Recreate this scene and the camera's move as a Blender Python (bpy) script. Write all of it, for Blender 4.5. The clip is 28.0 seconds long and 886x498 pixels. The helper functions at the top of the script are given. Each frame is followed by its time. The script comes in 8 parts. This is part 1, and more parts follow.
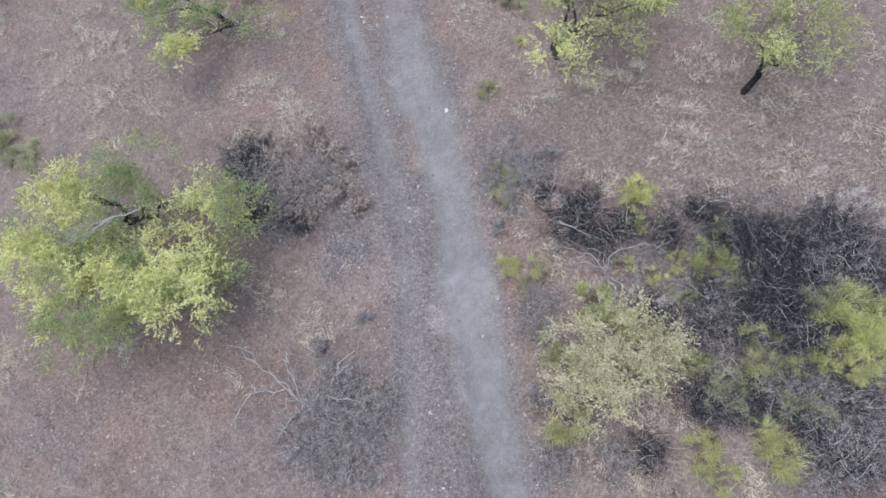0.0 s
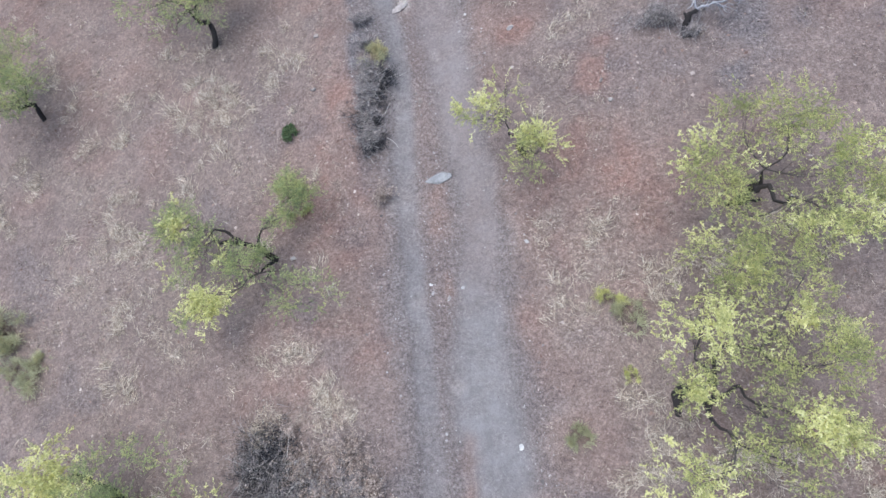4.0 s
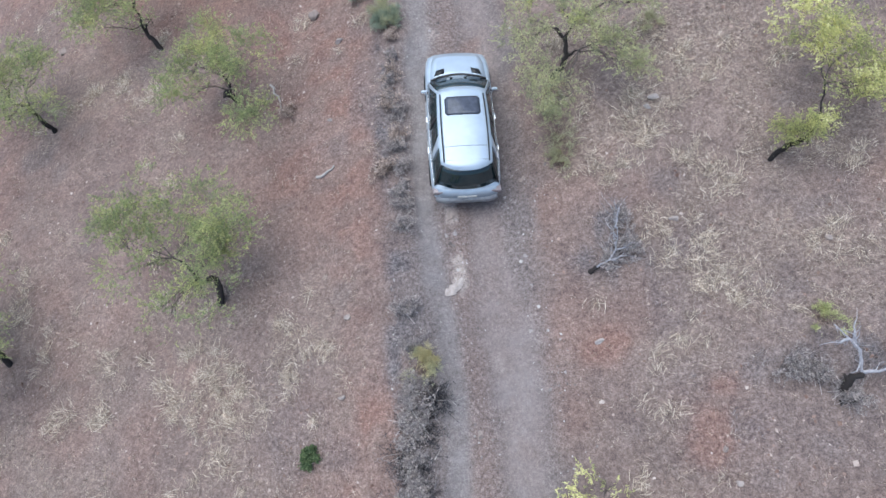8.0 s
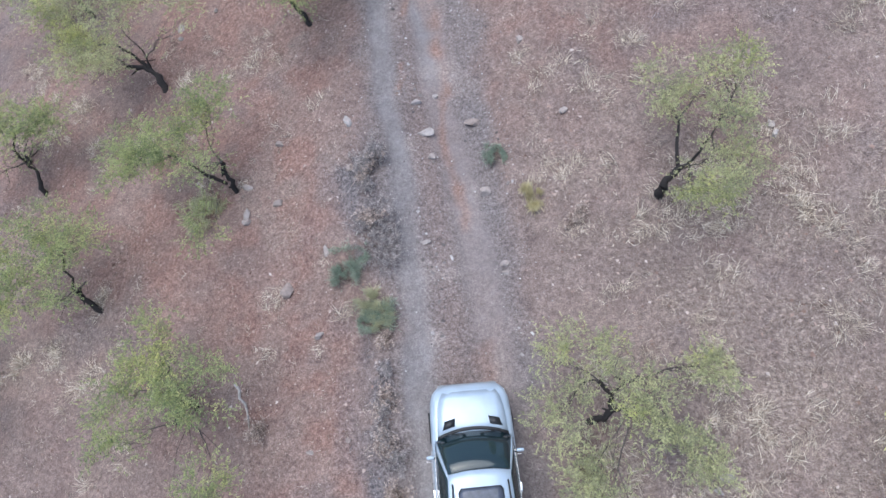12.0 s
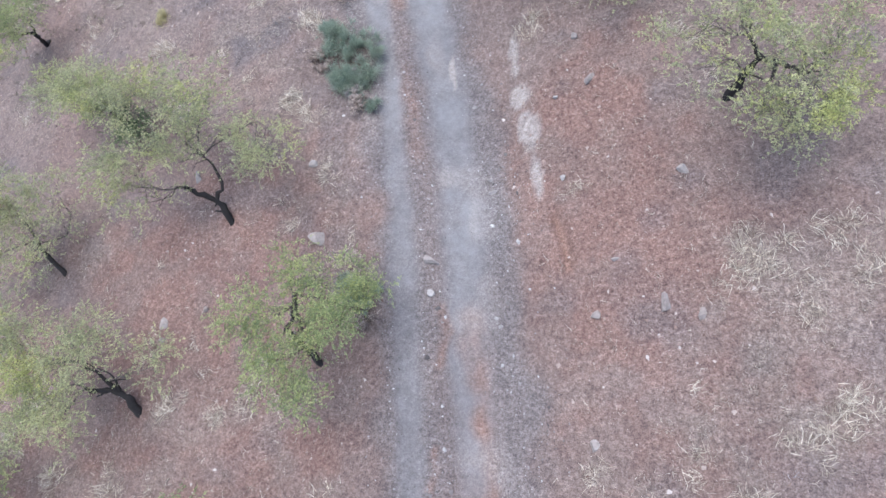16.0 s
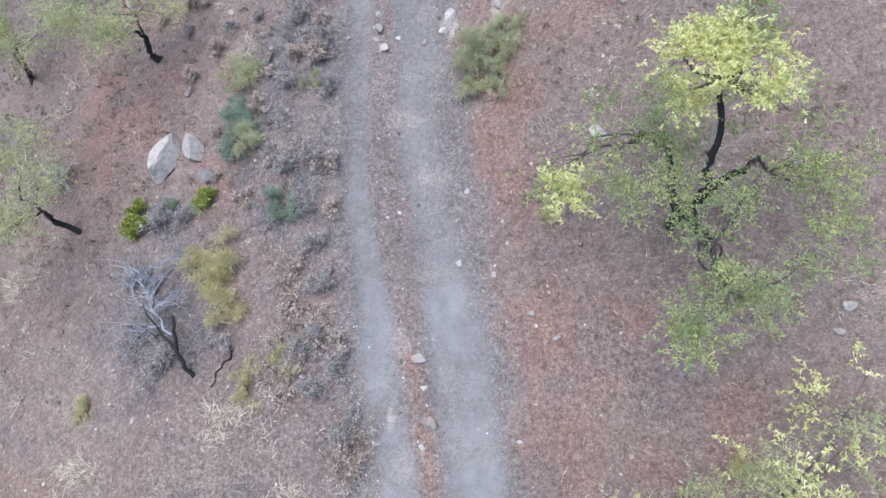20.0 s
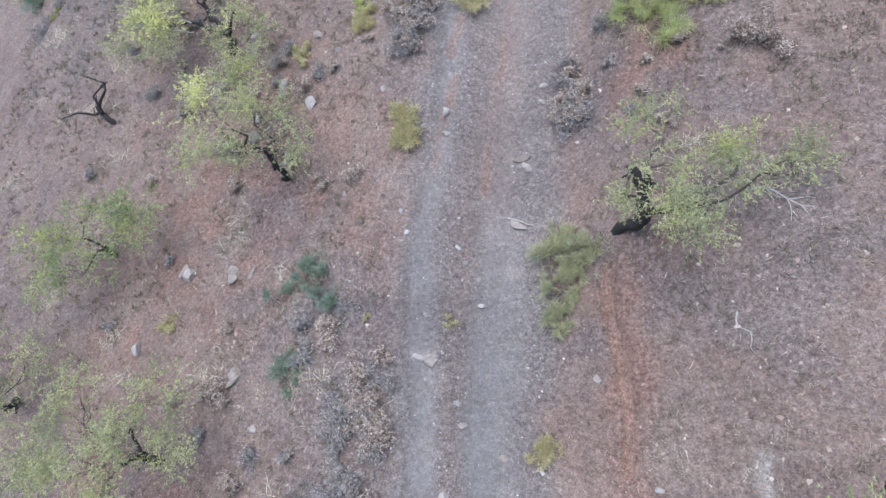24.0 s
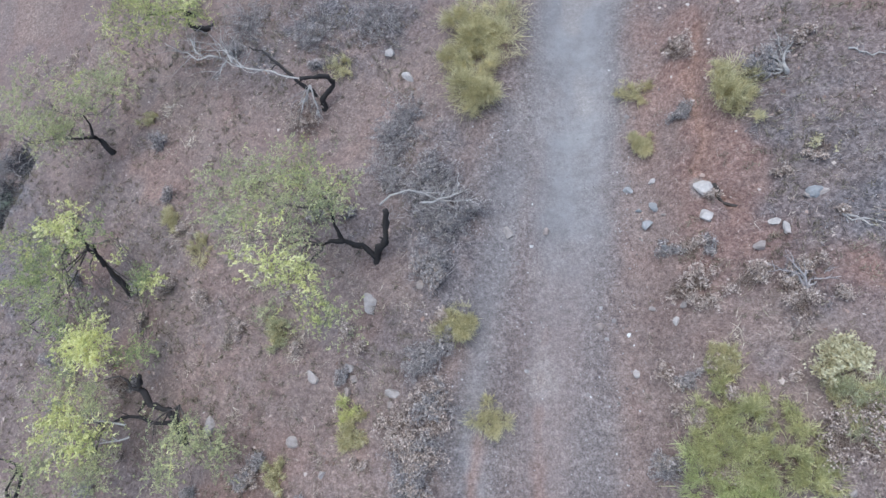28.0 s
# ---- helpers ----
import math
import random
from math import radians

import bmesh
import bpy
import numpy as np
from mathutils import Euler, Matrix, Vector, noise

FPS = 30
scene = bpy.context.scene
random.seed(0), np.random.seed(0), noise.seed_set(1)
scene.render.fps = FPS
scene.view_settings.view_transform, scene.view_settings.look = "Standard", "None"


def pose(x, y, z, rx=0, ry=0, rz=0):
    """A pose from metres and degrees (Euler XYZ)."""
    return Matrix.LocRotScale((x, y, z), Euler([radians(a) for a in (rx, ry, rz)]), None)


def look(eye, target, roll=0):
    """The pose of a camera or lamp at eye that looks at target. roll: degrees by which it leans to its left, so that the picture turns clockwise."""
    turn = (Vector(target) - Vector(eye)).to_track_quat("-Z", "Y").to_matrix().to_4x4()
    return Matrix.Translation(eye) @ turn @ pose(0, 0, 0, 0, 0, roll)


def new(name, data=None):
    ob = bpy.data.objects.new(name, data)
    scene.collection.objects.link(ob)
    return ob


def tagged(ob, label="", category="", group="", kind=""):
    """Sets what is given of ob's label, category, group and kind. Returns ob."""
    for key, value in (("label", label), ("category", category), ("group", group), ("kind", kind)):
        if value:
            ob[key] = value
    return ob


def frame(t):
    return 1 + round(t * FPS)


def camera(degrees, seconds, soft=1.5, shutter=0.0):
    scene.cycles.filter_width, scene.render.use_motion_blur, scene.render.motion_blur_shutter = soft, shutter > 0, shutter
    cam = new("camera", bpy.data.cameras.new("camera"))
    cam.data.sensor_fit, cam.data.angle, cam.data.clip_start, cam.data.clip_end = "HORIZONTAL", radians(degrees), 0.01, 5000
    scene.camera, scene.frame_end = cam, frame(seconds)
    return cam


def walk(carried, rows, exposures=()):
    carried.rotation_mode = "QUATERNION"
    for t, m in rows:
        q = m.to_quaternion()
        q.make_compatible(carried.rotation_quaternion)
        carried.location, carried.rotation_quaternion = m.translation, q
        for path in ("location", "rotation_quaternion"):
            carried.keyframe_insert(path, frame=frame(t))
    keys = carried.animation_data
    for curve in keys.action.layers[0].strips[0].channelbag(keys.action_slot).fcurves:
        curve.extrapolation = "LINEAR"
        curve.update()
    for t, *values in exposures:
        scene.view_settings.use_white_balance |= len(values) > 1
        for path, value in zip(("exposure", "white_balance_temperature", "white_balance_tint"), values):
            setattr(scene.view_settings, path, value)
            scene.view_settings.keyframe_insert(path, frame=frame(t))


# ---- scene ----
cam = camera(76.0, 28.0, 1.5)
PATH = [
    (0, (-0.856, -6.0, 17.263), (-0.777, -5.239, 15.415), -11.7),
    (0.5, (-0.567, -4.895, 17.198), (-0.498, -4.124, 15.354), -11.9),
    (1, (-0.242, -3.592, 17.052), (-0.184, -2.797, 15.218), -12.0),
    (1.5, (0.073, -2.143, 16.996), (0.115, -1.334, 15.167), -12.4),
    (2, (0.432, -0.605, 17.001), (0.447, 0.205, 15.172), -13.0),
    (2.5, (0.791, 0.83, 17.043), (0.767, 1.636, 15.212), -14.3),
    (3, (0.977, 2.42, 17.054), (0.92, 3.224, 15.224), -15.1),
    (3.5, (1.144, 4.012, 17.057), (1.051, 4.798, 15.22), -16.6),
    (5.5, (0.489, 8.464, 16.9), (0.394, 9.315, 15.093), -13.1),
    (6, (0.421, 10.098, 16.869), (0.324, 10.943, 15.059), -13.1),
    (6.5, (0.494, 11.757, 16.87), (0.387, 12.586, 15.053), -13.8),
    (7, (0.504, 13.374, 16.872), (0.393, 14.196, 15.052), -14.1),
    (7.5, (0.524, 14.916, 16.973), (0.411, 15.726, 15.148), -14.3),
    (8, (0.663, 16.493, 17.027), (0.549, 17.3, 15.2), -14.5),
    (8.5, (0.786, 17.891, 17.102), (0.675, 18.695, 15.274), -14.4),
    (9, (0.867, 19.411, 17.152), (0.755, 20.215, 15.324), -14.4),
    (9.5, (0.869, 20.785, 17.181), (0.761, 21.587, 15.352), -14.1),
    (10, (0.772, 22.326, 17.243), (0.665, 23.115, 15.408), -14.2),
    (10.5, (0.653, 23.675, 17.295), (0.554, 24.459, 15.457), -13.8),
    (11, (0.74, 25.135, 17.355), (0.657, 25.906, 15.512), -13.7),
    (11.5, (0.995, 26.462, 17.452), (0.92, 27.218, 15.602), -13.6),
    (13.5, (1.681, 31.687, 17.441), (1.601, 32.519, 15.623), -13.0),
    (14, (1.762, 33.47, 17.47), (1.675, 34.305, 15.654), -13.0),
    (14.5, (1.837, 35.067, 17.521), (1.74, 35.892, 15.702), -13.3),
    (15, (1.835, 36.794, 17.635), (1.725, 37.59, 15.804), -13.9),
    (15.5, (1.778, 38.382, 17.682), (1.656, 39.154, 15.841), -14.4),
    (16, (1.737, 39.981, 17.603), (1.601, 40.744, 15.76), -15.0),
    (16.5, (1.689, 41.48, 17.419), (1.543, 42.234, 15.572), -15.4),
    (17, (1.611, 43.161, 17.234), (1.465, 43.925, 15.392), -15.2),
    (17.5, (1.598, 45.019, 17.037), (1.449, 45.795, 15.2), -15.2),
    (18, (1.504, 47.118, 16.871), (1.369, 47.924, 15.045), -13.9),
    (18.5, (1.461, 49.217, 16.724), (1.332, 50.025, 14.899), -13.4),
    (19, (1.456, 51.409, 16.547), (1.318, 52.202, 14.716), -13.9),
    (19.5, (1.324, 53.385, 16.484), (1.188, 54.157, 14.644), -13.7),
    (20, (1.192, 55.374, 16.444), (1.056, 56.137, 14.6), -13.3),
    (20.5, (1.083, 57.166, 16.493), (0.943, 57.918, 14.646), -13.3),
    (21, (0.944, 59.052, 16.627), (0.802, 59.795, 14.775), -12.9),
    (21.5, (0.855, 60.525, 16.495), (0.689, 61.291, 14.655), -13.6),
    (23.5, (0.158, 67.197, 17.216), (-0.07, 67.964, 15.384), -14.2),
    (24, (0.011, 68.758, 17.336), (-0.23, 69.519, 15.502), -14.9),
    (24.5, (-0.219, 70.086, 17.492), (-0.458, 70.847, 15.658), -14.8),
    (25, (-0.443, 71.572, 17.661), (-0.683, 72.34, 15.83), -14.7),
    (25.5, (-0.644, 72.995, 17.809), (-0.881, 73.765, 15.979), -14.4),
    (26, (-0.908, 74.544, 17.986), (-1.126, 75.32, 16.155), -13.5),
    (26.5, (-1.009, 76.002, 18.054), (-1.217, 76.778, 16.223), -13.4),
    (27, (-1.194, 77.555, 18.117), (-1.378, 78.331, 16.283), -12.9),
    (27.5, (-1.288, 79.078, 18.216), (-1.444, 79.855, 16.379), -12.5),
    (28, (-1.34, 80.772, 18.345), (-1.465, 81.516, 16.494), -12.7),
]
walk(cam, [(t, look(eye, target, roll)) for t, eye, target, roll in PATH], [(0, 0.62, 5820, 4), (2, 0.90, 5750, 4), (3, 0.80, 5780, 5), (6, 0.69, 5830, 4), (8, 0.645, 5850, 4), (11, 0.69, 5800, 6), (14, 0.79, 5720, 6), (15, 0.88, 5700, 6), (17, 0.79, 5650, 6), (18, 0.71, 5650, 5), (19, 0.74, 5650, 5), (21, 1.02, 5750, 3), (24, 0.80, 5680, 3), (25, 0.78, 5650, 2), (26, 0.73, 5620, 1), (28, 0.64, 5570, 2)])

# ---- light: a high thin overcast, the sun low and veiled ----
sky = bpy.data.worlds.new("sky")
scene.world = sky
sky.use_nodes = True
sky_nodes, sky_links = sky.node_tree.nodes, sky.node_tree.links
sky_tex = sky_nodes.new("ShaderNodeTexSky")
sky_tex.sky_type, sky_tex.sun_disc = "NISHITA", False
sky_tex.sun_elevation, sky_tex.sun_rotation = radians(76), radians(-56)
sky_tex.air_density, sky_tex.dust_density, sky_tex.ozone_density = 1.0, 3.0, 1.0
sky_links.new(sky_tex.outputs[0], sky_nodes["Background"].inputs[0])
sky_nodes["Background"].inputs[1].default_value = 0.12
sun = new("sun", bpy.data.lights.new("sun", "SUN"))
sun.data.energy, sun.data.angle, sun.data.color = 1.5, radians(68), (1.0, 0.97, 0.93)
sun.matrix_world = look((-6, 4, 30), (0, 0, 0))


# ---- materials ----
def shade(name, rough=0.9, metal=0.0):
    m = bpy.data.materials.new(name)
    m.use_nodes = True
    b = m.node_tree.nodes["Principled BSDF"]
    b.inputs["Roughness"].default_value, b.inputs["Metallic"].default_value = rough, metal
    return m, m.node_tree.nodes, m.node_tree.links, b


def add(nodes, kind, **values):
    n = nodes.new(kind)
    for key, value in values.items():
        n.inputs[key.replace("_", " ")].default_value = value
    return n


def grain(nodes, links, scale, detail=4.0, rough=0.6, where=None):
    n = add(nodes, "ShaderNodeTexNoise", Scale=scale, Detail=detail, Roughness=rough)
    if where is not None:
        links.new(where, n.inputs["Vector"])
    return n.outputs["Fac"]


def ramp(nodes, links, source, stops):
    n = nodes.new("ShaderNodeValToRGB")
    while len(n.color_ramp.elements) < len(stops):
        n.color_ramp.elements.new(0.5)
    for e, (at, colour) in zip(n.color_ramp.elements, stops):
        e.position, e.color = at, (*colour, 1) if len(colour) == 3 else colour
    links.new(source, n.inputs[0])
    return n.outputs[0]


def blend(nodes, links, fac, a, b, kind="MIX"):
    n = nodes.new("ShaderNodeMix")
    n.data_type, n.blend_type = "RGBA", kind
    for socket, value in ((n.inputs[0], fac), (n.inputs[6], a), (n.inputs[7], b)):
        if isinstance(value, (int, float)):
            socket.default_value = value
        elif isinstance(value, tuple):
            socket.default_value = (*value, 1)
        else:
            links.new(value, socket)
    return n.outputs[2]


def relief(nodes, links, b, source, strength, distance):
    n = add(nodes, "ShaderNodeBump", Strength=strength, Distance=distance)
    links.new(source, n.inputs["Height"])
    links.new(n.outputs[0], b.inputs["Normal"])


def make_soil():
    m, nodes, links, b = shade("soil", 0.95)
    where = nodes.new("ShaderNodeNewGeometry").outputs["Position"]
    mask = {}
    for key in ("track", "gravel", "red", "pale", "grey", "straw", "stain"):
        a = nodes.new("ShaderNodeAttribute")
        a.attribute_name = key
        mask[key] = a.outputs["Fac"]
    big, mid = grain(nodes, links, 0.35, 5, 0.6, where), grain(nodes, links, 2.2, 6, 0.7, where)
    fine, grit = grain(nodes, links, 11, 5, 0.75, where), grain(nodes, links, 26, 3, 0.75, where)
    loam = blend(nodes, links, 0.6, mid, fine)
    earth = ramp(nodes, links, loam, [(0.31, (0.110, 0.077, 0.068)), (0.5, (0.228, 0.172, 0.152)), (0.69, (0.375, 0.298, 0.263))])
    redder = ramp(nodes, links, fine, [(0.31, (0.130, 0.071, 0.057)), (0.52, (0.258, 0.158, 0.130)), (0.75, (0.415, 0.296, 0.252))])
    ashen = ramp(nodes, links, fine, [(0.36, (0.058, 0.052, 0.056)), (0.54, (0.180, 0.160, 0.163)), (0.72, (0.360, 0.322, 0.318))])
    stubble = ramp(nodes, links, fine, [(0.34, (0.132, 0.095, 0.080)), (0.52, (0.265, 0.207, 0.177)), (0.72, (0.46, 0.385, 0.33))])
    dust = ramp(nodes, links, mid, [(0.3, (0.222, 0.207, 0.207)), (0.7, (0.318, 0.302, 0.303))])
    stony = ramp(nodes, links, fine, [(0.33, (0.115, 0.097, 0.093)), (0.52, (0.205, 0.176, 0.170)), (0.73, (0.360, 0.325, 0.318))])
    marl = ramp(nodes, links, fine, [(0.3, (0.33, 0.268, 0.235)), (0.7, (0.52, 0.468, 0.435))])
    c = blend(nodes, links, mask["red"], earth, redder)
    c = blend(nodes, links, mask["grey"], c, ashen)
    c = blend(nodes, links, mask["straw"], c, stubble)
    c = blend(nodes, links, mask["gravel"], c, stony)
    c = blend(nodes, links, mask["track"], c, dust)
    clay = ramp(nodes, links, fine, [(0.34, (0.150, 0.085, 0.065)), (0.52, (0.300, 0.185, 0.145)), (0.72, (0.440, 0.315, 0.262))])
    c = blend(nodes, links, mask["stain"], c, clay)
    c = blend(nodes, links, mask["pale"], c, marl)
    speck = ramp(nodes, links, grit, [(0.36, (0.53, 0.515, 0.51)), (0.5, (1, 1, 1)), (0.64, (1.34, 1.32, 1.29))])
    clods = ramp(nodes, links, grain(nodes, links, 6.0, 3, 0.6, where), [(0.34, (0.80, 0.785, 0.785)), (0.5, (1, 1, 1)), (0.66, (1.15, 1.145, 1.14))])
    even = nodes.new("ShaderNodeMath")
    even.operation = "MULTIPLY_ADD"
    links.new(mask["track"], even.inputs[0])
    even.inputs[1].default_value, even.inputs[2].default_value = -0.68, 0.85
    c = blend(nodes, links, even.outputs[0], c, speck, "MULTIPLY")
    c = blend(nodes, links, even.outputs[0], c, clods, "MULTIPLY")
    sweep = ramp(nodes, links, big, [(0.3, (0.84, 0.83, 0.84)), (0.7, (1.12, 1.11, 1.10))])
    links.new(blend(nodes, links, 1.0, c, sweep, "MULTIPLY"), b.inputs["Base Color"])
    bumps = blend(nodes, links, 0.35, fine, grit)
    relief(nodes, links, b, bumps, 0.9, 0.05)
    return m


def varied(name, stops, rough=0.85, scale=9.0, per="island", bump=0.0, metal=0.0):
    """A colour that changes from piece to piece and, less, over each piece."""
    m, nodes, links, b = shade(name, rough, metal)
    pick = nodes.new("ShaderNodeNewGeometry").outputs["Random Per Island"] if per == "island" else nodes.new("ShaderNodeObjectInfo").outputs["Random"]
    g = grain(nodes, links, scale, 5, 0.65, nodes.new("ShaderNodeTexCoord").outputs["Object"])
    base = ramp(nodes, links, pick, stops)
    wear = ramp(nodes, links, g, [(0.3, (0.72, 0.70, 0.68)), (0.7, (1.22, 1.2, 1.18))])
    links.new(blend(nodes, links, 1.0, base, wear, "MULTIPLY"), b.inputs["Base Color"])
    if bump:
        relief(nodes, links, b, g, 0.8, bump)
    return m


def leafy(name, dark, middle, light):
    m, nodes, links, b = shade(name, 0.6)
    spot = nodes.new("ShaderNodeTexCoord").outputs["Object"]
    age = blend(nodes, links, 0.6, nodes.new("ShaderNodeNewGeometry").outputs["Random Per Island"], grain(nodes, links, 1.3, 2, 0.5, spot))
    links.new(ramp(nodes, links, age, [(0.30, dark), (0.5, middle), (0.69, light)]), b.inputs["Base Color"])
    b.inputs["Specular IOR Level"].default_value = 0.25
    nodes, links = m.node_tree.nodes, m.node_tree.links
    glow, mix = nodes.new("ShaderNodeBsdfTranslucent"), nodes.new("ShaderNodeMixShader")
    mix.inputs[0].default_value = 0.48
    links.new(b.inputs["Base Color"].links[0].from_socket, glow.inputs["Color"])
    links.new(b.outputs[0], mix.inputs[1])
    links.new(glow.outputs[0], mix.inputs[2])
    links.new(mix.outputs[0], nodes["Material Output"].inputs["Surface"])
    return m


SOIL = make_soil()
BARK = varied("dark_bark", [(0.0, (0.016, 0.013, 0.013)), (1.0, (0.040, 0.033, 0.032))], 0.9, 14, "object", 0.02)
LIMB = varied("limb_bark", [(0.0, (0.055, 0.046, 0.043)), (1.0, (0.14, 0.12, 0.11))], 0.9, 14, "object", 0.02)
DEADWOOD = varied("bleached_wood", [(0.0, (0.22, 0.20, 0.20)), (0.6, (0.42, 0.39, 0.37)), (1.0, (0.66, 0.63, 0.60))], 0.85, 12)
GREYTWIG = varied("grey_twigs", [(0.0, (0.08, 0.073, 0.08)), (0.4, (0.27, 0.245, 0.25)), (1.0, (0.58, 0.53, 0.52))], 0.9, 8)
DARKTWIG = varied("dark_thorn_twigs", [(0.0, (0.018, 0.018, 0.023)), (0.70, (0.045, 0.044, 0.053)), (0.88, (0.20, 0.19, 0.205)), (1.0, (0.55, 0.52, 0.52))], 0.9, 8)
BROWNTWIG = varied("brown_twigs", [(0.0, (0.11, 0.076, 0.062)), (0.45, (0.27, 0.20, 0.168)), (1.0, (0.56, 0.46, 0.395))], 0.9, 8)
OLIVETWIG = varied("olive_brown_herbs", [(0.0, (0.095, 0.080, 0.056)), (0.5, (0.225, 0.192, 0.140)), (1.0, (0.44, 0.39, 0.29))], 0.9, 8)
GREYHEAD = varied("grey_seed_heads", [(0.0, (0.17, 0.147, 0.142)), (0.5, (0.30, 0.265, 0.255)), (1.0, (0.48, 0.43, 0.41))], 0.9, 8)
BROWNHEAD = varied("beige_seed_heads", [(0.0, (0.24, 0.18, 0.152)), (0.5, (0.43, 0.345, 0.30)), (1.0, (0.64, 0.545, 0.485))], 0.9, 8)
WEATHERED = varied("blue_grey_deadwood", [(0.0, (0.17, 0.17, 0.20)), (0.5, (0.33, 0.33, 0.37)), (1.0, (0.56, 0.55, 0.58))], 0.85, 12)
LITTER = varied("dark_litter", [(0.0, (0.050, 0.036, 0.033)), (0.42, (0.13, 0.092, 0.08)), (0.62, (0.34, 0.255, 0.22)), (1.0, (0.60, 0.50, 0.45))], 0.95, 8)
STRAW = varied("dry_straw", [(0.0, (0.20, 0.153, 0.128)), (0.5, (0.40, 0.328, 0.275)), (0.85, (0.60, 0.52, 0.435)), (1.0, (0.76, 0.685, 0.585))], 0.8, 6)
PALESTRAW = varied("bleached_straw", [(0.0, (0.24, 0.188, 0.152)), (0.4, (0.50, 0.418, 0.335)), (0.75, (0.72, 0.625, 0.51)), (1.0, (0.90, 0.82, 0.69))], 0.8, 6)
LEAF = {
    "yellow": leafy("yellow_green_leaves", (0.235, 0.26, 0.12), (0.425, 0.445, 0.185), (0.74, 0.72, 0.315)),
    "lemon": leafy("pale_yellow_sprays", (0.45, 0.43, 0.22), (0.66, 0.64, 0.33), (0.88, 0.85, 0.50)),
    "sage": leafy("sage_green_sprays", (0.40, 0.39, 0.26), (0.57, 0.56, 0.36), (0.76, 0.74, 0.49)),
    "fresh": leafy("fresh_green_sprays", (0.40, 0.42, 0.21), (0.58, 0.60, 0.30), (0.80, 0.80, 0.44)),
    # Also serves as the sunlit tops painted on tree crowns.
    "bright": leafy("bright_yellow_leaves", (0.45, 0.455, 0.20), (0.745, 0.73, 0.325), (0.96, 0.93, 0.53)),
    "spring": leafy("spring_green_sprays", (0.40, 0.39, 0.20), (0.60, 0.575, 0.305), (0.82, 0.78, 0.45)),
    "green": leafy("fresh_green_leaves", (0.205, 0.245, 0.125), (0.335, 0.382, 0.178), (0.58, 0.60, 0.28)),
    "olive": leafy("olive_green_leaves", (0.275, 0.285, 0.18), (0.43, 0.44, 0.245), (0.69, 0.675, 0.37)),
    "broom": leafy("yellow_broom_stems", (0.45, 0.405, 0.235), (0.655, 0.59, 0.345), (0.87, 0.795, 0.52)),
    "blue": leafy("blue_green_leaves", (0.24, 0.30, 0.235), (0.38, 0.44, 0.34), (0.58, 0.62, 0.49)),
    "dark": leafy("dark_green_leaves", (0.07, 0.11, 0.055), (0.145, 0.205, 0.095), (0.25, 0.31, 0.15)),
    "lime": leafy("vivid_green_leaves", (0.14, 0.17, 0.04), (0.30, 0.34, 0.07), (0.52, 0.55, 0.13)),
    "pale": leafy("pale_dry_leaves", (0.38, 0.33, 0.20), (0.66, 0.595, 0.39), (0.90, 0.85, 0.62)),
}
ROCK = varied("grey_rock", [(0.0, (0.30, 0.245, 0.222)), (0.5, (0.38, 0.33, 0.308)), (1.0, (0.47, 0.43, 0.415))], 0.92, 7, "object", 0.03)
PALEROCK = varied("pale_rock", [(0.0, (0.40, 0.355, 0.335)), (1.0, (0.55, 0.50, 0.475))], 0.92, 7, "object", 0.05)
SLAB = varied("grey_slab", [(0.0, (0.25, 0.25, 0.258)), (1.0, (0.38, 0.372, 0.378))], 0.9, 7, "object", 0.05)
PEBBLE = varied("pebbles", [(0.0, (0.10, 0.085, 0.082)), (0.5, (0.25, 0.222, 0.215)), (0.85, (0.40, 0.375, 0.37)), (1.0, (0.62, 0.60, 0.59))], 0.92, 9)
REDPEBBLE = varied("reddish_stones", [(0.0, (0.14, 0.085, 0.068)), (0.5, (0.31, 0.215, 0.18)), (0.82, (0.45, 0.36, 0.32)), (1.0, (0.58, 0.51, 0.475))], 0.92, 9)


# ---- the lie of the land ----
def lattice(ix, iy, seed):
    h = (ix * 374761393 + iy * 668265263 + seed * 974634541) & 0x7FFFFFFF
    h = ((h ^ (h >> 13)) * 1274126177) & 0x7FFFFFFF
    return ((h ^ (h >> 16)) & 0xFFFF) / 65535.0


def wave(x, y, size, seed):
    """Smooth value noise between -1 and 1, with features of that size in metres."""
    x, y = np.asarray(x, float) / size, np.asarray(y, float) / size
    ix, iy = np.floor(x).astype(np.int64), np.floor(y).astype(np.int64)
    fx, fy = x - ix, y - iy
    fx, fy = fx * fx * (3 - 2 * fx), fy * fy * (3 - 2 * fy)
    a = lattice(ix, iy, seed) * (1 - fx) + lattice(ix + 1, iy, seed) * fx
    b = lattice(ix, iy + 1, seed) * (1 - fx) + lattice(ix + 1, iy + 1, seed) * fx
    return 2 * (a * (1 - fy) + b * fy) - 1


def ease(a, b, v):
    t = np.clip((np.asarray(v, float) - a) / (b - a), 0, 1)
    return t * t * (3 - 2 * t)


ROAD_Y = [-40, -12, -6.2, -1, 4, 8, 13, 18, 25, 31.5, 38, 44, 48.5, 52, 56, 62, 68, 74, 79, 83, 88.5, 93, 100, 130]
ROAD_X = [-4.2, -1.9, -1.33, -0.76, -0.25, 0.1, 0.25, 0.5, 0.55, 0.85, 0.75, 0.8, 0.85, 0.3, -0.25, -0.75, -0.95, -0.9, -0.6, -0.3, 0.8, 1.8, 3.4, 9.0]


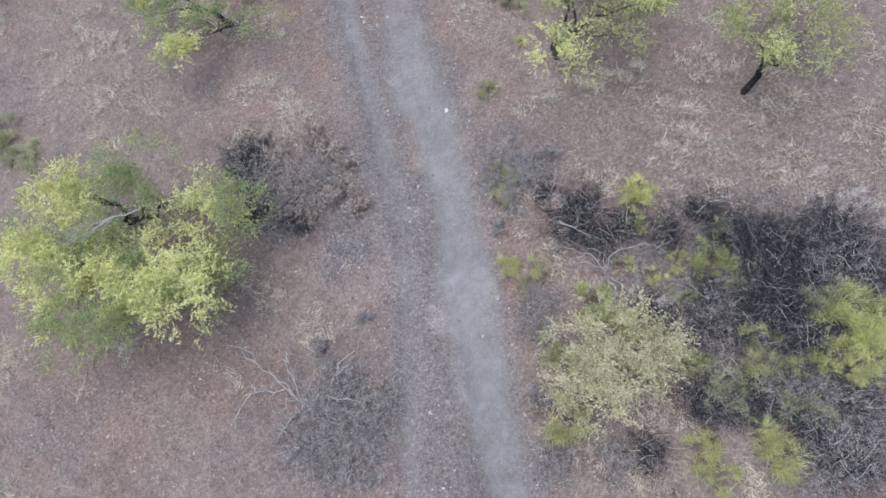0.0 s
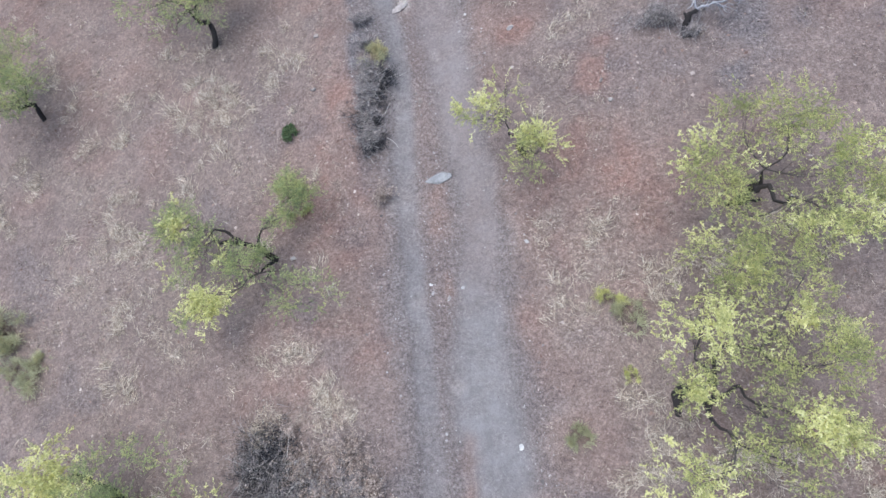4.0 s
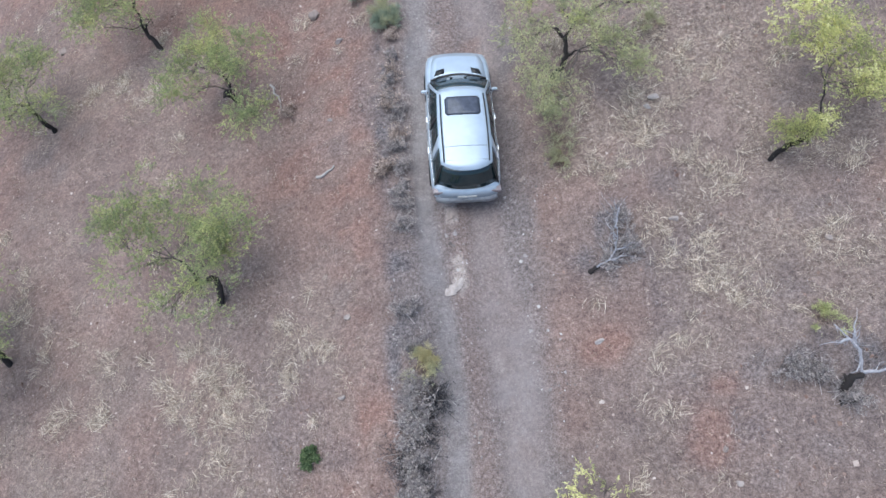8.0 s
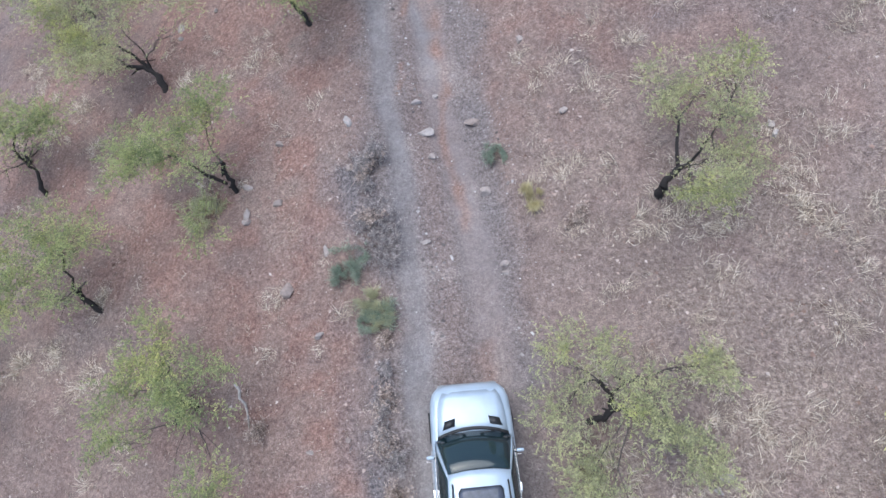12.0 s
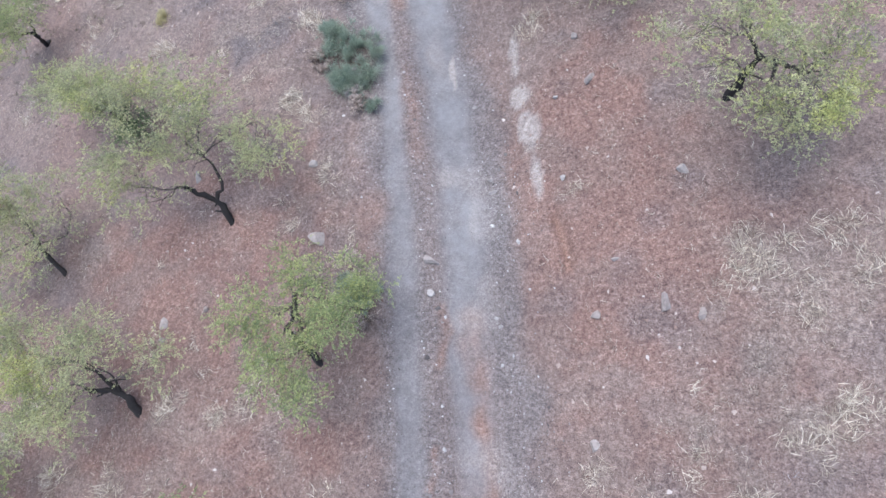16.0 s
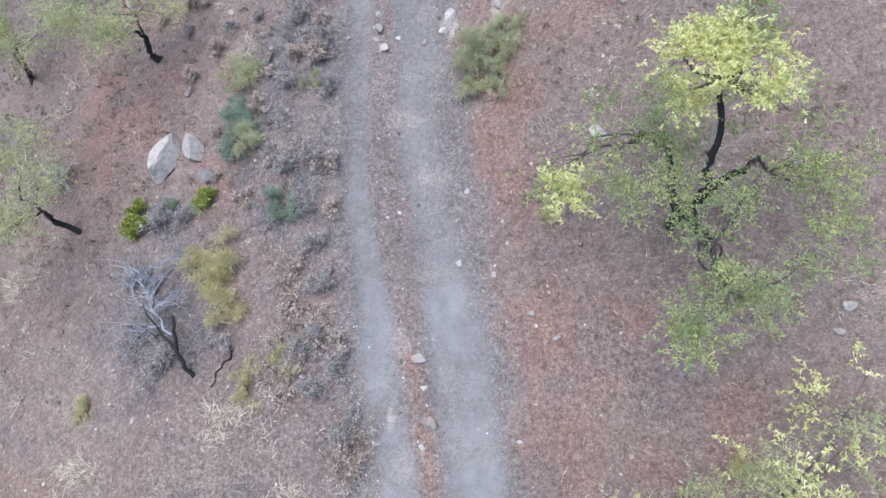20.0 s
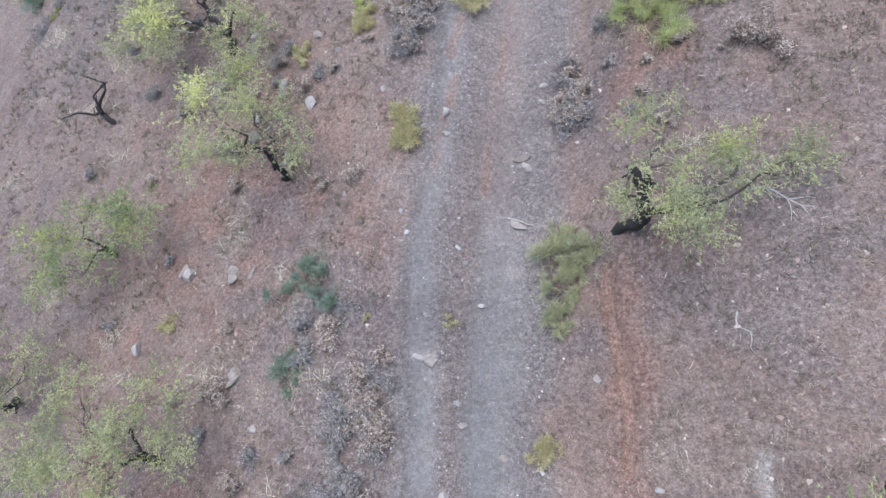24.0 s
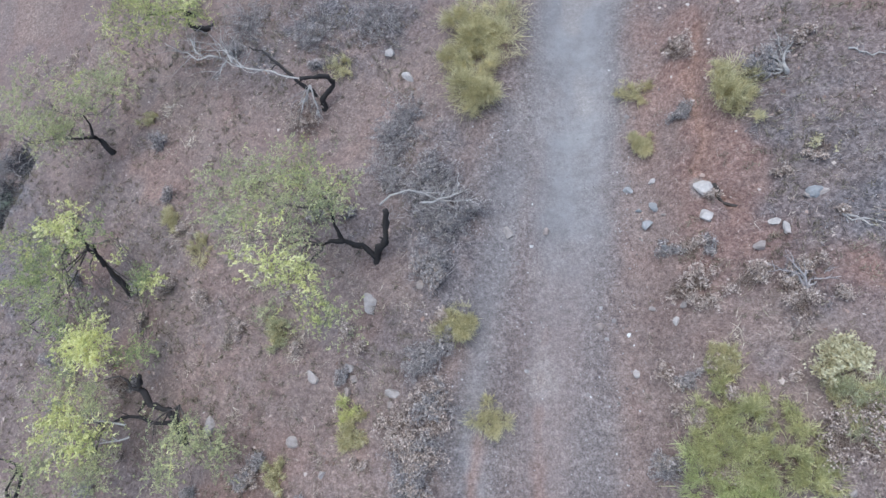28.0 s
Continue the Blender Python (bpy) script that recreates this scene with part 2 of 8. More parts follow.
def road_x(y):
    """The middle of the track at each y."""
    y = np.asarray(y, float)
    return sum(np.interp(y + d, ROAD_Y, ROAD_X) for d in (-2, -1, 0, 1, 2)) / 5


# The two wheel tracks: place along the road, offset from its middle, half width, how smooth it is worn.
RUT_Y = [-14, -6, -4, -2, 0, 3, 5, 8.5, 11, 13, 15, 17, 19, 21, 23, 25, 28, 31, 34, 37, 39, 42, 45, 47, 50, 52, 55, 57, 59, 62, 64, 67, 70, 74, 77, 80, 83, 87, 92, 100]
RIGHT_S = [0.95, 0.95, 0.88, 0.92, 1.0, 1.15, 0.95, 0.6, 0.98, 1.2, 1.25, 0.8, 0.85, 0.65, 0.5, 0.55, 0.9, 0.87, 0.78, 0.58, 0.28, 0.28, 0.35, 0.42, 0.5, 0.75, 0.8, 0.88, 0.88, 0.65, 0.43, 0.65, 0.45, 0.58, 0.2, 0.25, 0.45, 0.6, 0.2, 0.2]
RIGHT_W = [0.5, 0.55, 0.68, 0.78, 0.9, 0.6, 0.85, 0.85, 0.62, 0.5, 0.55, 0.55, 0.65, 0.75, 0.5, 0.42, 0.42, 0.5, 0.42, 0.5, 0.44, 0.52, 0.6, 0.66, 0.6, 0.6, 0.62, 0.64, 0.6, 0.5, 0.47, 0.55, 0.6, 0.55, 0.48, 0.5, 0.65, 0.9, 0.98, 0.98]
RIGHT_K = [0.9, 0.95, 1, 1, 0.9, 0.9, 0.9, 0.85, 0.8, 0.75, 0.75, 0.8, 0.9, 0.75, 0.85, 0.75, 0.7, 0.7, 0.7, 0.75, 0.75, 0.8, 0.95, 1, 0.9, 1, 1, 1, 0.95, 0.8, 0.8, 0.6, 0.5, 0.4, 0.3, 0.3, 0.45, 0.85, 1, 1]
LEFT_S = [-2.0, -1.95, -1.7, -1.35, -0.9, -0.8, -0.9, -0.93, -1.1, -1.05, -1.1, -1.0, -0.9, -0.95, -1.22, -1.32, -1.25, -1.27, -1.2, -1.1, -1.35, -1.35, -1.4, -1.4, -1.25, -1.0, -0.85, -0.95, -1.0, -1.2, -1.2, -1.05, -1.0, -1.5, -1.3, -1.3, -1.45, -1.1, -0.9, -0.9]
LEFT_W = [0.3, 0.3, 0.36, 0.34, 0.3, 0.3, 0.32, 0.3, 0.28, 0.32, 0.36, 0.32, 0.34, 0.3, 0.34, 0.27, 0.34, 0.38, 0.33, 0.32, 0.29, 0.32, 0.4, 0.36, 0.28, 0.3, 0.38, 0.44, 0.38, 0.28, 0.27, 0.3, 0.3, 0.28, 0.24, 0.24, 0.3, 0.4, 0.5, 0.5]
LEFT_K = [0.22, 0.22, 0.275, 0.22, 0.193, 0.248, 0.4, 0.45, 0.5, 0.6, 0.55, 0.6, 0.6, 0.6, 0.75, 0.95, 0.9, 0.8, 0.55, 0.6, 0.65, 0.7, 0.7, 0.75, 0.8, 0.85, 0.85, 0.8, 0.8, 0.8, 0.7, 0.5, 0.4, 0.32, 0.36, 0.4, 0.44, 0.35, 0, 0]


def ruts(x, y):
    """How far each place lies in the left and in the right wheel track, from 0 to 1, and how smooth each is."""
    x, y = np.asarray(x, float), np.asarray(y, float)
    s = x - road_x(y)
    s = s + 0.07 * wave(x, y, 0.9, 24) + 0.05 * wave(x, y, 0.35, 28)
    out = []
    for offset, wide, worn in ((LEFT_S, LEFT_W, LEFT_K), (RIGHT_S, RIGHT_W, RIGHT_K)):
        out.append(np.exp(-((s - np.interp(y, RUT_Y, offset)) / (1.12 * np.interp(y, RUT_Y, wide))) ** 4))
        out.append(np.interp(y, RUT_Y, worn))
    return out


def land(x, y):
    """The height of the ground without its fine relief."""
    x, y = np.asarray(x, float), np.asarray(y, float)
    z = 0.15 * np.clip(x, -60, 60) + 0.057 * np.clip(y, -60, 160)
    z = z + np.clip(x - 2, 0, 25) * (-0.07 + 0.17 * ease(12, 48, y))
    z = z - np.clip(-7 - x, 0, 40) * 0.14 * ease(15, 65, y)
    s = x - road_x(y)
    z = z - 0.26 * np.exp(-(s / 2.0) ** 2) - 0.27 * s * np.exp(-(s / 2.6) ** 2)
    z = z + 0.12 * np.exp(-((s + 3.3) / 1.3) ** 2) * ease(12, 24, y)
    z = z + 0.55 * ease(2.3, 3.6, s) * ease(60, 76, y) * (1 - ease(8, 16, s))
    z = z - 0.9 * np.exp(-((x - 8.2) / 3.2) ** 2 - ((y + 0.8) / 3.0) ** 2)
    # Past a brow the western slope falls off into a hollow.
    z = z - 1.5 * ease(-0.2, 1.5, 0.391 * (y - 84.44) - 0.920 * (x + 21.06)) * ease(78, 83, y) * (1 - ease(104, 116, y))
    return z + 0.10 * wave(x, y, 5.0, 3) + 0.05 * wave(x, y, 2.1, 5)
# ---- end of land ----


# ---- the ground: one sheet to the horizon ----
def furrow_at(x, y):
    """The phase of the old furrows that run slantwise over the slope above the hollow."""
    return 2 * math.pi * ((y + 0.72 * x) * 0.81 + 0.12 * wave(x, y, 1.8, 15)) / 0.62


def ploughed(x, y):
    along = y + 0.72 * x
    return ease(4.5, 6.0, x) * (1 - ease(12.5, 14.5, x)) * ease(6.0, 7.0, along) * (1 - ease(10.2, 11.8, along))


def fine_relief(x, y):
    s = np.abs(x - road_x(y))
    left, _, right, _ = ruts(x, y)
    sunk = np.clip(left + right, 0, 1)
    furrow = 0.045 * np.sin(furrow_at(x, y)) * ploughed(x, y)
    rough = (0.5 + 0.5 * ease(1.2, 2.6, s)) * (1 - 0.65 * sunk)
    return furrow - 0.30 * clefts(x, y) - 0.085 * sunk + rough * (0.045 * wave(x, y, 0.8, 11) + 0.03 * wave(x, y, 0.37, 12) + 0.018 * wave(x, y, 0.19, 13))


def near_track(x):
    """1 on the strip along the track, 0 on the plain slopes beyond it."""
    return 1 - ease(20, 26, np.abs(x + 1))


def top(x, y):
    return land(x, y) + fine_relief(x, y) * near_track(x)


def height(x, y):
    return float(top(np.array([x]), np.array([y]))[0])


# Patches of ground: place, half-axes, strength.
PALE_NEAR = [(12.42, -2.62, 0.57, 0.18, 0.8), (12.34, -2.01, 0.58, 0.17, 1), (11.61, -1.87, 0.45, 0.15, 0.8), (11.95, -1.52, 0.69, 0.19, 1), (11.34, -1.12, 0.53, 0.17, 0.8), (10.97, -0.52, 0.46, 0.15, 0.5), (11.82, -0.44, 0.42, 0.15, 0.6), (0.1, 22.31, 0.24, 0.39, 0.8), (0.09, 22.73, 0.25, 0.57, 0.7), (0.04, 24.53, 0.21, 0.41, 0.8), (0.01, 24.93, 0.23, 0.42, 0.9), (0.43, 29.78, 0.23, 0.21, 0.8), (3.34, 52.32, 0.18, 0.5, 0.95), (3.3, 51.6, 0.14, 0.35, 0.8), (3.36, 50.60, 0.32, 0.36, 0.95), (3.45, 49.42, 0.32, 0.6, 0.95), (3.52, 47.90, 0.18, 0.7, 0.75)]
PALE_FAR = [(1.39, 52.28, 0.1, 0.6, 0.8), (1.38, 52.46, 0.11, 0.44, 0.9), (-1.19, 56.81, 0.1, 0.28, 0.6), (2.1, 67.77, 0.17, 0.31, 0.7), (0.73, 67.83, 0.21, 0.46, 0.9), (0.7, 67.92, 0.18, 0.4, 1), (0.72, 67.95, 0.15, 0.47, 1.1), (2.3, 68.01, 0.2, 0.38, 0.8), (2.32, 68.11, 0.21, 0.21, 0.8), (4.83, 69.21, 0.2, 0.6, 0.7), (-2.05, 71.57, 0.27, 0.15, 0.7), (3.93, 86.83, 0.18, 0.34, 0.8)]
RED_NEAR = [(2.37, 8.72, 1.06, 1.52, 0.6), (-4.39, 9.99, 3.05, 1.65, 0.6), (5.34, 11.54, 1.83, 1.98, 0.8), (5.55, 13.65, 2.25, 2.22, 0.9), (-3.31, 14.32, 2.2, 2.81, 0.8), (-2.95, 16.88, 1.1, 4.94, 0.8), (5.87, 17.11, 1.12, 0.61, 1.1), (6.29, 17.63, 1.04, 0.94, 1.2), (6.47, 18.41, 0.58, 0.47, 1.1), (-3.44, 18.86, 0.8, 1.04, 1), (4, 20.03, 0.77, 0.5, 1.1), (-2.91, 26.69, 1.3, 6.03, 0.7), (-4.07, 33.25, 2.52, 7.78, 0.8), (-9.42, 37.82, 4.12, 5.56, 0.5), (-4.92, 39.56, 3.44, 6.49, 0.7), (6.27, 41.52, 3.92, 5.08, 0.55)]
RED_MID = [(3.95, 45.96, 0.39, 1.19, 1.2), (-6.23, 46.16, 4.37, 4.72, 0.9), (-5.99, 46.57, 4.01, 2.6, 0.7), (5.6, 48.05, 2.48, 5.21, 0.75), (4.32, 56.02, 3.44, 1.49, 0.7), (2.93, 58.29, 1.92, 2.07, 0.7), (2.4, 63.01, 0.75, 0.81, 1.1), (2.08, 63.58, 0.81, 2.39, 1.2), (-10.71, 67.18, 1.88, 3.05, 0.6), (-4.92, 69.3, 0.84, 0.91, 0.8), (2.58, 70.33, 0.5, 1.56, 1.2), (2.53, 71.44, 0.34, 2.1, 1.3), (2.55, 72.05, 0.45, 2.51, 1.2), (-10.07, 73.17, 3.44, 3.71, 0.55), (-4.41, 73.37, 1.75, 2.53, 0.7), (2.85, 73.4, 0.71, 1.28, 0.8)]
RED_FAR = [(-8.03, 76.26, 3.39, 4.58, 0.8), (3.23, 78.75, 1.45, 1.31, 0.8), (3.55, 78.96, 0.93, 0.87, 0.9), (5.57, 84.23, 0.94, 0.64, 0.9), (6.5, 84.44, 0.69, 0.75, 1.1), (5.74, 84.56, 1.77, 0.77, 0.7), (4.85, 85.23, 1.11, 0.67, 1), (4.57, 86.09, 0.38, 0.69, 1.2), (4.44, 86.54, 0.64, 1.67, 0.9), (4.46, 86.68, 0.78, 1.54, 1.2), (4.34, 87.29, 0.37, 0.71, 1.3), (4.27, 88.54, 0.44, 0.74, 1.3), (4.33, 90.09, 0.54, 0.77, 1.2), (4.32, 91.56, 0.75, 0.97, 0.7), (4.4, 91.69, 0.6, 0.81, 1.2)]
GREY_NEAR = [(8.52, -6.58, 2.35, 2.54, 0.7), (-4.89, -3.3, 2.45, 2.27, 0.8), (8.98, -2.8, 4.84, 2.99, 0.9), (-3.15, 2.5, 1.08, 1.76, 0.7), (3.15, 3.02, 1.39, 1.33, 0.8), (-4.31, 5.39, 2.58, 2.04, 0.9), (-4.38, 5.97, 2.47, 1.56, 0.9), (10.45, 18.03, 3.37, 2.19, 0.7), (6.6, 17.7, 2.6, 1.5, 0.55), (8.79, 18.66, 1.83, 1.22, 0.7), (-1.54, 19.03, 0.75, 4.06, 1), (-1.53, 20.8, 0.62, 5.25, 1), (4.67, 22.76, 1.29, 1.57, 0.7), (-1.68, 28.54, 0.6, 3.78, 1), (-1.16, 35.82, 1.09, 2.54, 0.9), (-4.51, 56.23, 2.82, 2.03, 0.5), (-7.41, 59.38, 2.48, 1.34, 0.8)]
GREY_FAR = [(-0.9, 69.5, 1.0, 4.0, 0.8), (-7.88, 60.57, 1.73, 2.72, 0.9), (-3.41, 62.56, 1.51, 5.71, 0.9), (-4, 65.96, 1.59, 5.45, 0.8), (-4.04, 70.96, 1.71, 2.77, 0.9), (-4.67, 71.82, 1.99, 1.43, 0.7), (1.9, 78.9, 0.6, 1.6, 0.6), (-2.86, 81.12, 1.16, 2.35, 0.65), (-2.88, 81.98, 0.97, 1.93, 0.65), (6.4, 86.0, 2.0, 3.4, 0.6), (-18, 86.56, 2.6, 4.67, 0.6), (-2.27, 87.14, 1.63, 3.2, 0.8), (-2.5, 87.35, 1.65, 2.32, 0.9), (-18.74, 91.78, 1.71, 2.3, 0.9), (-5.28, 93.91, 3.58, 1.74, 0.8)]
STRAW_NEAR = [(12.23, -0.64, 2.11, 1.14, 0.8), (9.38, 2.11, 4.68, 2.02, 0.9), (8.41, 2.62, 2.96, 1.92, 0.9), (-2.19, 3.98, 0.59, 1.26, 0.9), (-2.2, 7.32, 0.93, 1.34, 1), (-2.84, 8.4, 1.89, 1.36, 0.9), (-2.92, 10.01, 1.94, 1.4, 1), (-3.74, 10.36, 2.24, 0.81, 0.8), (4.75, 10.87, 2.27, 1.96, 0.5), (4.37, 11.87, 1.1, 1.58, 0.9), (-12.24, 14.11, 3.6, 2.59, 0.6), (-11.79, 16.44, 3.34, 3.61, 0.5), (-6.87, 19.31, 3.01, 3.25, 0.5), (-5.43, 19.46, 3.33, 1.92, 0.5)]
STRAW_FAR = [(-8.53, 21.05, 4.48, 2.9, 0.5), (10.38, 21.83, 3.63, 1.57, 0.8), (8.42, 23.35, 3.44, 3.04, 0.9), (5.49, 26.59, 2.13, 1.84, 0.7), (8.18, 27.45, 2.54, 1.83, 0.7), (8.72, 29.92, 2.91, 5.96, 0.9), (6.5, 39.25, 2.96, 3.2, 0.5), (7.1, 41.41, 2.56, 2.08, 0.7), (8.18, 43.88, 1.76, 1.9, 0.6), (9.79, 44.02, 3.13, 1.35, 0.5), (-5.52, 54.8, 2.8, 2.42, 0.4), (6.48, 65.64, 1.75, 1.01, 0.8), (6.46, 65.77, 0.75, 0.81, 0.9), (4.89, 69.43, 0.53, 1.15, 0.9)]


# Streaks of bare orange clay in the track: from and to (place along the road, offset from its middle), half width, strength.
STREAKS_NEAR = [(4.3, 0.03, 6.6, 0.17, 0.25, 0.5), (11, -0.06, 11.5, -0.06, 0.2, 0.9), (13, -0.09, 14.6, -0.05, 0.35, 0.55), (26, 0, 27.6, 0.45, 0.16, 0.8), (26.8, 0.9, 27.9, 0.83, 0.12, 0.8), (27.6, 0.45, 28.6, 0.5, 0.26, 1), (29.6, 0.72, 31, 0.55, 0.4, 0.75), (34.8, 0.58, 36.5, 0.46, 0.25, 0.95), (36.5, 0.46, 38.3, 0.3, 0.22, 0.95), (38.2, 0.35, 39.9, 0.42, 0.16, 0.9)]
STREAKS_MID = [(39.9, 0.42, 41.8, 0.6, 0.16, 0.85), (40.8, -0.75, 39.7, -0.85, 0.11, 0.9), (41.3, 0.6, 39.6, 0.58, 0.3, 1), (42.7, 0.58, 41.3, 0.6, 0.32, 0.95), (42.8, 0.45, 43.6, 0.2, 0.3, 0.6), (43.9, -0.2, 44.6, -0.35, 0.16, 0.8), (44.2, 0.48, 42.7, 0.58, 0.34, 0.85), (44.3, -0.24, 42.8, -0.55, 0.13, 0.75), (49.4, -0.64, 50.8, -0.48, 0.3, 0.65), (50.8, -0.48, 52.7, -0.42, 0.22, 0.65)]
STREAKS_FAR = [(55.2, -0.12, 56.8, -0.17, 0.25, 0.75), (56.8, -0.17, 58.4, -0.32, 0.22, 0.75), (76, 0, 77.6, 0, 0.24, 0.72), (77.6, 0, 79.5, 0.05, 0.24, 0.72), (76.5, -1.4, 78.2, -1.34, 0.15, 0.7), (78.2, -1.34, 79.4, -1.18, 0.15, 0.9), (80.2, 0.16, 82.3, 0.17, 0.24, 0.72), (80.2, -1.33, 81.5, -1.26, 0.15, 0.95), (79.5, 0.05, 80.2, 0.16, 0.24, 0.6), (82.3, 0.17, 84, 0.25, 0.2, 0.5)]


# Narrow clefts in the red bank above the track: from, to, half width.
CLEFTS = [(4.76, 91.25, 4.33, 90.08, 0.16), (4.33, 90.08, 4.30, 89.02, 0.20), (4.30, 89.02, 4.35, 88.11, 0.18), (4.35, 88.11, 4.0, 87.25, 0.20), (4.0, 87.25, 4.19, 86.75, 0.12), (4.19, 86.75, 4.56, 86.3, 0.14), (2.23, 73.7, 2.30, 72.47, 0.14), (2.30, 72.47, 2.43, 71.45, 0.16), (2.43, 71.45, 2.56, 70.5, 0.18), (2.56, 70.5, 2.57, 69.28, 0.13), (4.02, 45.2, 3.92, 46.6, 0.15)]


def clefts(x, y):
    x, y = np.asarray(x, float), np.asarray(y, float)
    u, v = x + 0.08 * wave(x, y, 0.5, 44), y + 0.08 * wave(x, y, 0.5, 45)
    out = np.zeros_like(x)
    for x0, y0, x1, y1, wide in CLEFTS:
        near = (np.abs(y - (y0 + y1) / 2) < 2) & (np.abs(x - (x0 + x1) / 2) < 2)
        if near.any():
            d = np.array((x1 - x0, y1 - y0))
            t = np.clip(((u[near] - x0) * d[0] + (v[near] - y0) * d[1]) / (d @ d), 0, 1)
            out[near] = np.maximum(out[near], np.exp(-((u[near] - x0 - t * d[0]) ** 2 + (v[near] - y0 - t * d[1]) ** 2) / wide ** 2))
    return out


def patches(x, y, *lists):
    u, v = x + 0.5 * wave(x, y, 1.7, 101) + 0.2 * wave(x, y, 0.6, 102), y + 0.5 * wave(x, y, 1.7, 103) + 0.2 * wave(x, y, 0.6, 104)
    out = np.zeros_like(x)
    for rows in lists:
        for px, py, rx, ry, k in rows:
            near = np.abs(y - py) < 2 * ry + 1.5
            out[near] = np.maximum(out[near], k * np.exp(-0.9 * ((((u if rx > 0.7 else x)[near] - px) / rx) ** 2 + (((v if rx > 0.7 else y)[near] - py) / ry) ** 2) ** 1.5))
    return out


def laid_bare(x, y):
    """Where the red subsoil of a cut bank lies bare."""
    return ease(0.75, 1.1, patches(x, y, RED_NEAR, RED_MID, RED_FAR))


def covers(x, y):
    """How much of each kind of surface lies at each place."""
    r = road_x(y)
    s = x - r
    edge = 0.35 * wave(x, y, 1.6, 21) + 0.2 * wave(x, y, 0.6, 22)
    gravel = (1 - ease(1.45, 2.35, np.abs(s) + edge + 0.35 * ease(87, 91, y))) * (0.85 + 0.15 * wave(x, y, 1.1, 23))
    left, left_worn, right, right_worn = ruts(x, y)
    patchy = 0.85 + 0.3 * wave(x, y, 2.2, 26) + 0.25 * wave(x, y, 0.5, 27)
    track = np.clip(np.maximum(left * left_worn, right * right_worn) * patchy, 0, 1)
    mottle = 0.45 + 0.7 * ease(-0.4, 0.5, wave(x, y, 0.7, 35) + 0.4 * wave(x, y, 0.25, 36))
    red = 0.25 * ease(20, 28, y) * (1 - ease(48, 54, y)) * (1 - ease(-3.5, -2.5, x)) * mottle + 1.0 * patches(x, y, RED_NEAR, RED_MID, RED_FAR) * mottle + 0.3 * ease(54, 66, y) * mottle + 0.2 * ease(36, 42, y) * (1 - ease(52, 58, y)) * mottle + 0.35 * ease(0.15, 0.7, wave(x, y, 4.5, 31) + 0.5 * wave(x, y, 1.3, 32))
    streak = 0.22 * np.exp(-((s + 0.25) / 0.5) ** 2) * (1 - np.clip(left + right, 0, 1)) * ease(4, 12, y) + (0.25 * ease(9, 13, y) * (1 - ease(38, 44, y)) + 0.28 * ease(73, 77, y) * (1 - ease(84, 87, y))) * right
    u, v = s + 0.10 * wave(x, y, 0.6, 34) + 0.05 * wave(x, y, 0.25, 37), y + 0.12 * wave(x, y, 0.5, 38)
    for y0, s0, y1, s1, wide, k in STREAKS_NEAR + STREAKS_MID + STREAKS_FAR:
        near = np.abs(y - (y0 + y1) / 2) < abs(y1 - y0) / 2 + 3 * wide + 0.5
        t = np.clip((v[near] - y0) / (y1 - y0), 0, 1)
        away = (u[near] - s0 - (s1 - s0) * t) ** 2 + (v[near] - y0 - (y1 - y0) * t) ** 2
        streak[near] = np.maximum(streak[near], k * np.exp(-away / wide ** 2) * (0.75 + 0.35 * wave(x[near], y[near], 0.4, 39)))
    streak = np.maximum(streak, 0.85 * clefts(x, y))
    grey = patches(x, y, GREY_NEAR, GREY_FAR) * mottle + 0.35 * ease(0.1, 0.7, 0.8 * wave(x, y, 2.6, 41) + 0.8 * wave(x, y, 0.9, 42) + 0.25 * ease(64, 76, y) - 0.25) + 0.05 * ease(58, 70, y)
    straw = patches(x, y, STRAW_NEAR, STRAW_FAR) * (0.25 + 1.05 * ease(-0.25, 0.45, wave(x, y, 0.9, 53) + 0.4 * wave(x, y, 0.35, 54))) + 0.45 * ease(0.1, 0.7, 0.8 * wave(x, y, 2.7, 51) + 0.9 * wave(x, y, 0.8, 52))
    straw = straw + 0.75 * ease(0.1, 0.9, np.sin(furrow_at(x, y))) * ploughed(x, y)
    straw = straw * ease(2.2, 3.4, np.abs(s)) * (1 - 0.45 * np.clip(red, 0, 1)) * (1 - 0.5 * np.clip(grey, 0, 1))
    bank = laid_bare(x, y)
    grey, straw = grey * (1 - 0.8 * bank), straw * (1 - 0.8 * bank)
    pale = 0.85 * ease(0.28, 0.6, patches(x, y, PALE_NEAR, PALE_FAR) + 0.22 * wave(x, y, 0.35, 61) + 0.12 * wave(x, y, 0.16, 62))
    pale = pale + 0.4 * ease(0.5, 0.8, wave(x, y, 0.9, 63)) * np.exp(-(s / 1.2) ** 2)
    out = {"track": track * (1 - 0.4 * pale), "gravel": gravel, "red": red * (1 - gravel), "stain": streak, "pale": pale, "grey": grey, "straw": straw}
    return {k: np.clip(v, 0, 1) * near_track(x) for k, v in out.items()}


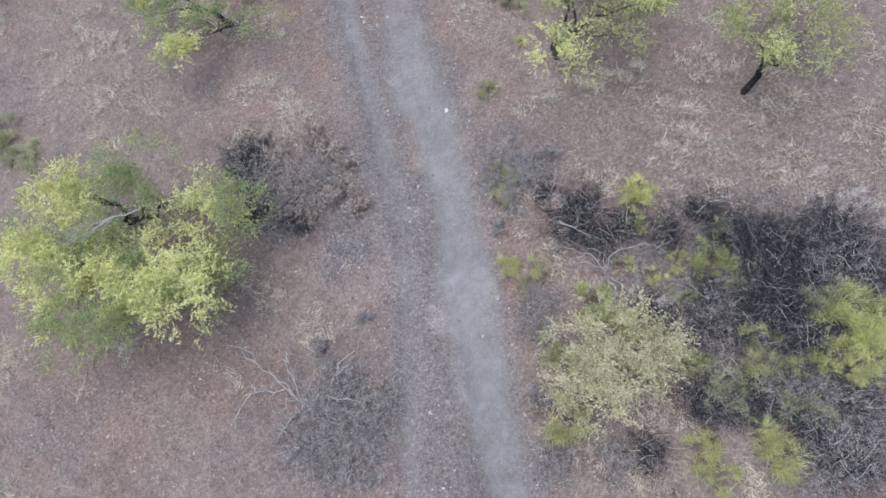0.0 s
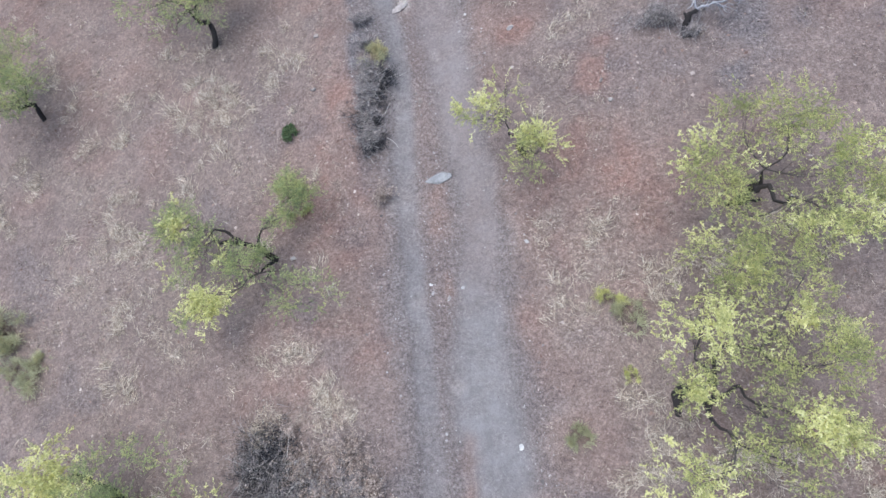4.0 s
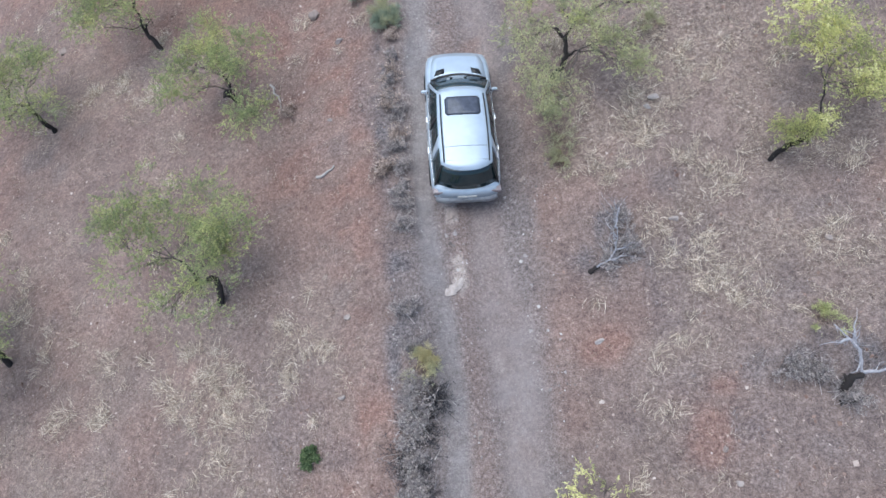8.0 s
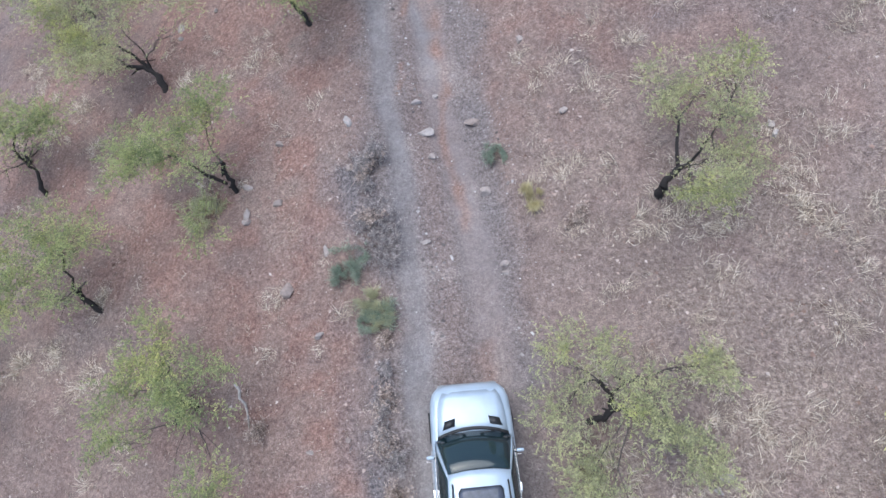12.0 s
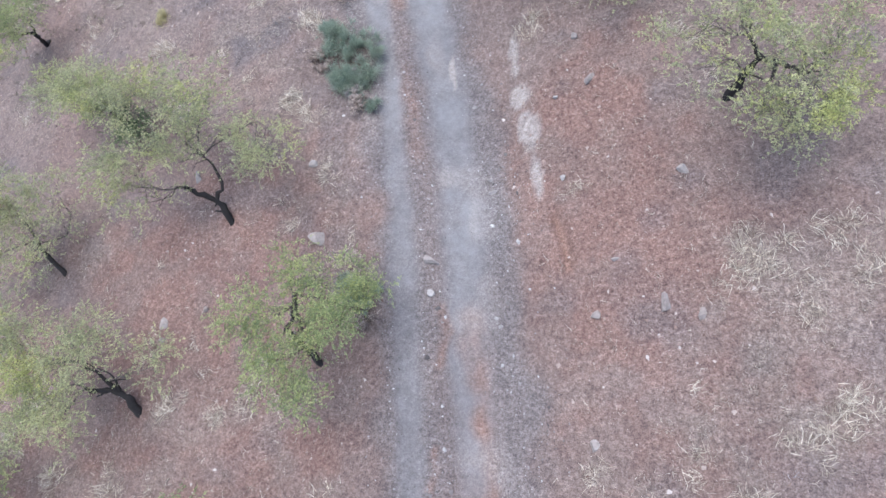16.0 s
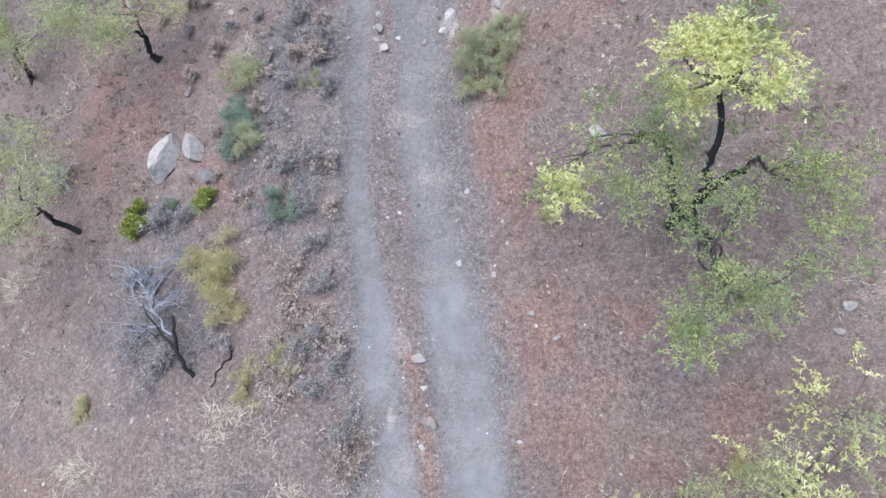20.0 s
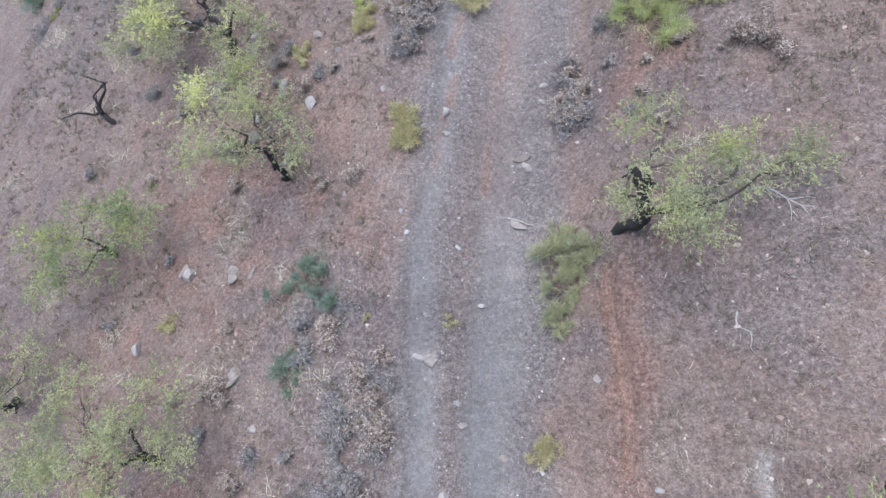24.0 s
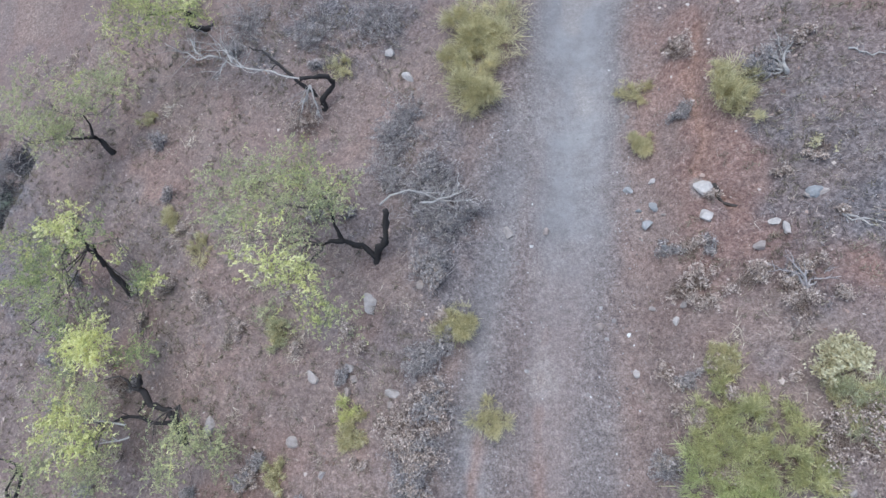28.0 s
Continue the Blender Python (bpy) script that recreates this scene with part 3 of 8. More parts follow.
def make_ground():
    # Fine in the middle, ever coarser outwards to the horizon.
    far = np.array([30, 38, 52, 80, 130, 220, 420, 900, 2000.0])
    xs = np.concatenate([-far[::-1], np.arange(-24, -14, 0.25), np.arange(-14, -4, 0.19), np.arange(-4, 5, 0.10), np.arange(5, 13, 0.19), np.arange(13, 22.01, 0.25), far])
    ys = np.concatenate([-far[::-1] + 8, np.arange(-17, 101.01, 0.18), far + 80])
    x, y = np.meshgrid(xs, ys)
    z = top(x, y)
    n, m = len(xs), len(ys)
    verts = np.stack([x.ravel(), y.ravel(), z.ravel()], 1)
    i = (np.arange(m - 1)[:, None] * n + np.arange(n - 1)[None]).ravel()
    faces = np.stack([i, i + 1, i + n + 1, i + n], 1)
    me = bpy.data.meshes.new("ground")
    me.vertices.add(len(verts)), me.loops.add(4 * len(faces)), me.polygons.add(len(faces))
    me.vertices.foreach_set("co", verts.ravel())
    me.loops.foreach_set("vertex_index", faces.ravel())
    me.polygons.foreach_set("loop_start", np.arange(len(faces)) * 4)
    me.polygons.foreach_set("use_smooth", np.ones(len(faces), bool))
    me.update(calc_edges=True)
    for key, value in covers(x.ravel(), y.ravel()).items():
        me.attributes.new(key, "FLOAT", "POINT").data.foreach_set("value", value.astype(np.float32))
    me.materials.append(SOIL)
    return tagged(new("ground", me), "dry pinkish-brown hillside with a rutted gravel track", "ground", kind="structure")


make_ground()


# ---- helpers for things ----
def mesh_of(name, verts, faces, material, smooth=False):
    me = bpy.data.meshes.new(name)
    me.from_pydata(verts if isinstance(verts, list) else verts.tolist(), [], faces if isinstance(faces, list) else faces.tolist())
    me.materials.append(material)
    if smooth:
        me.polygons.foreach_set("use_smooth", np.ones(len(me.polygons), bool))
    return me


def child(name, me, parent, label=""):
    ob = new(name, me)
    ob.parent = parent
    return tagged(ob, label)


def part(name, bm, material, parent, label="", smooth=True):
    me = bpy.data.meshes.new(name)
    for f in bm.faces:
        f.smooth = smooth
    bm.to_mesh(me)
    bm.free()
    me.materials.append(material)
    return child(name, me, parent, label)


def tube(points, radii, sides=6):
    """Vertices and faces of a tapered round bar along the points."""
    verts, faces = [], []
    for k, (p, r) in enumerate(zip(points, radii)):
        a, b = Vector(points[max(k - 1, 0)]), Vector(points[min(k + 1, len(points) - 1)])
        q = (b - a).to_track_quat("Z", "X")
        for j in range(sides):
            w = 2 * math.pi * j / sides
            verts.append(tuple(Vector(p) + q @ Vector((r * math.cos(w), r * math.sin(w), 0))))
    for k in range(len(points) - 1):
        for j in range(sides):
            n = (j + 1) % sides
            faces.append((k * sides + j, k * sides + n, (k + 1) * sides + n, (k + 1) * sides + j))
    end = len(verts)
    verts.append(tuple(points[-1]))
    for j in range(sides):
        faces.append((end - sides + j, end - sides + (j + 1) % sides, end))
    return verts, faces


def bent(a, b, rng, wobble=0.15, steps=5):
    """Points from a to b along a crooked line."""
    a, b = np.array(a, float), np.array(b, float)
    one, two, jog = (rng.normal(0, wobble * np.linalg.norm(b - a), 3) for _ in range(3))
    return [tuple(a + (b - a) * t + one * math.sin(math.pi * t) + 0.4 * two * math.sin(2 * math.pi * t) + 0.14 * jog * math.sin(4 * math.pi * t)) for t in np.linspace(0, 1, steps)]


def leaves(centres, sizes, rng, shape=0.42, flat=0.4):
    """Small pointed leaves at the centres, turned at random."""
    n = len(centres)
    d = rng.normal(size=(n, 3))
    d[:, 2] *= flat
    d /= np.linalg.norm(d, axis=1)[:, None]
    e = np.cross(d, rng.normal(size=(n, 3)))
    e[:, 2] *= 0.4
    e /= np.linalg.norm(e, axis=1)[:, None]
    a, b = d * sizes[:, None] / 2, e * sizes[:, None] * shape / 2
    v = np.stack([centres - a - b, centres - a + b, centres + a], 1).reshape(-1, 3)
    return v, np.arange(3 * n).reshape(-1, 3)


def blades(roots, tips, widths, rng):
    """Thin three-cornered blades from roots to tips."""
    side = np.cross(tips - roots, rng.normal(size=roots.shape))
    side /= np.linalg.norm(side, axis=1)[:, None] + 1e-9
    v = np.stack([roots - side * widths[:, None] / 2, roots + side * widths[:, None] / 2, tips], 1).reshape(-1, 3)
    return v, np.arange(3 * len(roots)).reshape(-1, 3)


def gnarled(line, thick, thin, rng, rooted=False):
    """A crooked tube along a line of points, with knots; rooted: it starts below the ground."""
    p = [np.array(q, float) for q in line]
    if rooted:
        p[0] = p[0] - (0, 0, 0.12)
    out = [p[0]]
    for a, b in zip(p, p[1:]):
        step = np.linalg.norm(b - a)
        out += [a + (b - a) * t + rng.normal(0, 0.055, 3) * step for t in (0.33, 0.67)] + [b]
    wide = np.linspace(thick, thin, len(out)) * rng.uniform(0.72, 1.22, len(out))
    v, f = tube(out, wide, 7)
    # Broken stubs.
    for k in rng.integers(1, len(out) - 1, max(1, len(out) // 4)):
        a = np.array(out[k])
        e = a + rng.normal(0, 1, 3) * (1, 1, 0.5) * rng.uniform(0.08, 0.2)
        tv, tf = tube(bent(a, e, rng, 0.1, 3), [wide[k] * 0.5, wide[k] * 0.35, wide[k] * 0.2], 5)
        f += [tuple(i + len(v) for i in g) for g in tf]
        v += tv
    return v, f


# ---- trees ----
def tree(x, y, clumps, kind="green", thick=0.09, label="", dead=(), fresh=(), full=1.0, boughs=(), glow=0.1):
    """A small crooked tree: clumps are rows of offset east, offset north, height and radius of the leafy ends of its
    limbs. fresh: clumps whose tops are painted sunlit yellow; glow: how much of them.
    """
    rng = np.random.default_rng(int(abs(x) * 977 + abs(y) * 131))
    z = height(x, y)
    thing = new("tree")
    thing.location = (x, y, z - 0.05)
    thing.empty_display_size = 0.3
    tagged(thing, label or f"small tree with dark crooked trunk and sparse {TREE_WORD[kind]} leaves", "tree", "trees beside the track")
    c = np.array(clumps, float)
    low = c[:, :3].mean(0) * np.array([0.36, 0.36, 0.42])
    fork = np.array([low[0], low[1], max(0.5, min(1.0, low[2]))])
    pos, sunlit_spots, bright = [], [], []
    order = np.argsort([math.atan2(r[1], r[0]) for r in c])
    # A few main limbs, each of which forks towards its own clumps.
    main = np.array_split(order, max(2, round(len(c) / 3.4)))
    hubs = {}
    if boughs:
        main = ()
        for n, line in enumerate(boughs):
            v, f = gnarled(line, thick * (1.15 if n == 0 else 0.68), thick * (0.6 if n == 0 else 0.28), rng, n == 0)
            child("limb" if n else "trunk", mesh_of("bough", v, f, BARK, True), thing)
        ends = np.array([line[-1] for line in boughs], float)
        for k in order:
            hubs[k] = ends[np.argmin(np.linalg.norm(ends - c[k, :3], axis=1))]
    else:
        v, f = tube(bent((0, 0, -0.1), fork, rng, 0.17, 7), np.linspace(thick * 1.4, thick * 0.9, 7) * rng.uniform(0.88, 1.12, 7), 8)
        child("trunk", mesh_of("trunk", v, f, BARK, True), thing)
    for n, group in enumerate(main):
        hub = fork + (c[group, :3].mean(0) - fork) * rng.uniform(0.45, 0.62) * (1, 1, 0.85) + rng.normal(0, 0.07, 3)
        stout = (0.80 if n == 0 else 0.58) * min(1.0, 2.6 / len(main)) ** 0.6
        v, f = tube(bent(fork, hub, rng, 0.14, 7), np.linspace(thick * stout, thick * 0.26, 7), 7)
        child("limb", mesh_of("limb", v, f, BARK, True), thing)
        for k in group:
            hubs[k] = hub
    for k in order:
        dx, dy, h, r = c[k]
        r *= 1.22 if math.hypot(dx, dy) > 0.62 else 0.7
        tip = np.array((dx, dy, h))
        line = bent(hubs[k], tip - (0, 0, 0.35 * r), rng, 0.14, 9)
        v, f = tube(line, np.linspace(thick * 0.24, 0.004, 9), 5)
        for _ in range(6):
            a = np.array(line[rng.integers(2, 8)])
            e = tip + rng.normal(0, 0.5 * r, 3) * (1, 1, 0.4) - (0, 0, 0.2 * r)
            tv, tf = tube(bent(a, e, rng, 0.1, 4), np.linspace(0.009, 0.003, 4), 3)
            f += [tuple(i + len(v) for i in g) for g in tf]
            v += tv
        child("limb", mesh_of("limb", v, f, LIMB, True), thing)
        # Sprigs: short feathery sprays of leaves, thinner towards the outside, with gaps.
        sprigs = int((60 + 290 * r * r) * full)
        u = rng.normal(size=(sprigs, 3))
        u /= np.linalg.norm(u, axis=1)[:, None]
        u[:, 2] = np.abs(u[:, 2]) - 0.25
        at = tip + u * (1.12 * r * rng.random(sprigs) ** 0.55)[:, None] * (1, 1, 0.6)
        gaps = wave(at[:, 0] + x, at[:, 1] + y, 0.42, 71) + 0.5 * wave(at[:, 0] + x, at[:, 1] + y, 0.17, 72)
        at = at[gaps > -0.16]
        beside = np.array(line)[rng.integers(3, 8, int(6 + 14 * r * r))]
        at = np.concatenate([at, beside + rng.normal(0, 0.14, beside.shape)])
        way = rng.normal(size=at.shape) * (1, 1, 0.5) + 1.1 * (at - tip) / r
        way /= np.linalg.norm(way, axis=1)[:, None]
        # Sunlight on the crown's upper side is painted here as patches of yellower leaves.
        lit_top = (at[:, 2] > h + (-0.3 if k in fresh else 0.08) * r) & (wave(at[:, 0] + x, at[:, 1] + y, 0.55, 73) > (-glow if k in fresh else SUNLIT_ABOVE[kind]))
        for tone, these in ((pos, ~lit_top), (bright if k in fresh else sunlit_spots, lit_top)):
            p, w = at[these], way[these]
            if len(p):
                far = rng.random(len(p) * 16)
                along = np.repeat(p, 16, 0) + np.repeat(w, 16, 0) * (far * 0.42)[:, None]
                tone.append(along + rng.normal(0, 0.034, along.shape) * (1.15 - far)[:, None])
    for name, spots, hue, words in (("crown", pos, kind, ""), ("young_crown", sunlit_spots, SUNLIT_HUE[kind], "lighter leaves, painted as the sunlit top of the crown"), ("bright_crown", bright, "bright", "bright yellow leaves, painted as sunlit clump tops")):
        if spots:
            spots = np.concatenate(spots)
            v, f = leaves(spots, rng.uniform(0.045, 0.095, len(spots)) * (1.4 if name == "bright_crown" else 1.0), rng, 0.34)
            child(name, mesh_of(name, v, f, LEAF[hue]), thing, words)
    for dx, dy, h, length, turn in dead:
        a = np.array((dx, dy, h))
        v, f = bare_branch(a, length, radians(turn), rng)
        child("dead_branch", mesh_of("dead_branch", v, f, DEADWOOD, True), thing, "bare bleached branch")
    return thing


# Noise level above which a crown is painted sunlit, and the hue put there.
SUNLIT_ABOVE = {"bright": -0.1, "yellow": 0.5, "green": 0.42, "olive": 0.5, "dark": 0.9, "pale": 0.2}
SUNLIT_HUE = {"bright": "bright", "yellow": "bright", "green": "yellow", "olive": "yellow", "dark": "green", "pale": "pale"}

TREE_WORD = {"bright": "bright yellow-green", "yellow": "yellow-green", "green": "fresh green", "olive": "dull olive-green", "dark": "dark green", "broom": "yellowish", "blue": "blue-green", "pale": "pale dry"}


def bare_branch(start, length, turn, rng, forks=9, thick=0.03):
    end = start + length * np.array((math.cos(turn), math.sin(turn), 0.15))
    line = bent(start, end, rng, 0.12, 7)
    v, f = tube(line, np.linspace(thick, thick * 0.3, 7), 5)
    for _ in range(forks):
        s = np.array(line[rng.integers(2, 7)])
        w = turn + rng.normal(0, 0.7)
        e = s + length * rng.uniform(0.25, 0.5) * np.array((math.cos(w), math.sin(w), rng.normal(0.1, 0.25)))
        tv, tf = tube(bent(s, e, rng, 0.1, 4), np.linspace(thick * 0.4, 0.004, 4), 4)
        f += [tuple(i + len(v) for i in g) for g in tf]
        v += tv
    return v, f


def bare_tree(x, y, turn, length, tall, material=None, label="leafless dead tree with dark crooked limbs", forks=8, stem=0.35, limbs=8):
    """Limbs that fan out from a low crooked stem towards one side."""
    rng = np.random.default_rng(int(abs(x) * 977 + abs(y) * 131))
    thing = new("dead_tree")
    thing.location = (x, y, height(x, y) - 0.05)
    tagged(thing, label, "dead tree", "bare trees beside the track")
    w = radians(turn)
    stem = min(stem * length, 1.9)
    knee = np.array((stem * math.cos(w), stem * math.sin(w), tall * 0.4))
    thick = 0.055 + 0.02 * min(length, 2.5)
    v, f = tube(bent((0, 0, -0.1), knee, rng, 0.13, 9), np.linspace(thick * 1.1, thick * 0.6, 9), 8)
    child("trunk", mesh_of("trunk", v, f, BARK if material is None or "black" in label else material, True), thing)
    for k in range(limbs):
        v, f = bare_branch(knee * (1 - rng.uniform(0, 0.6) * min(1.0, 0.4 / stem)), max(1.0, length - 0.8 * stem) * rng.uniform(0.45, 0.85), w + (k - (limbs - 1) / 2) * 2.6 / limbs + rng.normal(0, 0.15), rng, forks, thick * (rng.uniform(0.32, 0.52) if limbs > 4 else 0.6))
        child("limb", mesh_of("limb", v, f, material or LIMB, True), thing)
    return thing


def dead_tree(x, y, label, boughs, pale, thick=0.09, material=None, twigs=14):
    """A dead tree: dark boughs, and pale branches that fray into twigs."""
    rng = np.random.default_rng(int(abs(x) * 977 + abs(y) * 131))
    thing = new("dead_tree")
    thing.location = (x, y, height(x, y) - 0.05)
    tagged(thing, label, "dead tree", "bare trees beside the track")
    for n, line in enumerate(boughs):
        v, f = gnarled(line, thick * (1.05 if n == 0 else 0.65), thick * (0.5 if n == 0 else 0.2), rng, n == 0)
        child("limb" if n else "trunk", mesh_of("bough", v, f, BARK, True), thing)
    for line in pale:
        v, f = gnarled(line, thick * 0.34, thick * 0.12, rng)
        for _ in range(twigs):
            k = rng.integers(0, len(line) - 1)
            a, b = np.array(line[k], float), np.array(line[k + 1], float)
            start = a + (b - a) * rng.random()
            way = b - a + rng.normal(0, 0.6, 3) * np.linalg.norm(b - a) * (1, 1, 0.4)
            tv, tf = tube(bent(start, start + way * rng.uniform(0.4, 0.9), rng, 0.14, 5), np.linspace(thick * 0.11, 0.003, 5), 4)
            f += [tuple(i + len(v) for i in g) for g in tf]
            v += tv
        child("dead_branch", mesh_of("dead_branch", v, f, material or DEADWOOD, True), thing, "bare bleached branch")
    return thing


# ---- shrubs ----
SHRUB_WORD = {
    "wisp": "thin wispy grey-green shrub at the track's edge",
    "spring": "airy shrub of yellowish spring-green sprays",
    "lime": "dense low bush with vivid yellow-green leaves",
    "lemon": "pale yellow broom shrub with fine feathery stems",
    "broom": "rounded yellow-green broom shrub with fine stems", "green": "low fresh green leafy shrub", "olive": "low olive-green leafy shrub",
    "blue": "low blue-green leafy weed clump", "yellow": "low bright yellow-green leafy shrub", "dark": "dense low dark green shrub", "pale": "half-dry pale shrub with bare twigs",
    "grey": "leafless tangle of grey brushwood", "brown": "dry brown leafless low shrub", "thorn": "dense dark leafless thorn thicket in a hollow", "straw": "tuft of long dry straw-coloured grass",
}


SPRAY = {"wisp": "sage", "lemon": "lemon", "blue": "blue", "broom": "broom", "green": "fresh", "olive": "sage", "yellow": "bright", "spring": "spring"}
THICKET = {}


def shrub(x, y, r, kind="broom", tall=0.0):
    rng = np.random.default_rng(int(abs(x) * 613 + abs(y) * 217 + r * 100))
    if kind in ("grey", "brown") and r < 0.62:
        THICKET.setdefault(kind, []).append((x, y, r))
        return None
    thing = new("grass_tuft" if kind == "straw" else "shrub")
    thing.location = (x, y, height(x, y) - 0.03)
    tall = tall or (0.75 * r + 0.12)
    tagged(thing, SHRUB_WORD[kind], "grass" if kind == "straw" else "shrub", "shrubs on the hillside")
    wood = {"broom": LEAF["broom"], "thorn": DARKTWIG, "grey": GREYTWIG, "brown": BROWNTWIG, "straw": STRAW}.get(kind, BROWNTWIG)
    n = int((220 if kind == "thorn" else 110 if kind in ("grey", "brown") else 90) * (0.4 + r * r * 1.5))
    if kind in ("grey", "brown", "thorn"):
        # A tangle: stems from several feet, each with side twigs.
        feet = rng.normal(0, 0.42 * r, (n, 3)) * (1, 1, 0)
        w = rng.random(n) * 2 * math.pi
        out = np.stack([np.cos(w), np.sin(w), rng.uniform(0.3, 1.5, n)], 1)
        tips = feet + out * (r * rng.uniform(0.35, 0.8, n))[:, None] * (1, 1, tall / r * 0.7)
        v1, f1 = blades(feet, tips, rng.uniform(0.010, 0.020, n), rng)
        s = rng.integers(0, n, n * 9)
        mid = feet[s] + (tips[s] - feet[s]) * rng.uniform(0.25, 1, n * 9)[:, None]
        ends = mid + rng.normal(0, 0.10 * (0.5 + r), (n * 9, 3))
        ends[:, 2] = np.maximum(ends[:, 2], 0.02)
        v2, f2 = blades(mid, ends, rng.uniform(0.007, 0.015, n * 9), rng)
        child("brushwood", mesh_of("brushwood", np.concatenate([v1, v2]), np.concatenate([f1, f2 + len(v1)]), wood), thing)
        if kind == "thorn":
            # Long bleached twigs that arch over the thicket.
            v, f = [], []
            for _ in range(int(8 + 16 * r)):
                a = np.array((*rng.normal(0, 0.45 * r, 2), tall * rng.uniform(0.2, 0.6)))
                w = rng.random() * 2 * math.pi
                b = a + rng.uniform(0.35, 0.8) * np.array((math.cos(w), math.sin(w), rng.uniform(-0.1, 0.5)))
                tv, tf = tube(bent(a, b, rng, 0.09, 5), np.linspace(0.011, 0.004, 5), 3)
                f += [tuple(i + len(v) for i in g) for g in tf]
                v += tv
            tagged(child("bleached_brushwood", mesh_of("bleached_brushwood", v, f, DEADWOOD, True), thing), "pale bleached twigs", kind="stuff")
        else:
            at = tips[rng.integers(0, n, 14 * n)] * rng.uniform(0.75, 1.05, 14 * n)[:, None] + rng.normal(0, 0.035, (14 * n, 3))
            v, f = leaves(at, rng.uniform(0.025, 0.05, len(at)), rng, 0.8)
            child("seed_crest", mesh_of("seed_crest", v, f, GREYHEAD if kind == "grey" else BROWNHEAD), thing)
        return thing
    r *= 1.15 if kind in SPRAY else 1.0
    # Several uneven domes grown together.
    many = 4 + int(9 * r)
    w, far = rng.random(many) * 2 * math.pi, r * 0.70 * np.sqrt(rng.random(many))
    big = r * rng.uniform(0.28, 0.52, many)
    dome = np.stack([far * np.cos(w), far * np.sin(w), tall * rng.uniform(0.15, 0.5, many)], 1)
    pick = rng.integers(0, many, n)
    feet = rng.normal(0, 0.22 * r, (n, 3)) * (1, 1, 0)
    u = rng.normal(size=(n, 3))
    u[:, 2] = np.abs(u[:, 2]) + 0.1
    u /= np.linalg.norm(u, axis=1)[:, None]
    tips = dome[pick] + u * (big[pick] * rng.uniform(0.75, 1.0, n))[:, None] * (1, 1, min(1.0, tall / r))
    v, f = blades(feet, tips, rng.uniform(0.012, 0.022, n), rng)
    child("stem_tangle", mesh_of("stem_tangle", v, f, wood), thing)
    if kind == "straw" or kind in SPRAY:
        k = int((350 if kind == "straw" else 1000 if kind == "wisp" else 2900) * (0.25 + r * r * 2))
        s = rng.integers(0, n, k)
        ray = u[s] * (1, 1, 0.8) + rng.normal(0, 0.30, (k, 3))
        ray /= np.linalg.norm(ray, axis=1)[:, None]
        reach = big[pick[s]]
        root = dome[pick[s]] + ray * (reach * rng.uniform(0.15, 0.85, k))[:, None] * (1, 1, min(1.0, tall / r))
        loose = wave(root[:, 0] + x, root[:, 1] + y, 0.22, 84) + 0.6 * wave(root[:, 0] + x, root[:, 1] + y, 0.10, 85) > {"straw": -9, "green": -0.12, "olive": -0.12, "wisp": 0.0, "blue": -0.15}.get(kind, -0.35)
        root, ray, reach = root[loose], ray[loose], reach[loose]
        k = len(root)
        root[:, 2] = np.maximum(root[:, 2], 0.02)
        lean = ray + rng.normal(0, 0.55, (k, 3))
        v, f = blades(root, root + lean * (reach * rng.uniform(0.18, 0.50, k) * (1.6 if kind == "straw" else 1))[:, None], rng.uniform(0.009, 0.018, k), rng)
        child("foliage", mesh_of("foliage", v, f, STRAW if kind == "straw" else LEAF[SPRAY[kind]]), thing)
        if kind in ("broom", "lemon") and y > 40:
            at = root[rng.integers(0, k, 12 + int(90 * r))] + (0, 0, 0.05)
            v, f = leaves(at, rng.uniform(0.03, 0.055, len(at)), rng, 0.9)
            tagged(child("seed_crest", mesh_of("seed_crest", v, f, LEAF["pale"]), thing, "pale dry seed heads"), kind="stuff")
    else:
        k = int((1500 if kind == "pale" else 2300) * (0.25 + r * r * 2))
        s = rng.integers(0, n, k)
        at = dome[pick[s]] + (tips[s] - dome[pick[s]]) * rng.uniform(0.45, 1.1, k)[:, None] + rng.normal(0, 0.03 + 0.04 * r, (k, 3))
        at = at[wave(at[:, 0] + x, at[:, 1] + y, 0.30, 83) > -0.22]
        k = len(at)
        at[:, 2] = np.maximum(at[:, 2], 0.03)
        v, f = leaves(at, rng.uniform(0.045, 0.10, k), rng, 0.6)
        child("foliage", mesh_of("foliage", v, f, LEAF[kind]), thing)
    return thing


def fallen_branch(x, y, turn, length, material=None, label="bleached fallen branch on the slope", thick=0.03):
    rng = np.random.default_rng(int(abs(x) * 977 + abs(y) * 131))
    w = radians(turn)
    d = np.array((math.cos(w), math.sin(w)))
    line = []
    for t in np.linspace(-0.5, 0.5, 7):
        p = np.array((x, y)) + d * t * length + np.array((-d[1], d[0])) * rng.normal(0, 0.05 * length)
        line.append((p[0], p[1], height(p[0], p[1]) + thick * 0.7))
    v, f = tube(line, np.linspace(thick, thick * 0.5, 7), 6)
    return tagged(new("fallen_branch", mesh_of("fallen_branch", v, f, material or DEADWOOD, True)), label, "branch")


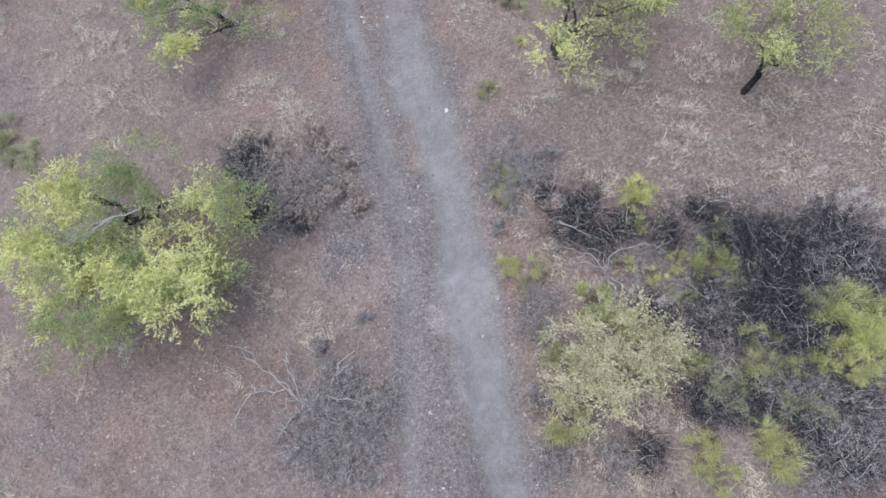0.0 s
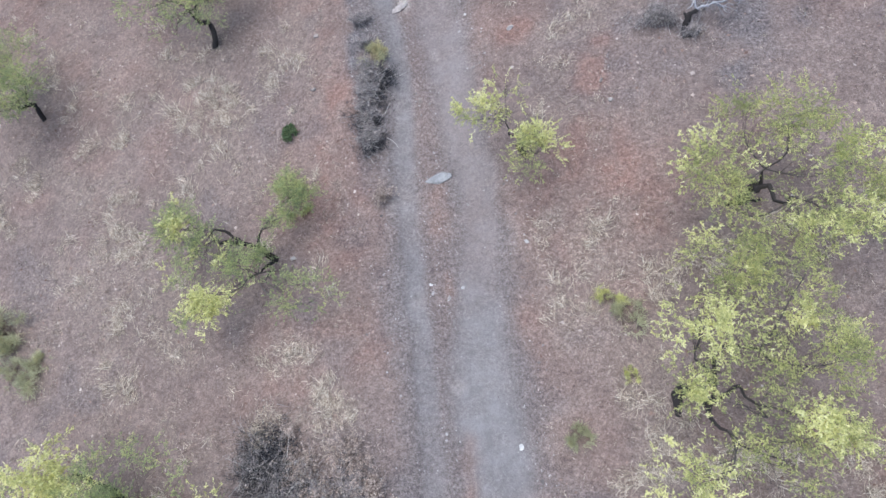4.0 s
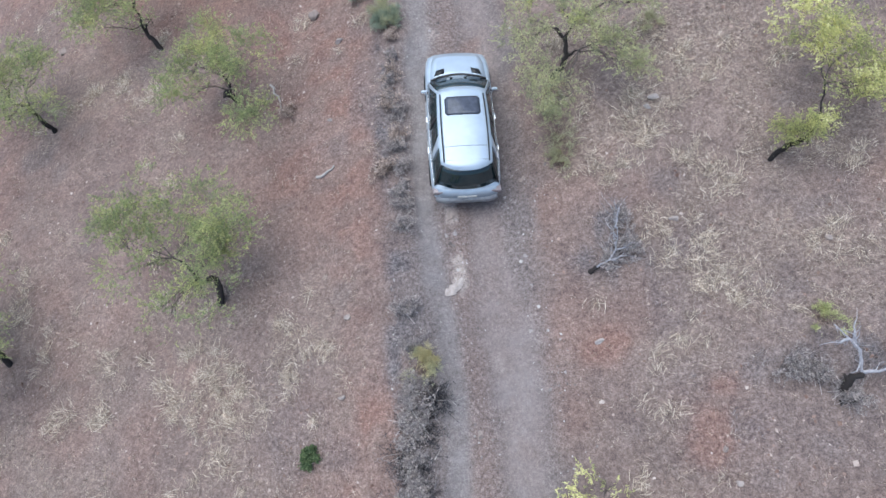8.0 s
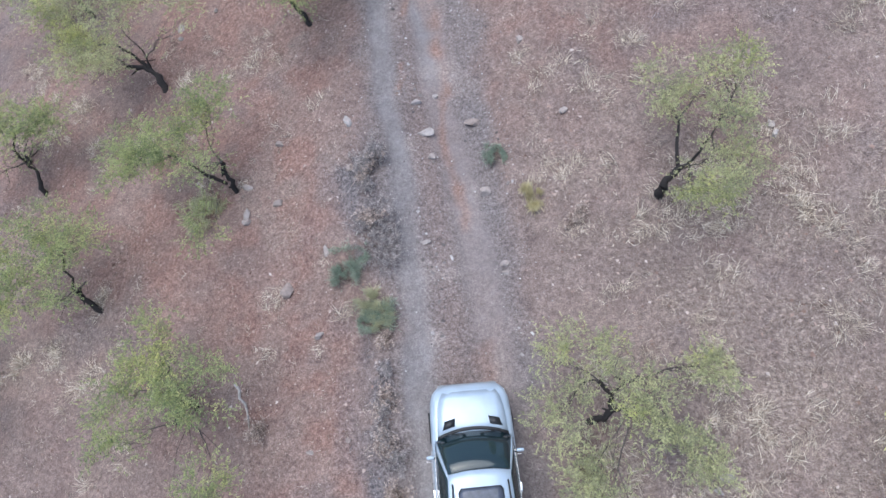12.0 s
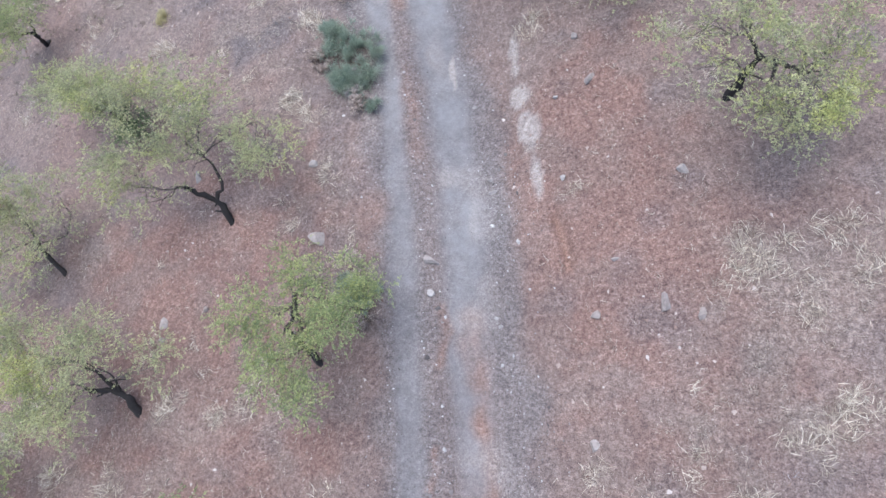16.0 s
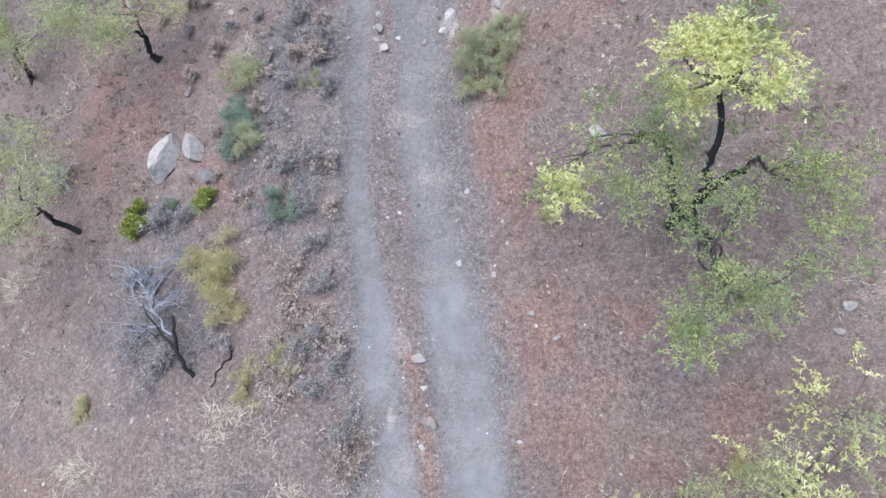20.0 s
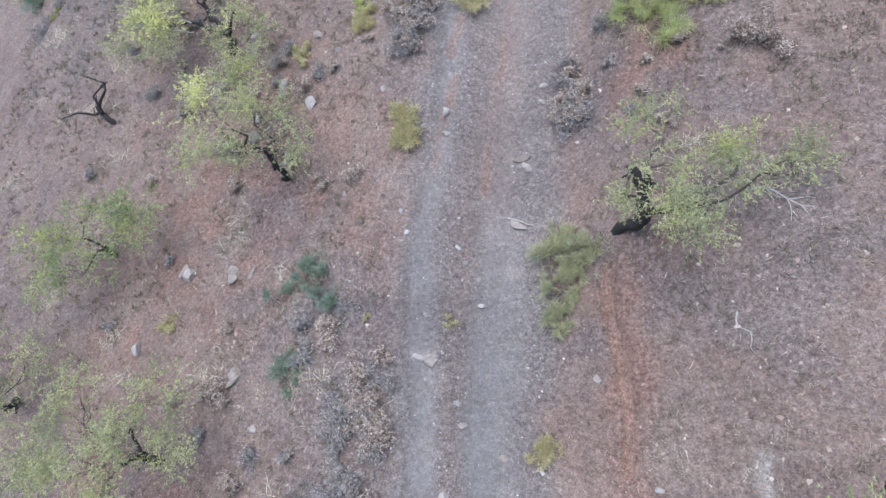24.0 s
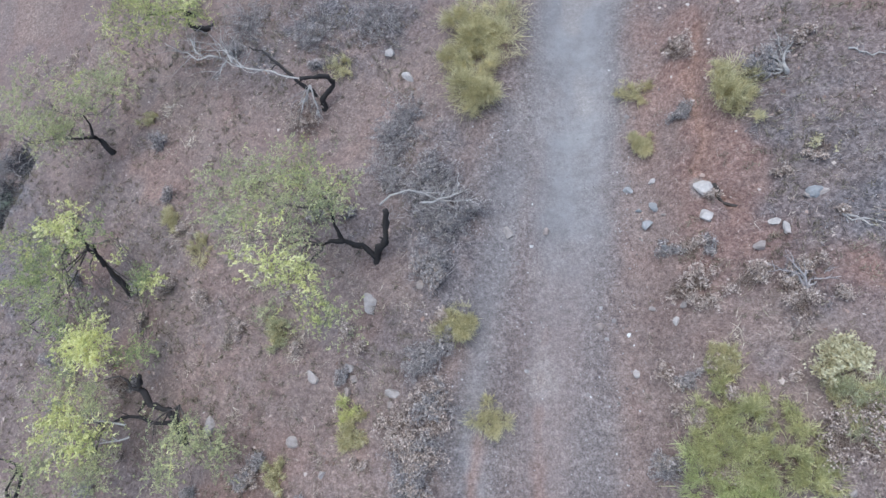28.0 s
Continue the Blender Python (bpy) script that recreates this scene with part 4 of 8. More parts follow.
# ---- stones ----
def rock(x, y, a, b, turn=0.0, tall=0.0, material=None, label="weathered grey rock half sunk in the ground"):
    """A boulder with half-axes a and b."""
    rng = np.random.default_rng(int(abs(x) * 389 + abs(y) * 811))
    bm = bmesh.new()
    bmesh.ops.create_icosphere(bm, subdivisions=2 if a < 0.25 else 3, radius=1.0)
    cuts = [(Vector(rng.normal(size=3)).normalized(), rng.uniform(0.38, 0.72)) for _ in range(9)]
    off = rng.uniform(0, 50)
    h = tall or 0.55 * min(a, b) + 0.03
    for vert in bm.verts:
        p = vert.co.copy()
        for n, d in cuts:
            if p.dot(n) > d:
                p -= n * (p.dot(n) - d)
        p *= 1 + 0.06 * noise.noise(p * 2.3 + Vector((off, 0, 0)))
        vert.co = (p.x * a * 1.25, p.y * b * 1.25, p.z * h * 1.3)
    me = bpy.data.meshes.new("rock")
    bm.to_mesh(me)
    bm.free()
    me.materials.append(material or ROCK)
    ob = new("rock", me)
    ob.location, ob.rotation_euler = (x, y, height(x, y) + 0.2 * h), (rng.normal(0, 0.12), rng.normal(0, 0.12), radians(turn))
    return tagged(ob, label, "rock", "rocks on the hillside")


# ---- the trees, along the track from its start ----
tree(3.56, -4.81, [(-0.55, 1.66, 1.09, 0.77), (0.38, 1.57, 1.3, 0.76), (0.88, 0.93, 1.51, 0.74), (-1.09, 0.81, 1.2, 0.7), (-0.23, 0.58, 1.4, 0.89), (0.67, 0.03, 1.09, 0.78), (-0.99, -0.12, 1.3, 0.68), (-0.18, -0.55, 1.51, 0.63), (1.43, 0.83, 1.2, 0.5), (-1.13, 1.6, 1.4, 0.47), (-1.79, 0.24, 1.09, 0.53)], "pale", 0.05, label="large half-dry shrub with cream leaves and tangled pale twigs")
tree(10.87, 2.84, [(1.58, 1.65, 1.93, 0.85), (0.02, -0.15, 2.3, 0.69), (-0.74, 0.89, 2.67, 0.54), (1.9, 0.34, 2.12, 0.87), (0.87, -1.13, 2.48, 0.59)], "yellow", 0.1)
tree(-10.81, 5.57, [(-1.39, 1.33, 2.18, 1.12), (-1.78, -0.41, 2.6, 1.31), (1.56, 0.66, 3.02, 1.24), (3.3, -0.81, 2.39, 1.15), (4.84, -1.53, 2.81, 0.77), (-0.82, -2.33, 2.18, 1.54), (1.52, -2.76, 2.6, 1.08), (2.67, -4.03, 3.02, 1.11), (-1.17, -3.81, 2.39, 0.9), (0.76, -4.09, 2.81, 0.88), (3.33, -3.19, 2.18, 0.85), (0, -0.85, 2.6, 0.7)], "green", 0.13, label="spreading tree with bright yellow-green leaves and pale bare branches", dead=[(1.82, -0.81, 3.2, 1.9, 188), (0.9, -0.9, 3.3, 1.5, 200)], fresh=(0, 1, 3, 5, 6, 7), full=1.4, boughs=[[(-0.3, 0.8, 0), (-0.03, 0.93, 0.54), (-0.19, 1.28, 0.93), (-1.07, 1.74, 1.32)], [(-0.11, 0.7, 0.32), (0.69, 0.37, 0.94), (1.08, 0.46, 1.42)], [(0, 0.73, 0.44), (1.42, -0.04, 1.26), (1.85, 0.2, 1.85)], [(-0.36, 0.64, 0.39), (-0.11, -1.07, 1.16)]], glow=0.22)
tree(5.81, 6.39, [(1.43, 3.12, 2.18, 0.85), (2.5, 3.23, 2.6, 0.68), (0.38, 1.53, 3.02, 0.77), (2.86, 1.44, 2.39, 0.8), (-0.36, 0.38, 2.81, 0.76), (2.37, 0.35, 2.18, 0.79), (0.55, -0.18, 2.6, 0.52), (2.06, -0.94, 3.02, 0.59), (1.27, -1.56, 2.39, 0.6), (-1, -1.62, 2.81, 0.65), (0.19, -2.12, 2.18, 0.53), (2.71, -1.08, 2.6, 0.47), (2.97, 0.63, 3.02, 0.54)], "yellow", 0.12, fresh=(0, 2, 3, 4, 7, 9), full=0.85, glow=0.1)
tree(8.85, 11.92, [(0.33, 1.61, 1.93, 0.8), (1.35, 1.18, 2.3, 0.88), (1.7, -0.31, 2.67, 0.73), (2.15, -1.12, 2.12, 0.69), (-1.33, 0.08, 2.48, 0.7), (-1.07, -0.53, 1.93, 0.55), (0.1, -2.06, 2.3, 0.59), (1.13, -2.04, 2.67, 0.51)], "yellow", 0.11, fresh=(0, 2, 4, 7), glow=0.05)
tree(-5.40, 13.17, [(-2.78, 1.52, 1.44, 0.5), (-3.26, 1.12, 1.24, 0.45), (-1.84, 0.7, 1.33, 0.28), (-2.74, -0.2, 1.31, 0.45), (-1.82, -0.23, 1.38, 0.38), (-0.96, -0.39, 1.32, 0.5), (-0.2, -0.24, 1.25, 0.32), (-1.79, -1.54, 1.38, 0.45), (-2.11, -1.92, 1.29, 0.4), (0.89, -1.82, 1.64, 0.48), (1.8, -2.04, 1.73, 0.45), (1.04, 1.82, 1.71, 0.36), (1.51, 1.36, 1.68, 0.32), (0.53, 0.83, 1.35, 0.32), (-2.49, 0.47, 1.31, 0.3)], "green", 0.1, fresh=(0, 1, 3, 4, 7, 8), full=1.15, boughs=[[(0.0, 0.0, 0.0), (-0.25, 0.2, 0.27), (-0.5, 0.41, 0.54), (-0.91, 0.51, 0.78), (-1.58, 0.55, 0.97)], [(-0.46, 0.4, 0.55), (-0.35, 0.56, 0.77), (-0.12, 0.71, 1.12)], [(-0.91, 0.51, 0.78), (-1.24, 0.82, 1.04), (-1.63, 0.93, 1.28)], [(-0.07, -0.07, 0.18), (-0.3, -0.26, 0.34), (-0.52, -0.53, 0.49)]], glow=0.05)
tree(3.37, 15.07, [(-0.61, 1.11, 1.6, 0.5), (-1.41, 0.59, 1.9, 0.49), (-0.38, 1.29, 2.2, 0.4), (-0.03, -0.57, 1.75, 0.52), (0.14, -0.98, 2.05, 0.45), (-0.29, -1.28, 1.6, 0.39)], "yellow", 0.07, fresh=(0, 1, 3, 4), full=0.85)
tree(-16.08, 22.17, [(-0.77, 2.26, 1.85, 1.11), (0.66, 0.28, 2.2, 0.8), (0.33, -0.78, 2.55, 0.91), (-1.69, 1.46, 2.02, 1.09), (-0.5, -1.02, 2.38, 0.82)], "green", 0.09)
tree(-7.77, 23.02, [(-2.11, 3.03, 1.93, 1.06), (-0.12, 2.24, 2.3, 1.13), (1.25, 1.31, 2.67, 0.75), (-1.75, 0.84, 2.12, 0.85), (0.4, -0.53, 2.48, 0.92), (0.64, 0.96, 1.93, 0.77), (-0.44, -1.08, 2.3, 0.57), (-2.42, 2.04, 2.67, 0.61)], "green", 0.09)
tree(9.08, 24.35, [(1.22, 2.8, 2.02, 0.72), (1.84, 1.91, 2.4, 0.78), (1.8, 0.45, 2.21, 0.66), (0.6, -0.1, 1.8, 0.36), (2.81, 1.34, 2.02, 0.79), (0.25, 0.3, 0.95, 0.36), (0.5, 0.05, 1.4, 0.34)], "yellow", 0.075, fresh=(0,), boughs=[[(0, 0, 0), (0.21, 0.07, 0.34), (0.4, 0.05, 0.66), (0.64, -0.03, 0.98), (0.65, 0.09, 1.39)], [(0.64, -0.03, 0.98), (1.0, 0.5, 1.3), (1.2, 1.2, 1.6)]])
tree(4.09, 28.68, [(-0.88, 1.42, 1.68, 0.67), (0.15, 1.21, 2, 0.69), (0.75, -0.02, 2.32, 0.61), (-1.25, 0.16, 1.84, 0.61), (1.21, -0.68, 2.16, 0.61), (-0.76, -1.46, 1.68, 0.62), (-0.65, -2.27, 2, 0.53), (2.21, 0.63, 2.32, 0.41), (1.69, -1.4, 1.84, 0.43)], "olive", 0.09, boughs=[[(-0.33, 0.05, 0), (0, 0.02, 0.41), (0.16, 0.19, 0.77), (0.16, 0.53, 1.09), (-0.11, 0.84, 1.33)], [(0.16, 0.19, 0.77), (0.47, 0.1, 1.06)], [(0.15, 0.48, 1.08), (0.39, 0.69, 1.67)]])
tree(-7.37, 30.58, [(-1.13, 0.42, 1.85, 0.88), (0.45, 0.43, 2.2, 0.87), (1.41, 0.05, 2.55, 0.71), (-1.31, -0.8, 2.02, 0.66), (1.45, -2.35, 2.38, 0.63), (-0.43, 1.84, 1.85, 0.81)], "green", 0.09)
tree(-15.96, 31.72, [(-1.03, 2.16, 1.76, 1.25), (0.37, 1.89, 2.1, 0.66), (-0.27, -0.58, 2.44, 0.84), (0.92, -0.26, 1.93, 0.64), (-2.08, 1.07, 2.27, 1.2)], "green", 0.09)
tree(-11.04, 34.16, [(-2.5, 2.19, 1.85, 0.94), (-0.73, 2.08, 2.2, 1.02), (0.63, 1.52, 2.55, 0.79), (-1.77, 0.15, 2.02, 0.79), (0.37, -0.24, 2.38, 0.73), (-1.25, 1.19, 1.85, 0.77)], "green", 0.09, boughs=[[(0.1, 0.05, 0), (-0.19, 0.42, 0.34), (-0.42, 0.6, 0.49), (-0.26, 0.85, 0.83)], [(-0.37, 0.53, 0.4), (-0.49, 0.86, 0.88), (-0.62, 1.66, 1.28), (-0.61, 1.98, 1.49)]])
tree(6.73, 34.22, [(0.49, 2.5, 1.85, 0.59), (1.25, 2.07, 2.2, 0.57), (1.24, 0.74, 2.55, 0.47), (0.17, 1.62, 2.02, 0.48), (1.93, 2.3, 2.38, 0.47), (1.42, -0.3, 1.85, 0.45), (0.47, -0.26, 2.2, 0.44), (0.54, -1.25, 2.55, 0.49), (0.1, -0.88, 2.02, 0.4)], "olive", 0.1)
tree(-5.99, 37.35, [(-2.57, 1.14, 1.85, 0.89), (-0.97, 1.29, 2.2, 0.87), (0.07, 1.85, 2.55, 0.76), (-2.74, 0.26, 2.02, 0.63), (-0.25, -0.2, 2.38, 0.68), (-0.23, -1.91, 1.85, 0.56), (-1.33, 0.17, 2.2, 0.62)], "green", 0.1, boughs=[[(0, 0, 0), (0, 0.37, 0.41), (-0.23, 0.64, 0.59), (-0.19, 0.86, 0.91)], [(-0.21, 0.32, 0.37), (-1.1, 0.81, 0.89), (-1.64, 1.13, 1.22)]])
tree(-14.16, 39.54, [(-1.14, 2.37, 1.85, 1.04), (0.62, 1.46, 2.2, 0.79), (1.52, 1.51, 2.55, 0.78), (-0.35, -0.02, 2.02, 0.82), (-1.53, 0.95, 2.38, 1.03)], "green", 0.09, boughs=[[(0, 0, 0), (0.01, 0.43, 0.42), (-0.1, 0.85, 0.61)], [(-0.1, 0.85, 0.61), (-0.48, 1.22, 0.94), (-0.62, 2.34, 1.45)], [(0.19, 1.86, 1.51), (0.98, 1.85, 1.98)]])
tree(-8.98, 42.45, [(-2.24, 1.3, 2.02, 1.12), (-2.91, 2.28, 2.4, 0.9), (-0.22, 1.5, 2.78, 0.86), (-1.26, -0.29, 2.21, 0.85), (1.94, 1.03, 2.59, 0.53), (-1.88, 0.36, 2.02, 0.73)], "olive", 0.11, boughs=[[(0, 0, 0), (-0.09, 0.45, 0.41), (-0.29, 0.61, 0.57), (-0.7, 0.72, 0.69), (-1.11, 0.7, 0.89)], [(-0.29, 0.61, 0.57), (-0.81, 1.14, 0.89), (-1.29, 1.5, 1.09)], [(-0.36, 0.63, 0.56), (-0.33, 0.98, 0.89)]])
tree(-2.64, 43.06, [(-0.67, 2.27, 1.93, 0.66), (0.64, 1.7, 2.3, 0.67), (-1.32, 0.91, 2.67, 0.68), (-0.11, 0.53, 2.12, 0.66), (-0.78, -0.18, 2.48, 0.63), (1.26, 1.62, 1.93, 0.6), (-0.27, -0.97, 2.3, 0.5), (0.75, 0.72, 2.67, 0.53)], "green", 0.1, boughs=[[(-0.33, 0.2, 0), (-0.65, 0.55, 0.33), (-1.1, 1.09, 0.83), (-0.64, 1.78, 1.56)]])
tree(-6.13, 48.04, [(-4.42, 4.3, 2.1, 0.93), (-2.06, 3.49, 2.5, 1.02), (0.01, 2.04, 2.9, 0.96), (1.23, 1.46, 2.3, 0.8), (-2.34, 1.06, 2.7, 0.84), (-2.24, 0.2, 2.1, 0.71), (2.05, 1.14, 2.5, 0.66), (-0.31, 3.5, 2.9, 0.81), (-0.97, 1.38, 2.3, 0.71)], "olive", 0.1, boughs=[[(0, 0, 0), (-0.22, 0.62, 0.4), (-0.44, 0.76, 0.57), (-1.04, 1.04, 0.8), (-1.26, 1.08, 0.95)], [(-0.38, 0.75, 0.48), (-0.04, 1.13, 0.94), (-0.25, 1.64, 1.23), (-0.52, 1.89, 1.4)]])
tree(10.72, 48.13, [(-1.13, -1.25, 1.85, 0.38), (-1.79, -1.7, 2.2, 0.28)], "yellow", 0.05)
tree(-13.63, 48.69, [(-0.35, 0.57, 2.02, 1.2), (1.5, 0.68, 2.4, 0.86), (-0.49, 0.99, 2.78, 0.96), (-0.94, -1.14, 2.21, 1.05), (1.4, -1.66, 2.59, 0.61)], "olive", 0.1, boughs=[[(0.95, -1.08, 0), (0.77, -1.11, 0.15), (0.37, -0.54, 0.68), (0.15, -0.05, 1.03)]])
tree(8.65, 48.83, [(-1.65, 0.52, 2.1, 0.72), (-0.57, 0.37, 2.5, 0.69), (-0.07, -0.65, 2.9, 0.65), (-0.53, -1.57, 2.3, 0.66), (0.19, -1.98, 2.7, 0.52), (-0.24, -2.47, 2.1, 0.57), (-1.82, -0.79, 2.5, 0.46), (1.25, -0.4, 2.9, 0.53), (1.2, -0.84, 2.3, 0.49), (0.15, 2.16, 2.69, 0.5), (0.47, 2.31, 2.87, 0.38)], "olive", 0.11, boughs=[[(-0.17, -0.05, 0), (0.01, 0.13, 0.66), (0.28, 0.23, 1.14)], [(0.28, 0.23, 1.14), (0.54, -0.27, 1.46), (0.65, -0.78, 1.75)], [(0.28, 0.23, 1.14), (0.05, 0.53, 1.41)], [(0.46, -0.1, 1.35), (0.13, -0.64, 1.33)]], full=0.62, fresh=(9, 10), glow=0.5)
tree(-10.79, 52.78, [(0.44, -0.56, 0.84, 0.53), (0.2, 0.28, 1, 0.41), (0.97, -0.42, 1.16, 0.37)], "dark", 0.05, label="compact dark green bushy tree")
tree(-11.04, 53.1, [(0.11, 0.24, 1.34, 0.7), (-0.25, -0.4, 1.6, 0.61), (-0.02, 0.44, 1.86, 0.55)], "green", 0.06)
tree(-11.16, 53.37, [(-1.99, 0.86, 1.43, 0.76), (-0.33, 0.6, 1.7, 0.78), (0.86, -0.55, 1.97, 0.53), (-1.04, 0.23, 1.56, 0.56)], "olive", 0.06)
tree(4.79, 53.62, [(-2.32, -0.07, 2.02, 0.48), (-1.03, 0.62, 2.4, 0.51), (-1.92, 0.89, 2.78, 0.46), (-0.4, 1.45, 2.21, 0.45), (0.76, 1.48, 2.59, 0.57), (2.49, 2.65, 2.02, 0.67), (2.75, 1.24, 2.4, 0.56), (0.99, -0.48, 2.78, 0.52), (1.87, -0.67, 2.21, 0.59), (2.71, -1.01, 2.59, 0.49), (3.58, -0.16, 2.02, 0.49), (0.87, -2.27, 2.4, 0.42), (0.3, -1.71, 2.78, 0.41), (2.7, -1.63, 2.21, 0.37)], "olive", 0.14, dead=[(2.86, -0.79, 1.9, 0.8, -70)], fresh=(1, 4, 5, 8, 9), full=0.7, boughs=[[(-0.03, 0.36, 0), (-0.21, 0.65, 0.46), (-0.38, 1.02, 0.92), (-0.53, 1.2, 1.28)], [(-0.03, 0.43, 0.1), (0.19, 0.45, 0.57), (0.31, 0.64, 1.02), (0.32, 0.84, 1.43), (0.83, 1.08, 2.09)], [(0.01, 0.26, 0.11), (0.28, 0.01, 0.37), (0.68, -0.05, 0.67), (1.01, -0.02, 0.96)]])
tree(-16.41, 59.38, [(-0.67, -0.6, 1.68, 1.05), (-0.34, -2.28, 2, 0.9), (0.72, -0.55, 2.32, 0.8)], "green", 0.09)
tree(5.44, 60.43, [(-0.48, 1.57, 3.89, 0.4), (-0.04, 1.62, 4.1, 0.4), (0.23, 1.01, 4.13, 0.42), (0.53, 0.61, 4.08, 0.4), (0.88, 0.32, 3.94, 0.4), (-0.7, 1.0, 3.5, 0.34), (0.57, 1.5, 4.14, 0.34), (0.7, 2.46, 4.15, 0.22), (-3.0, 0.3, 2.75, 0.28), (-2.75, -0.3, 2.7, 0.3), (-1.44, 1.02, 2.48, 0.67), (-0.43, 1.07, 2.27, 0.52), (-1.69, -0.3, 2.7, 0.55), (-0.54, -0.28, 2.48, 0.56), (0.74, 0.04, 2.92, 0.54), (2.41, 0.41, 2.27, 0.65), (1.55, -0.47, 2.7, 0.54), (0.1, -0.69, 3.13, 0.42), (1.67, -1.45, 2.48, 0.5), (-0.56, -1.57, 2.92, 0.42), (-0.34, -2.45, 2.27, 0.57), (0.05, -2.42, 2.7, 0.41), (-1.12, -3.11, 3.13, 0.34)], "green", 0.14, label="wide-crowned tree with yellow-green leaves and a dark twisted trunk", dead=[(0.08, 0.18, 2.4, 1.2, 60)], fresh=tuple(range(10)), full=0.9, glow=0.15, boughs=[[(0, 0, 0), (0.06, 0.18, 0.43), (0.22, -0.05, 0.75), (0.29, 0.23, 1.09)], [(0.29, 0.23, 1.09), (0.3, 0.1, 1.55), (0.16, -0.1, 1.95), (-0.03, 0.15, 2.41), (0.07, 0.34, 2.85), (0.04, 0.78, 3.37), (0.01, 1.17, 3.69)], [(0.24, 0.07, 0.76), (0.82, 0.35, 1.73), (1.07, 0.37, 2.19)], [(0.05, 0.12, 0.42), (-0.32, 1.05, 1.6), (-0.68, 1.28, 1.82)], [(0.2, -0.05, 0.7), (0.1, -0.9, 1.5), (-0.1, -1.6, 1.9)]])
tree(-11.37, 62.95, [(-1.96, 2.09, 1.76, 0.95), (-0.91, 2.24, 2.1, 0.93), (-0.15, -0.74, 2.44, 0.8), (-1.45, -0.94, 1.93, 0.73), (0.5, 0.97, 2.27, 0.65)], "olive", 0.09, dead=[(0.01, 0.38, 1.4, 0.9, 130)])
tree(-8.92, 68.84, [(-1.79, 1.11, 1.85, 0.8), (-1.62, -0.39, 2.2, 0.68), (0.03, 0.32, 2.55, 0.67), (0.6, 1.39, 2.02, 0.6), (-0.18, -1.25, 2.38, 0.61), (1.05, 0.19, 1.85, 0.49)], "olive", 0.09, full=1.15)
tree(6.73, 69.27, [(-1.48, -0.97, 2.02, 0.51), (-1.01, -0.92, 2.4, 0.49), (0.19, -1.85, 2.78, 0.52), (0.25, -2.44, 2.21, 0.47), (-0.68, -3.23, 2.59, 0.35), (1.2, -1.74, 2.02, 0.45)], "green", 0.11, full=0.85)
tree(-15.11, 69.58, [(0.54, 1.23, 1.85, 0.87), (-0.28, 1.69, 2.2, 0.91), (1.13, -0.46, 2.55, 0.76), (1.12, 1.72, 2.02, 0.64)], "olive", 0.09, full=0.85)
tree(2.48, 74.49, [(0.5, 1.7, 1.85, 0.57), (-0.28, -0.34, 2.2, 0.35), (0.63, -0.46, 2.55, 0.58), (1.85, 0.33, 2.02, 0.53), (1.94, 0.62, 2.38, 0.44), (3.35, 0.87, 1.85, 0.42), (0.57, 0.5, 2.2, 0.41), (0.9, -0.98, 2.55, 0.35)], "olive", 0.16, label="tree with thick black burnt-looking trunk and sparse olive leaves", dead=[(2.19, -0.01, 1.9, 1.1, -30)], full=0.85, boughs=[[(0, 0, 0), (0.29, -0.08, 0.55), (0.4, 0.01, 0.89), (0.28, 0.29, 1.27), (0.13, 0.57, 1.63), (-0.04, 0.76, 1.72)], [(0.28, 0.29, 1.27), (0.3, 0.66, 1.71)], [(0.4, 0.01, 0.89), (0.76, -0.18, 1.49), (1.15, -0.34, 2.0)]])
tree(-12.55, 74.83, [(-1.32, 0.12, 1.6, 0.78), (-0.1, 0.55, 1.9, 0.82), (1.44, 0.37, 2.2, 0.75), (-0.69, -1.29, 1.75, 0.67), (1.25, -0.49, 2.05, 0.69)], "green", 0.08, full=1.15)
tree(-6.75, 76.66, [(-1.34, 1.94, 1.68, 0.79), (-0.2, 1.21, 2, 0.66), (-1.12, -0.55, 2.32, 0.62), (-0.35, -0.01, 1.84, 0.71), (1.13, -0.46, 2.16, 0.56), (-1.17, 2.79, 1.68, 0.64), (0.73, 0.6, 2, 0.46)], "olive", 0.08, full=0.85)
tree(-6.99, 76.95, [(-2.28, 1.09, 1.68, 0.6), (-1.73, 1.3, 2, 0.55)], "bright", 0.05, full=0.85)
tree(-9.44, 81.83, [(-3.31, 0.77, 1.05, 0.62), (-2.36, 0.1, 1.36, 0.6), (-3.35, -0.4, 0.95, 0.66), (-2.06, -0.67, 1.05, 0.6), (0.76, -0.05, 1.9, 0.4), (0.07, -0.77, 1.48, 0.4), (-3.32, 1.85, 1.07, 0.45), (1.43, -0.44, 1.57, 0.4), (-2.2, 1.0, 1.3, 0.35)], "olive", 0.1, dead=[(-1.3, 0.5, 1.0, 1.3, 175), (-1.2, 0.2, 0.9, 1.1, 195)], fresh=(0, 1, 4), full=0.62, boughs=[[(0, 0, 0), (-0.33, 0.57, 0.33), (-0.45, 0.9, 0.5), (-0.96, 1.03, 0.58), (-1.2, 1.47, 0.86), (-0.96, 1.7, 1.25)], [(-0.33, 0.57, 0.33), (-0.77, 0.56, 0.52), (-1.36, 0.74, 0.74), (-1.9, 0.55, 0.95)], [(-0.33, 0.57, 0.33), (0.15, 0.91, 1.12)], [(-1.15, 1.4, 0.86), (-1.6, 1.75, 1.1)]])
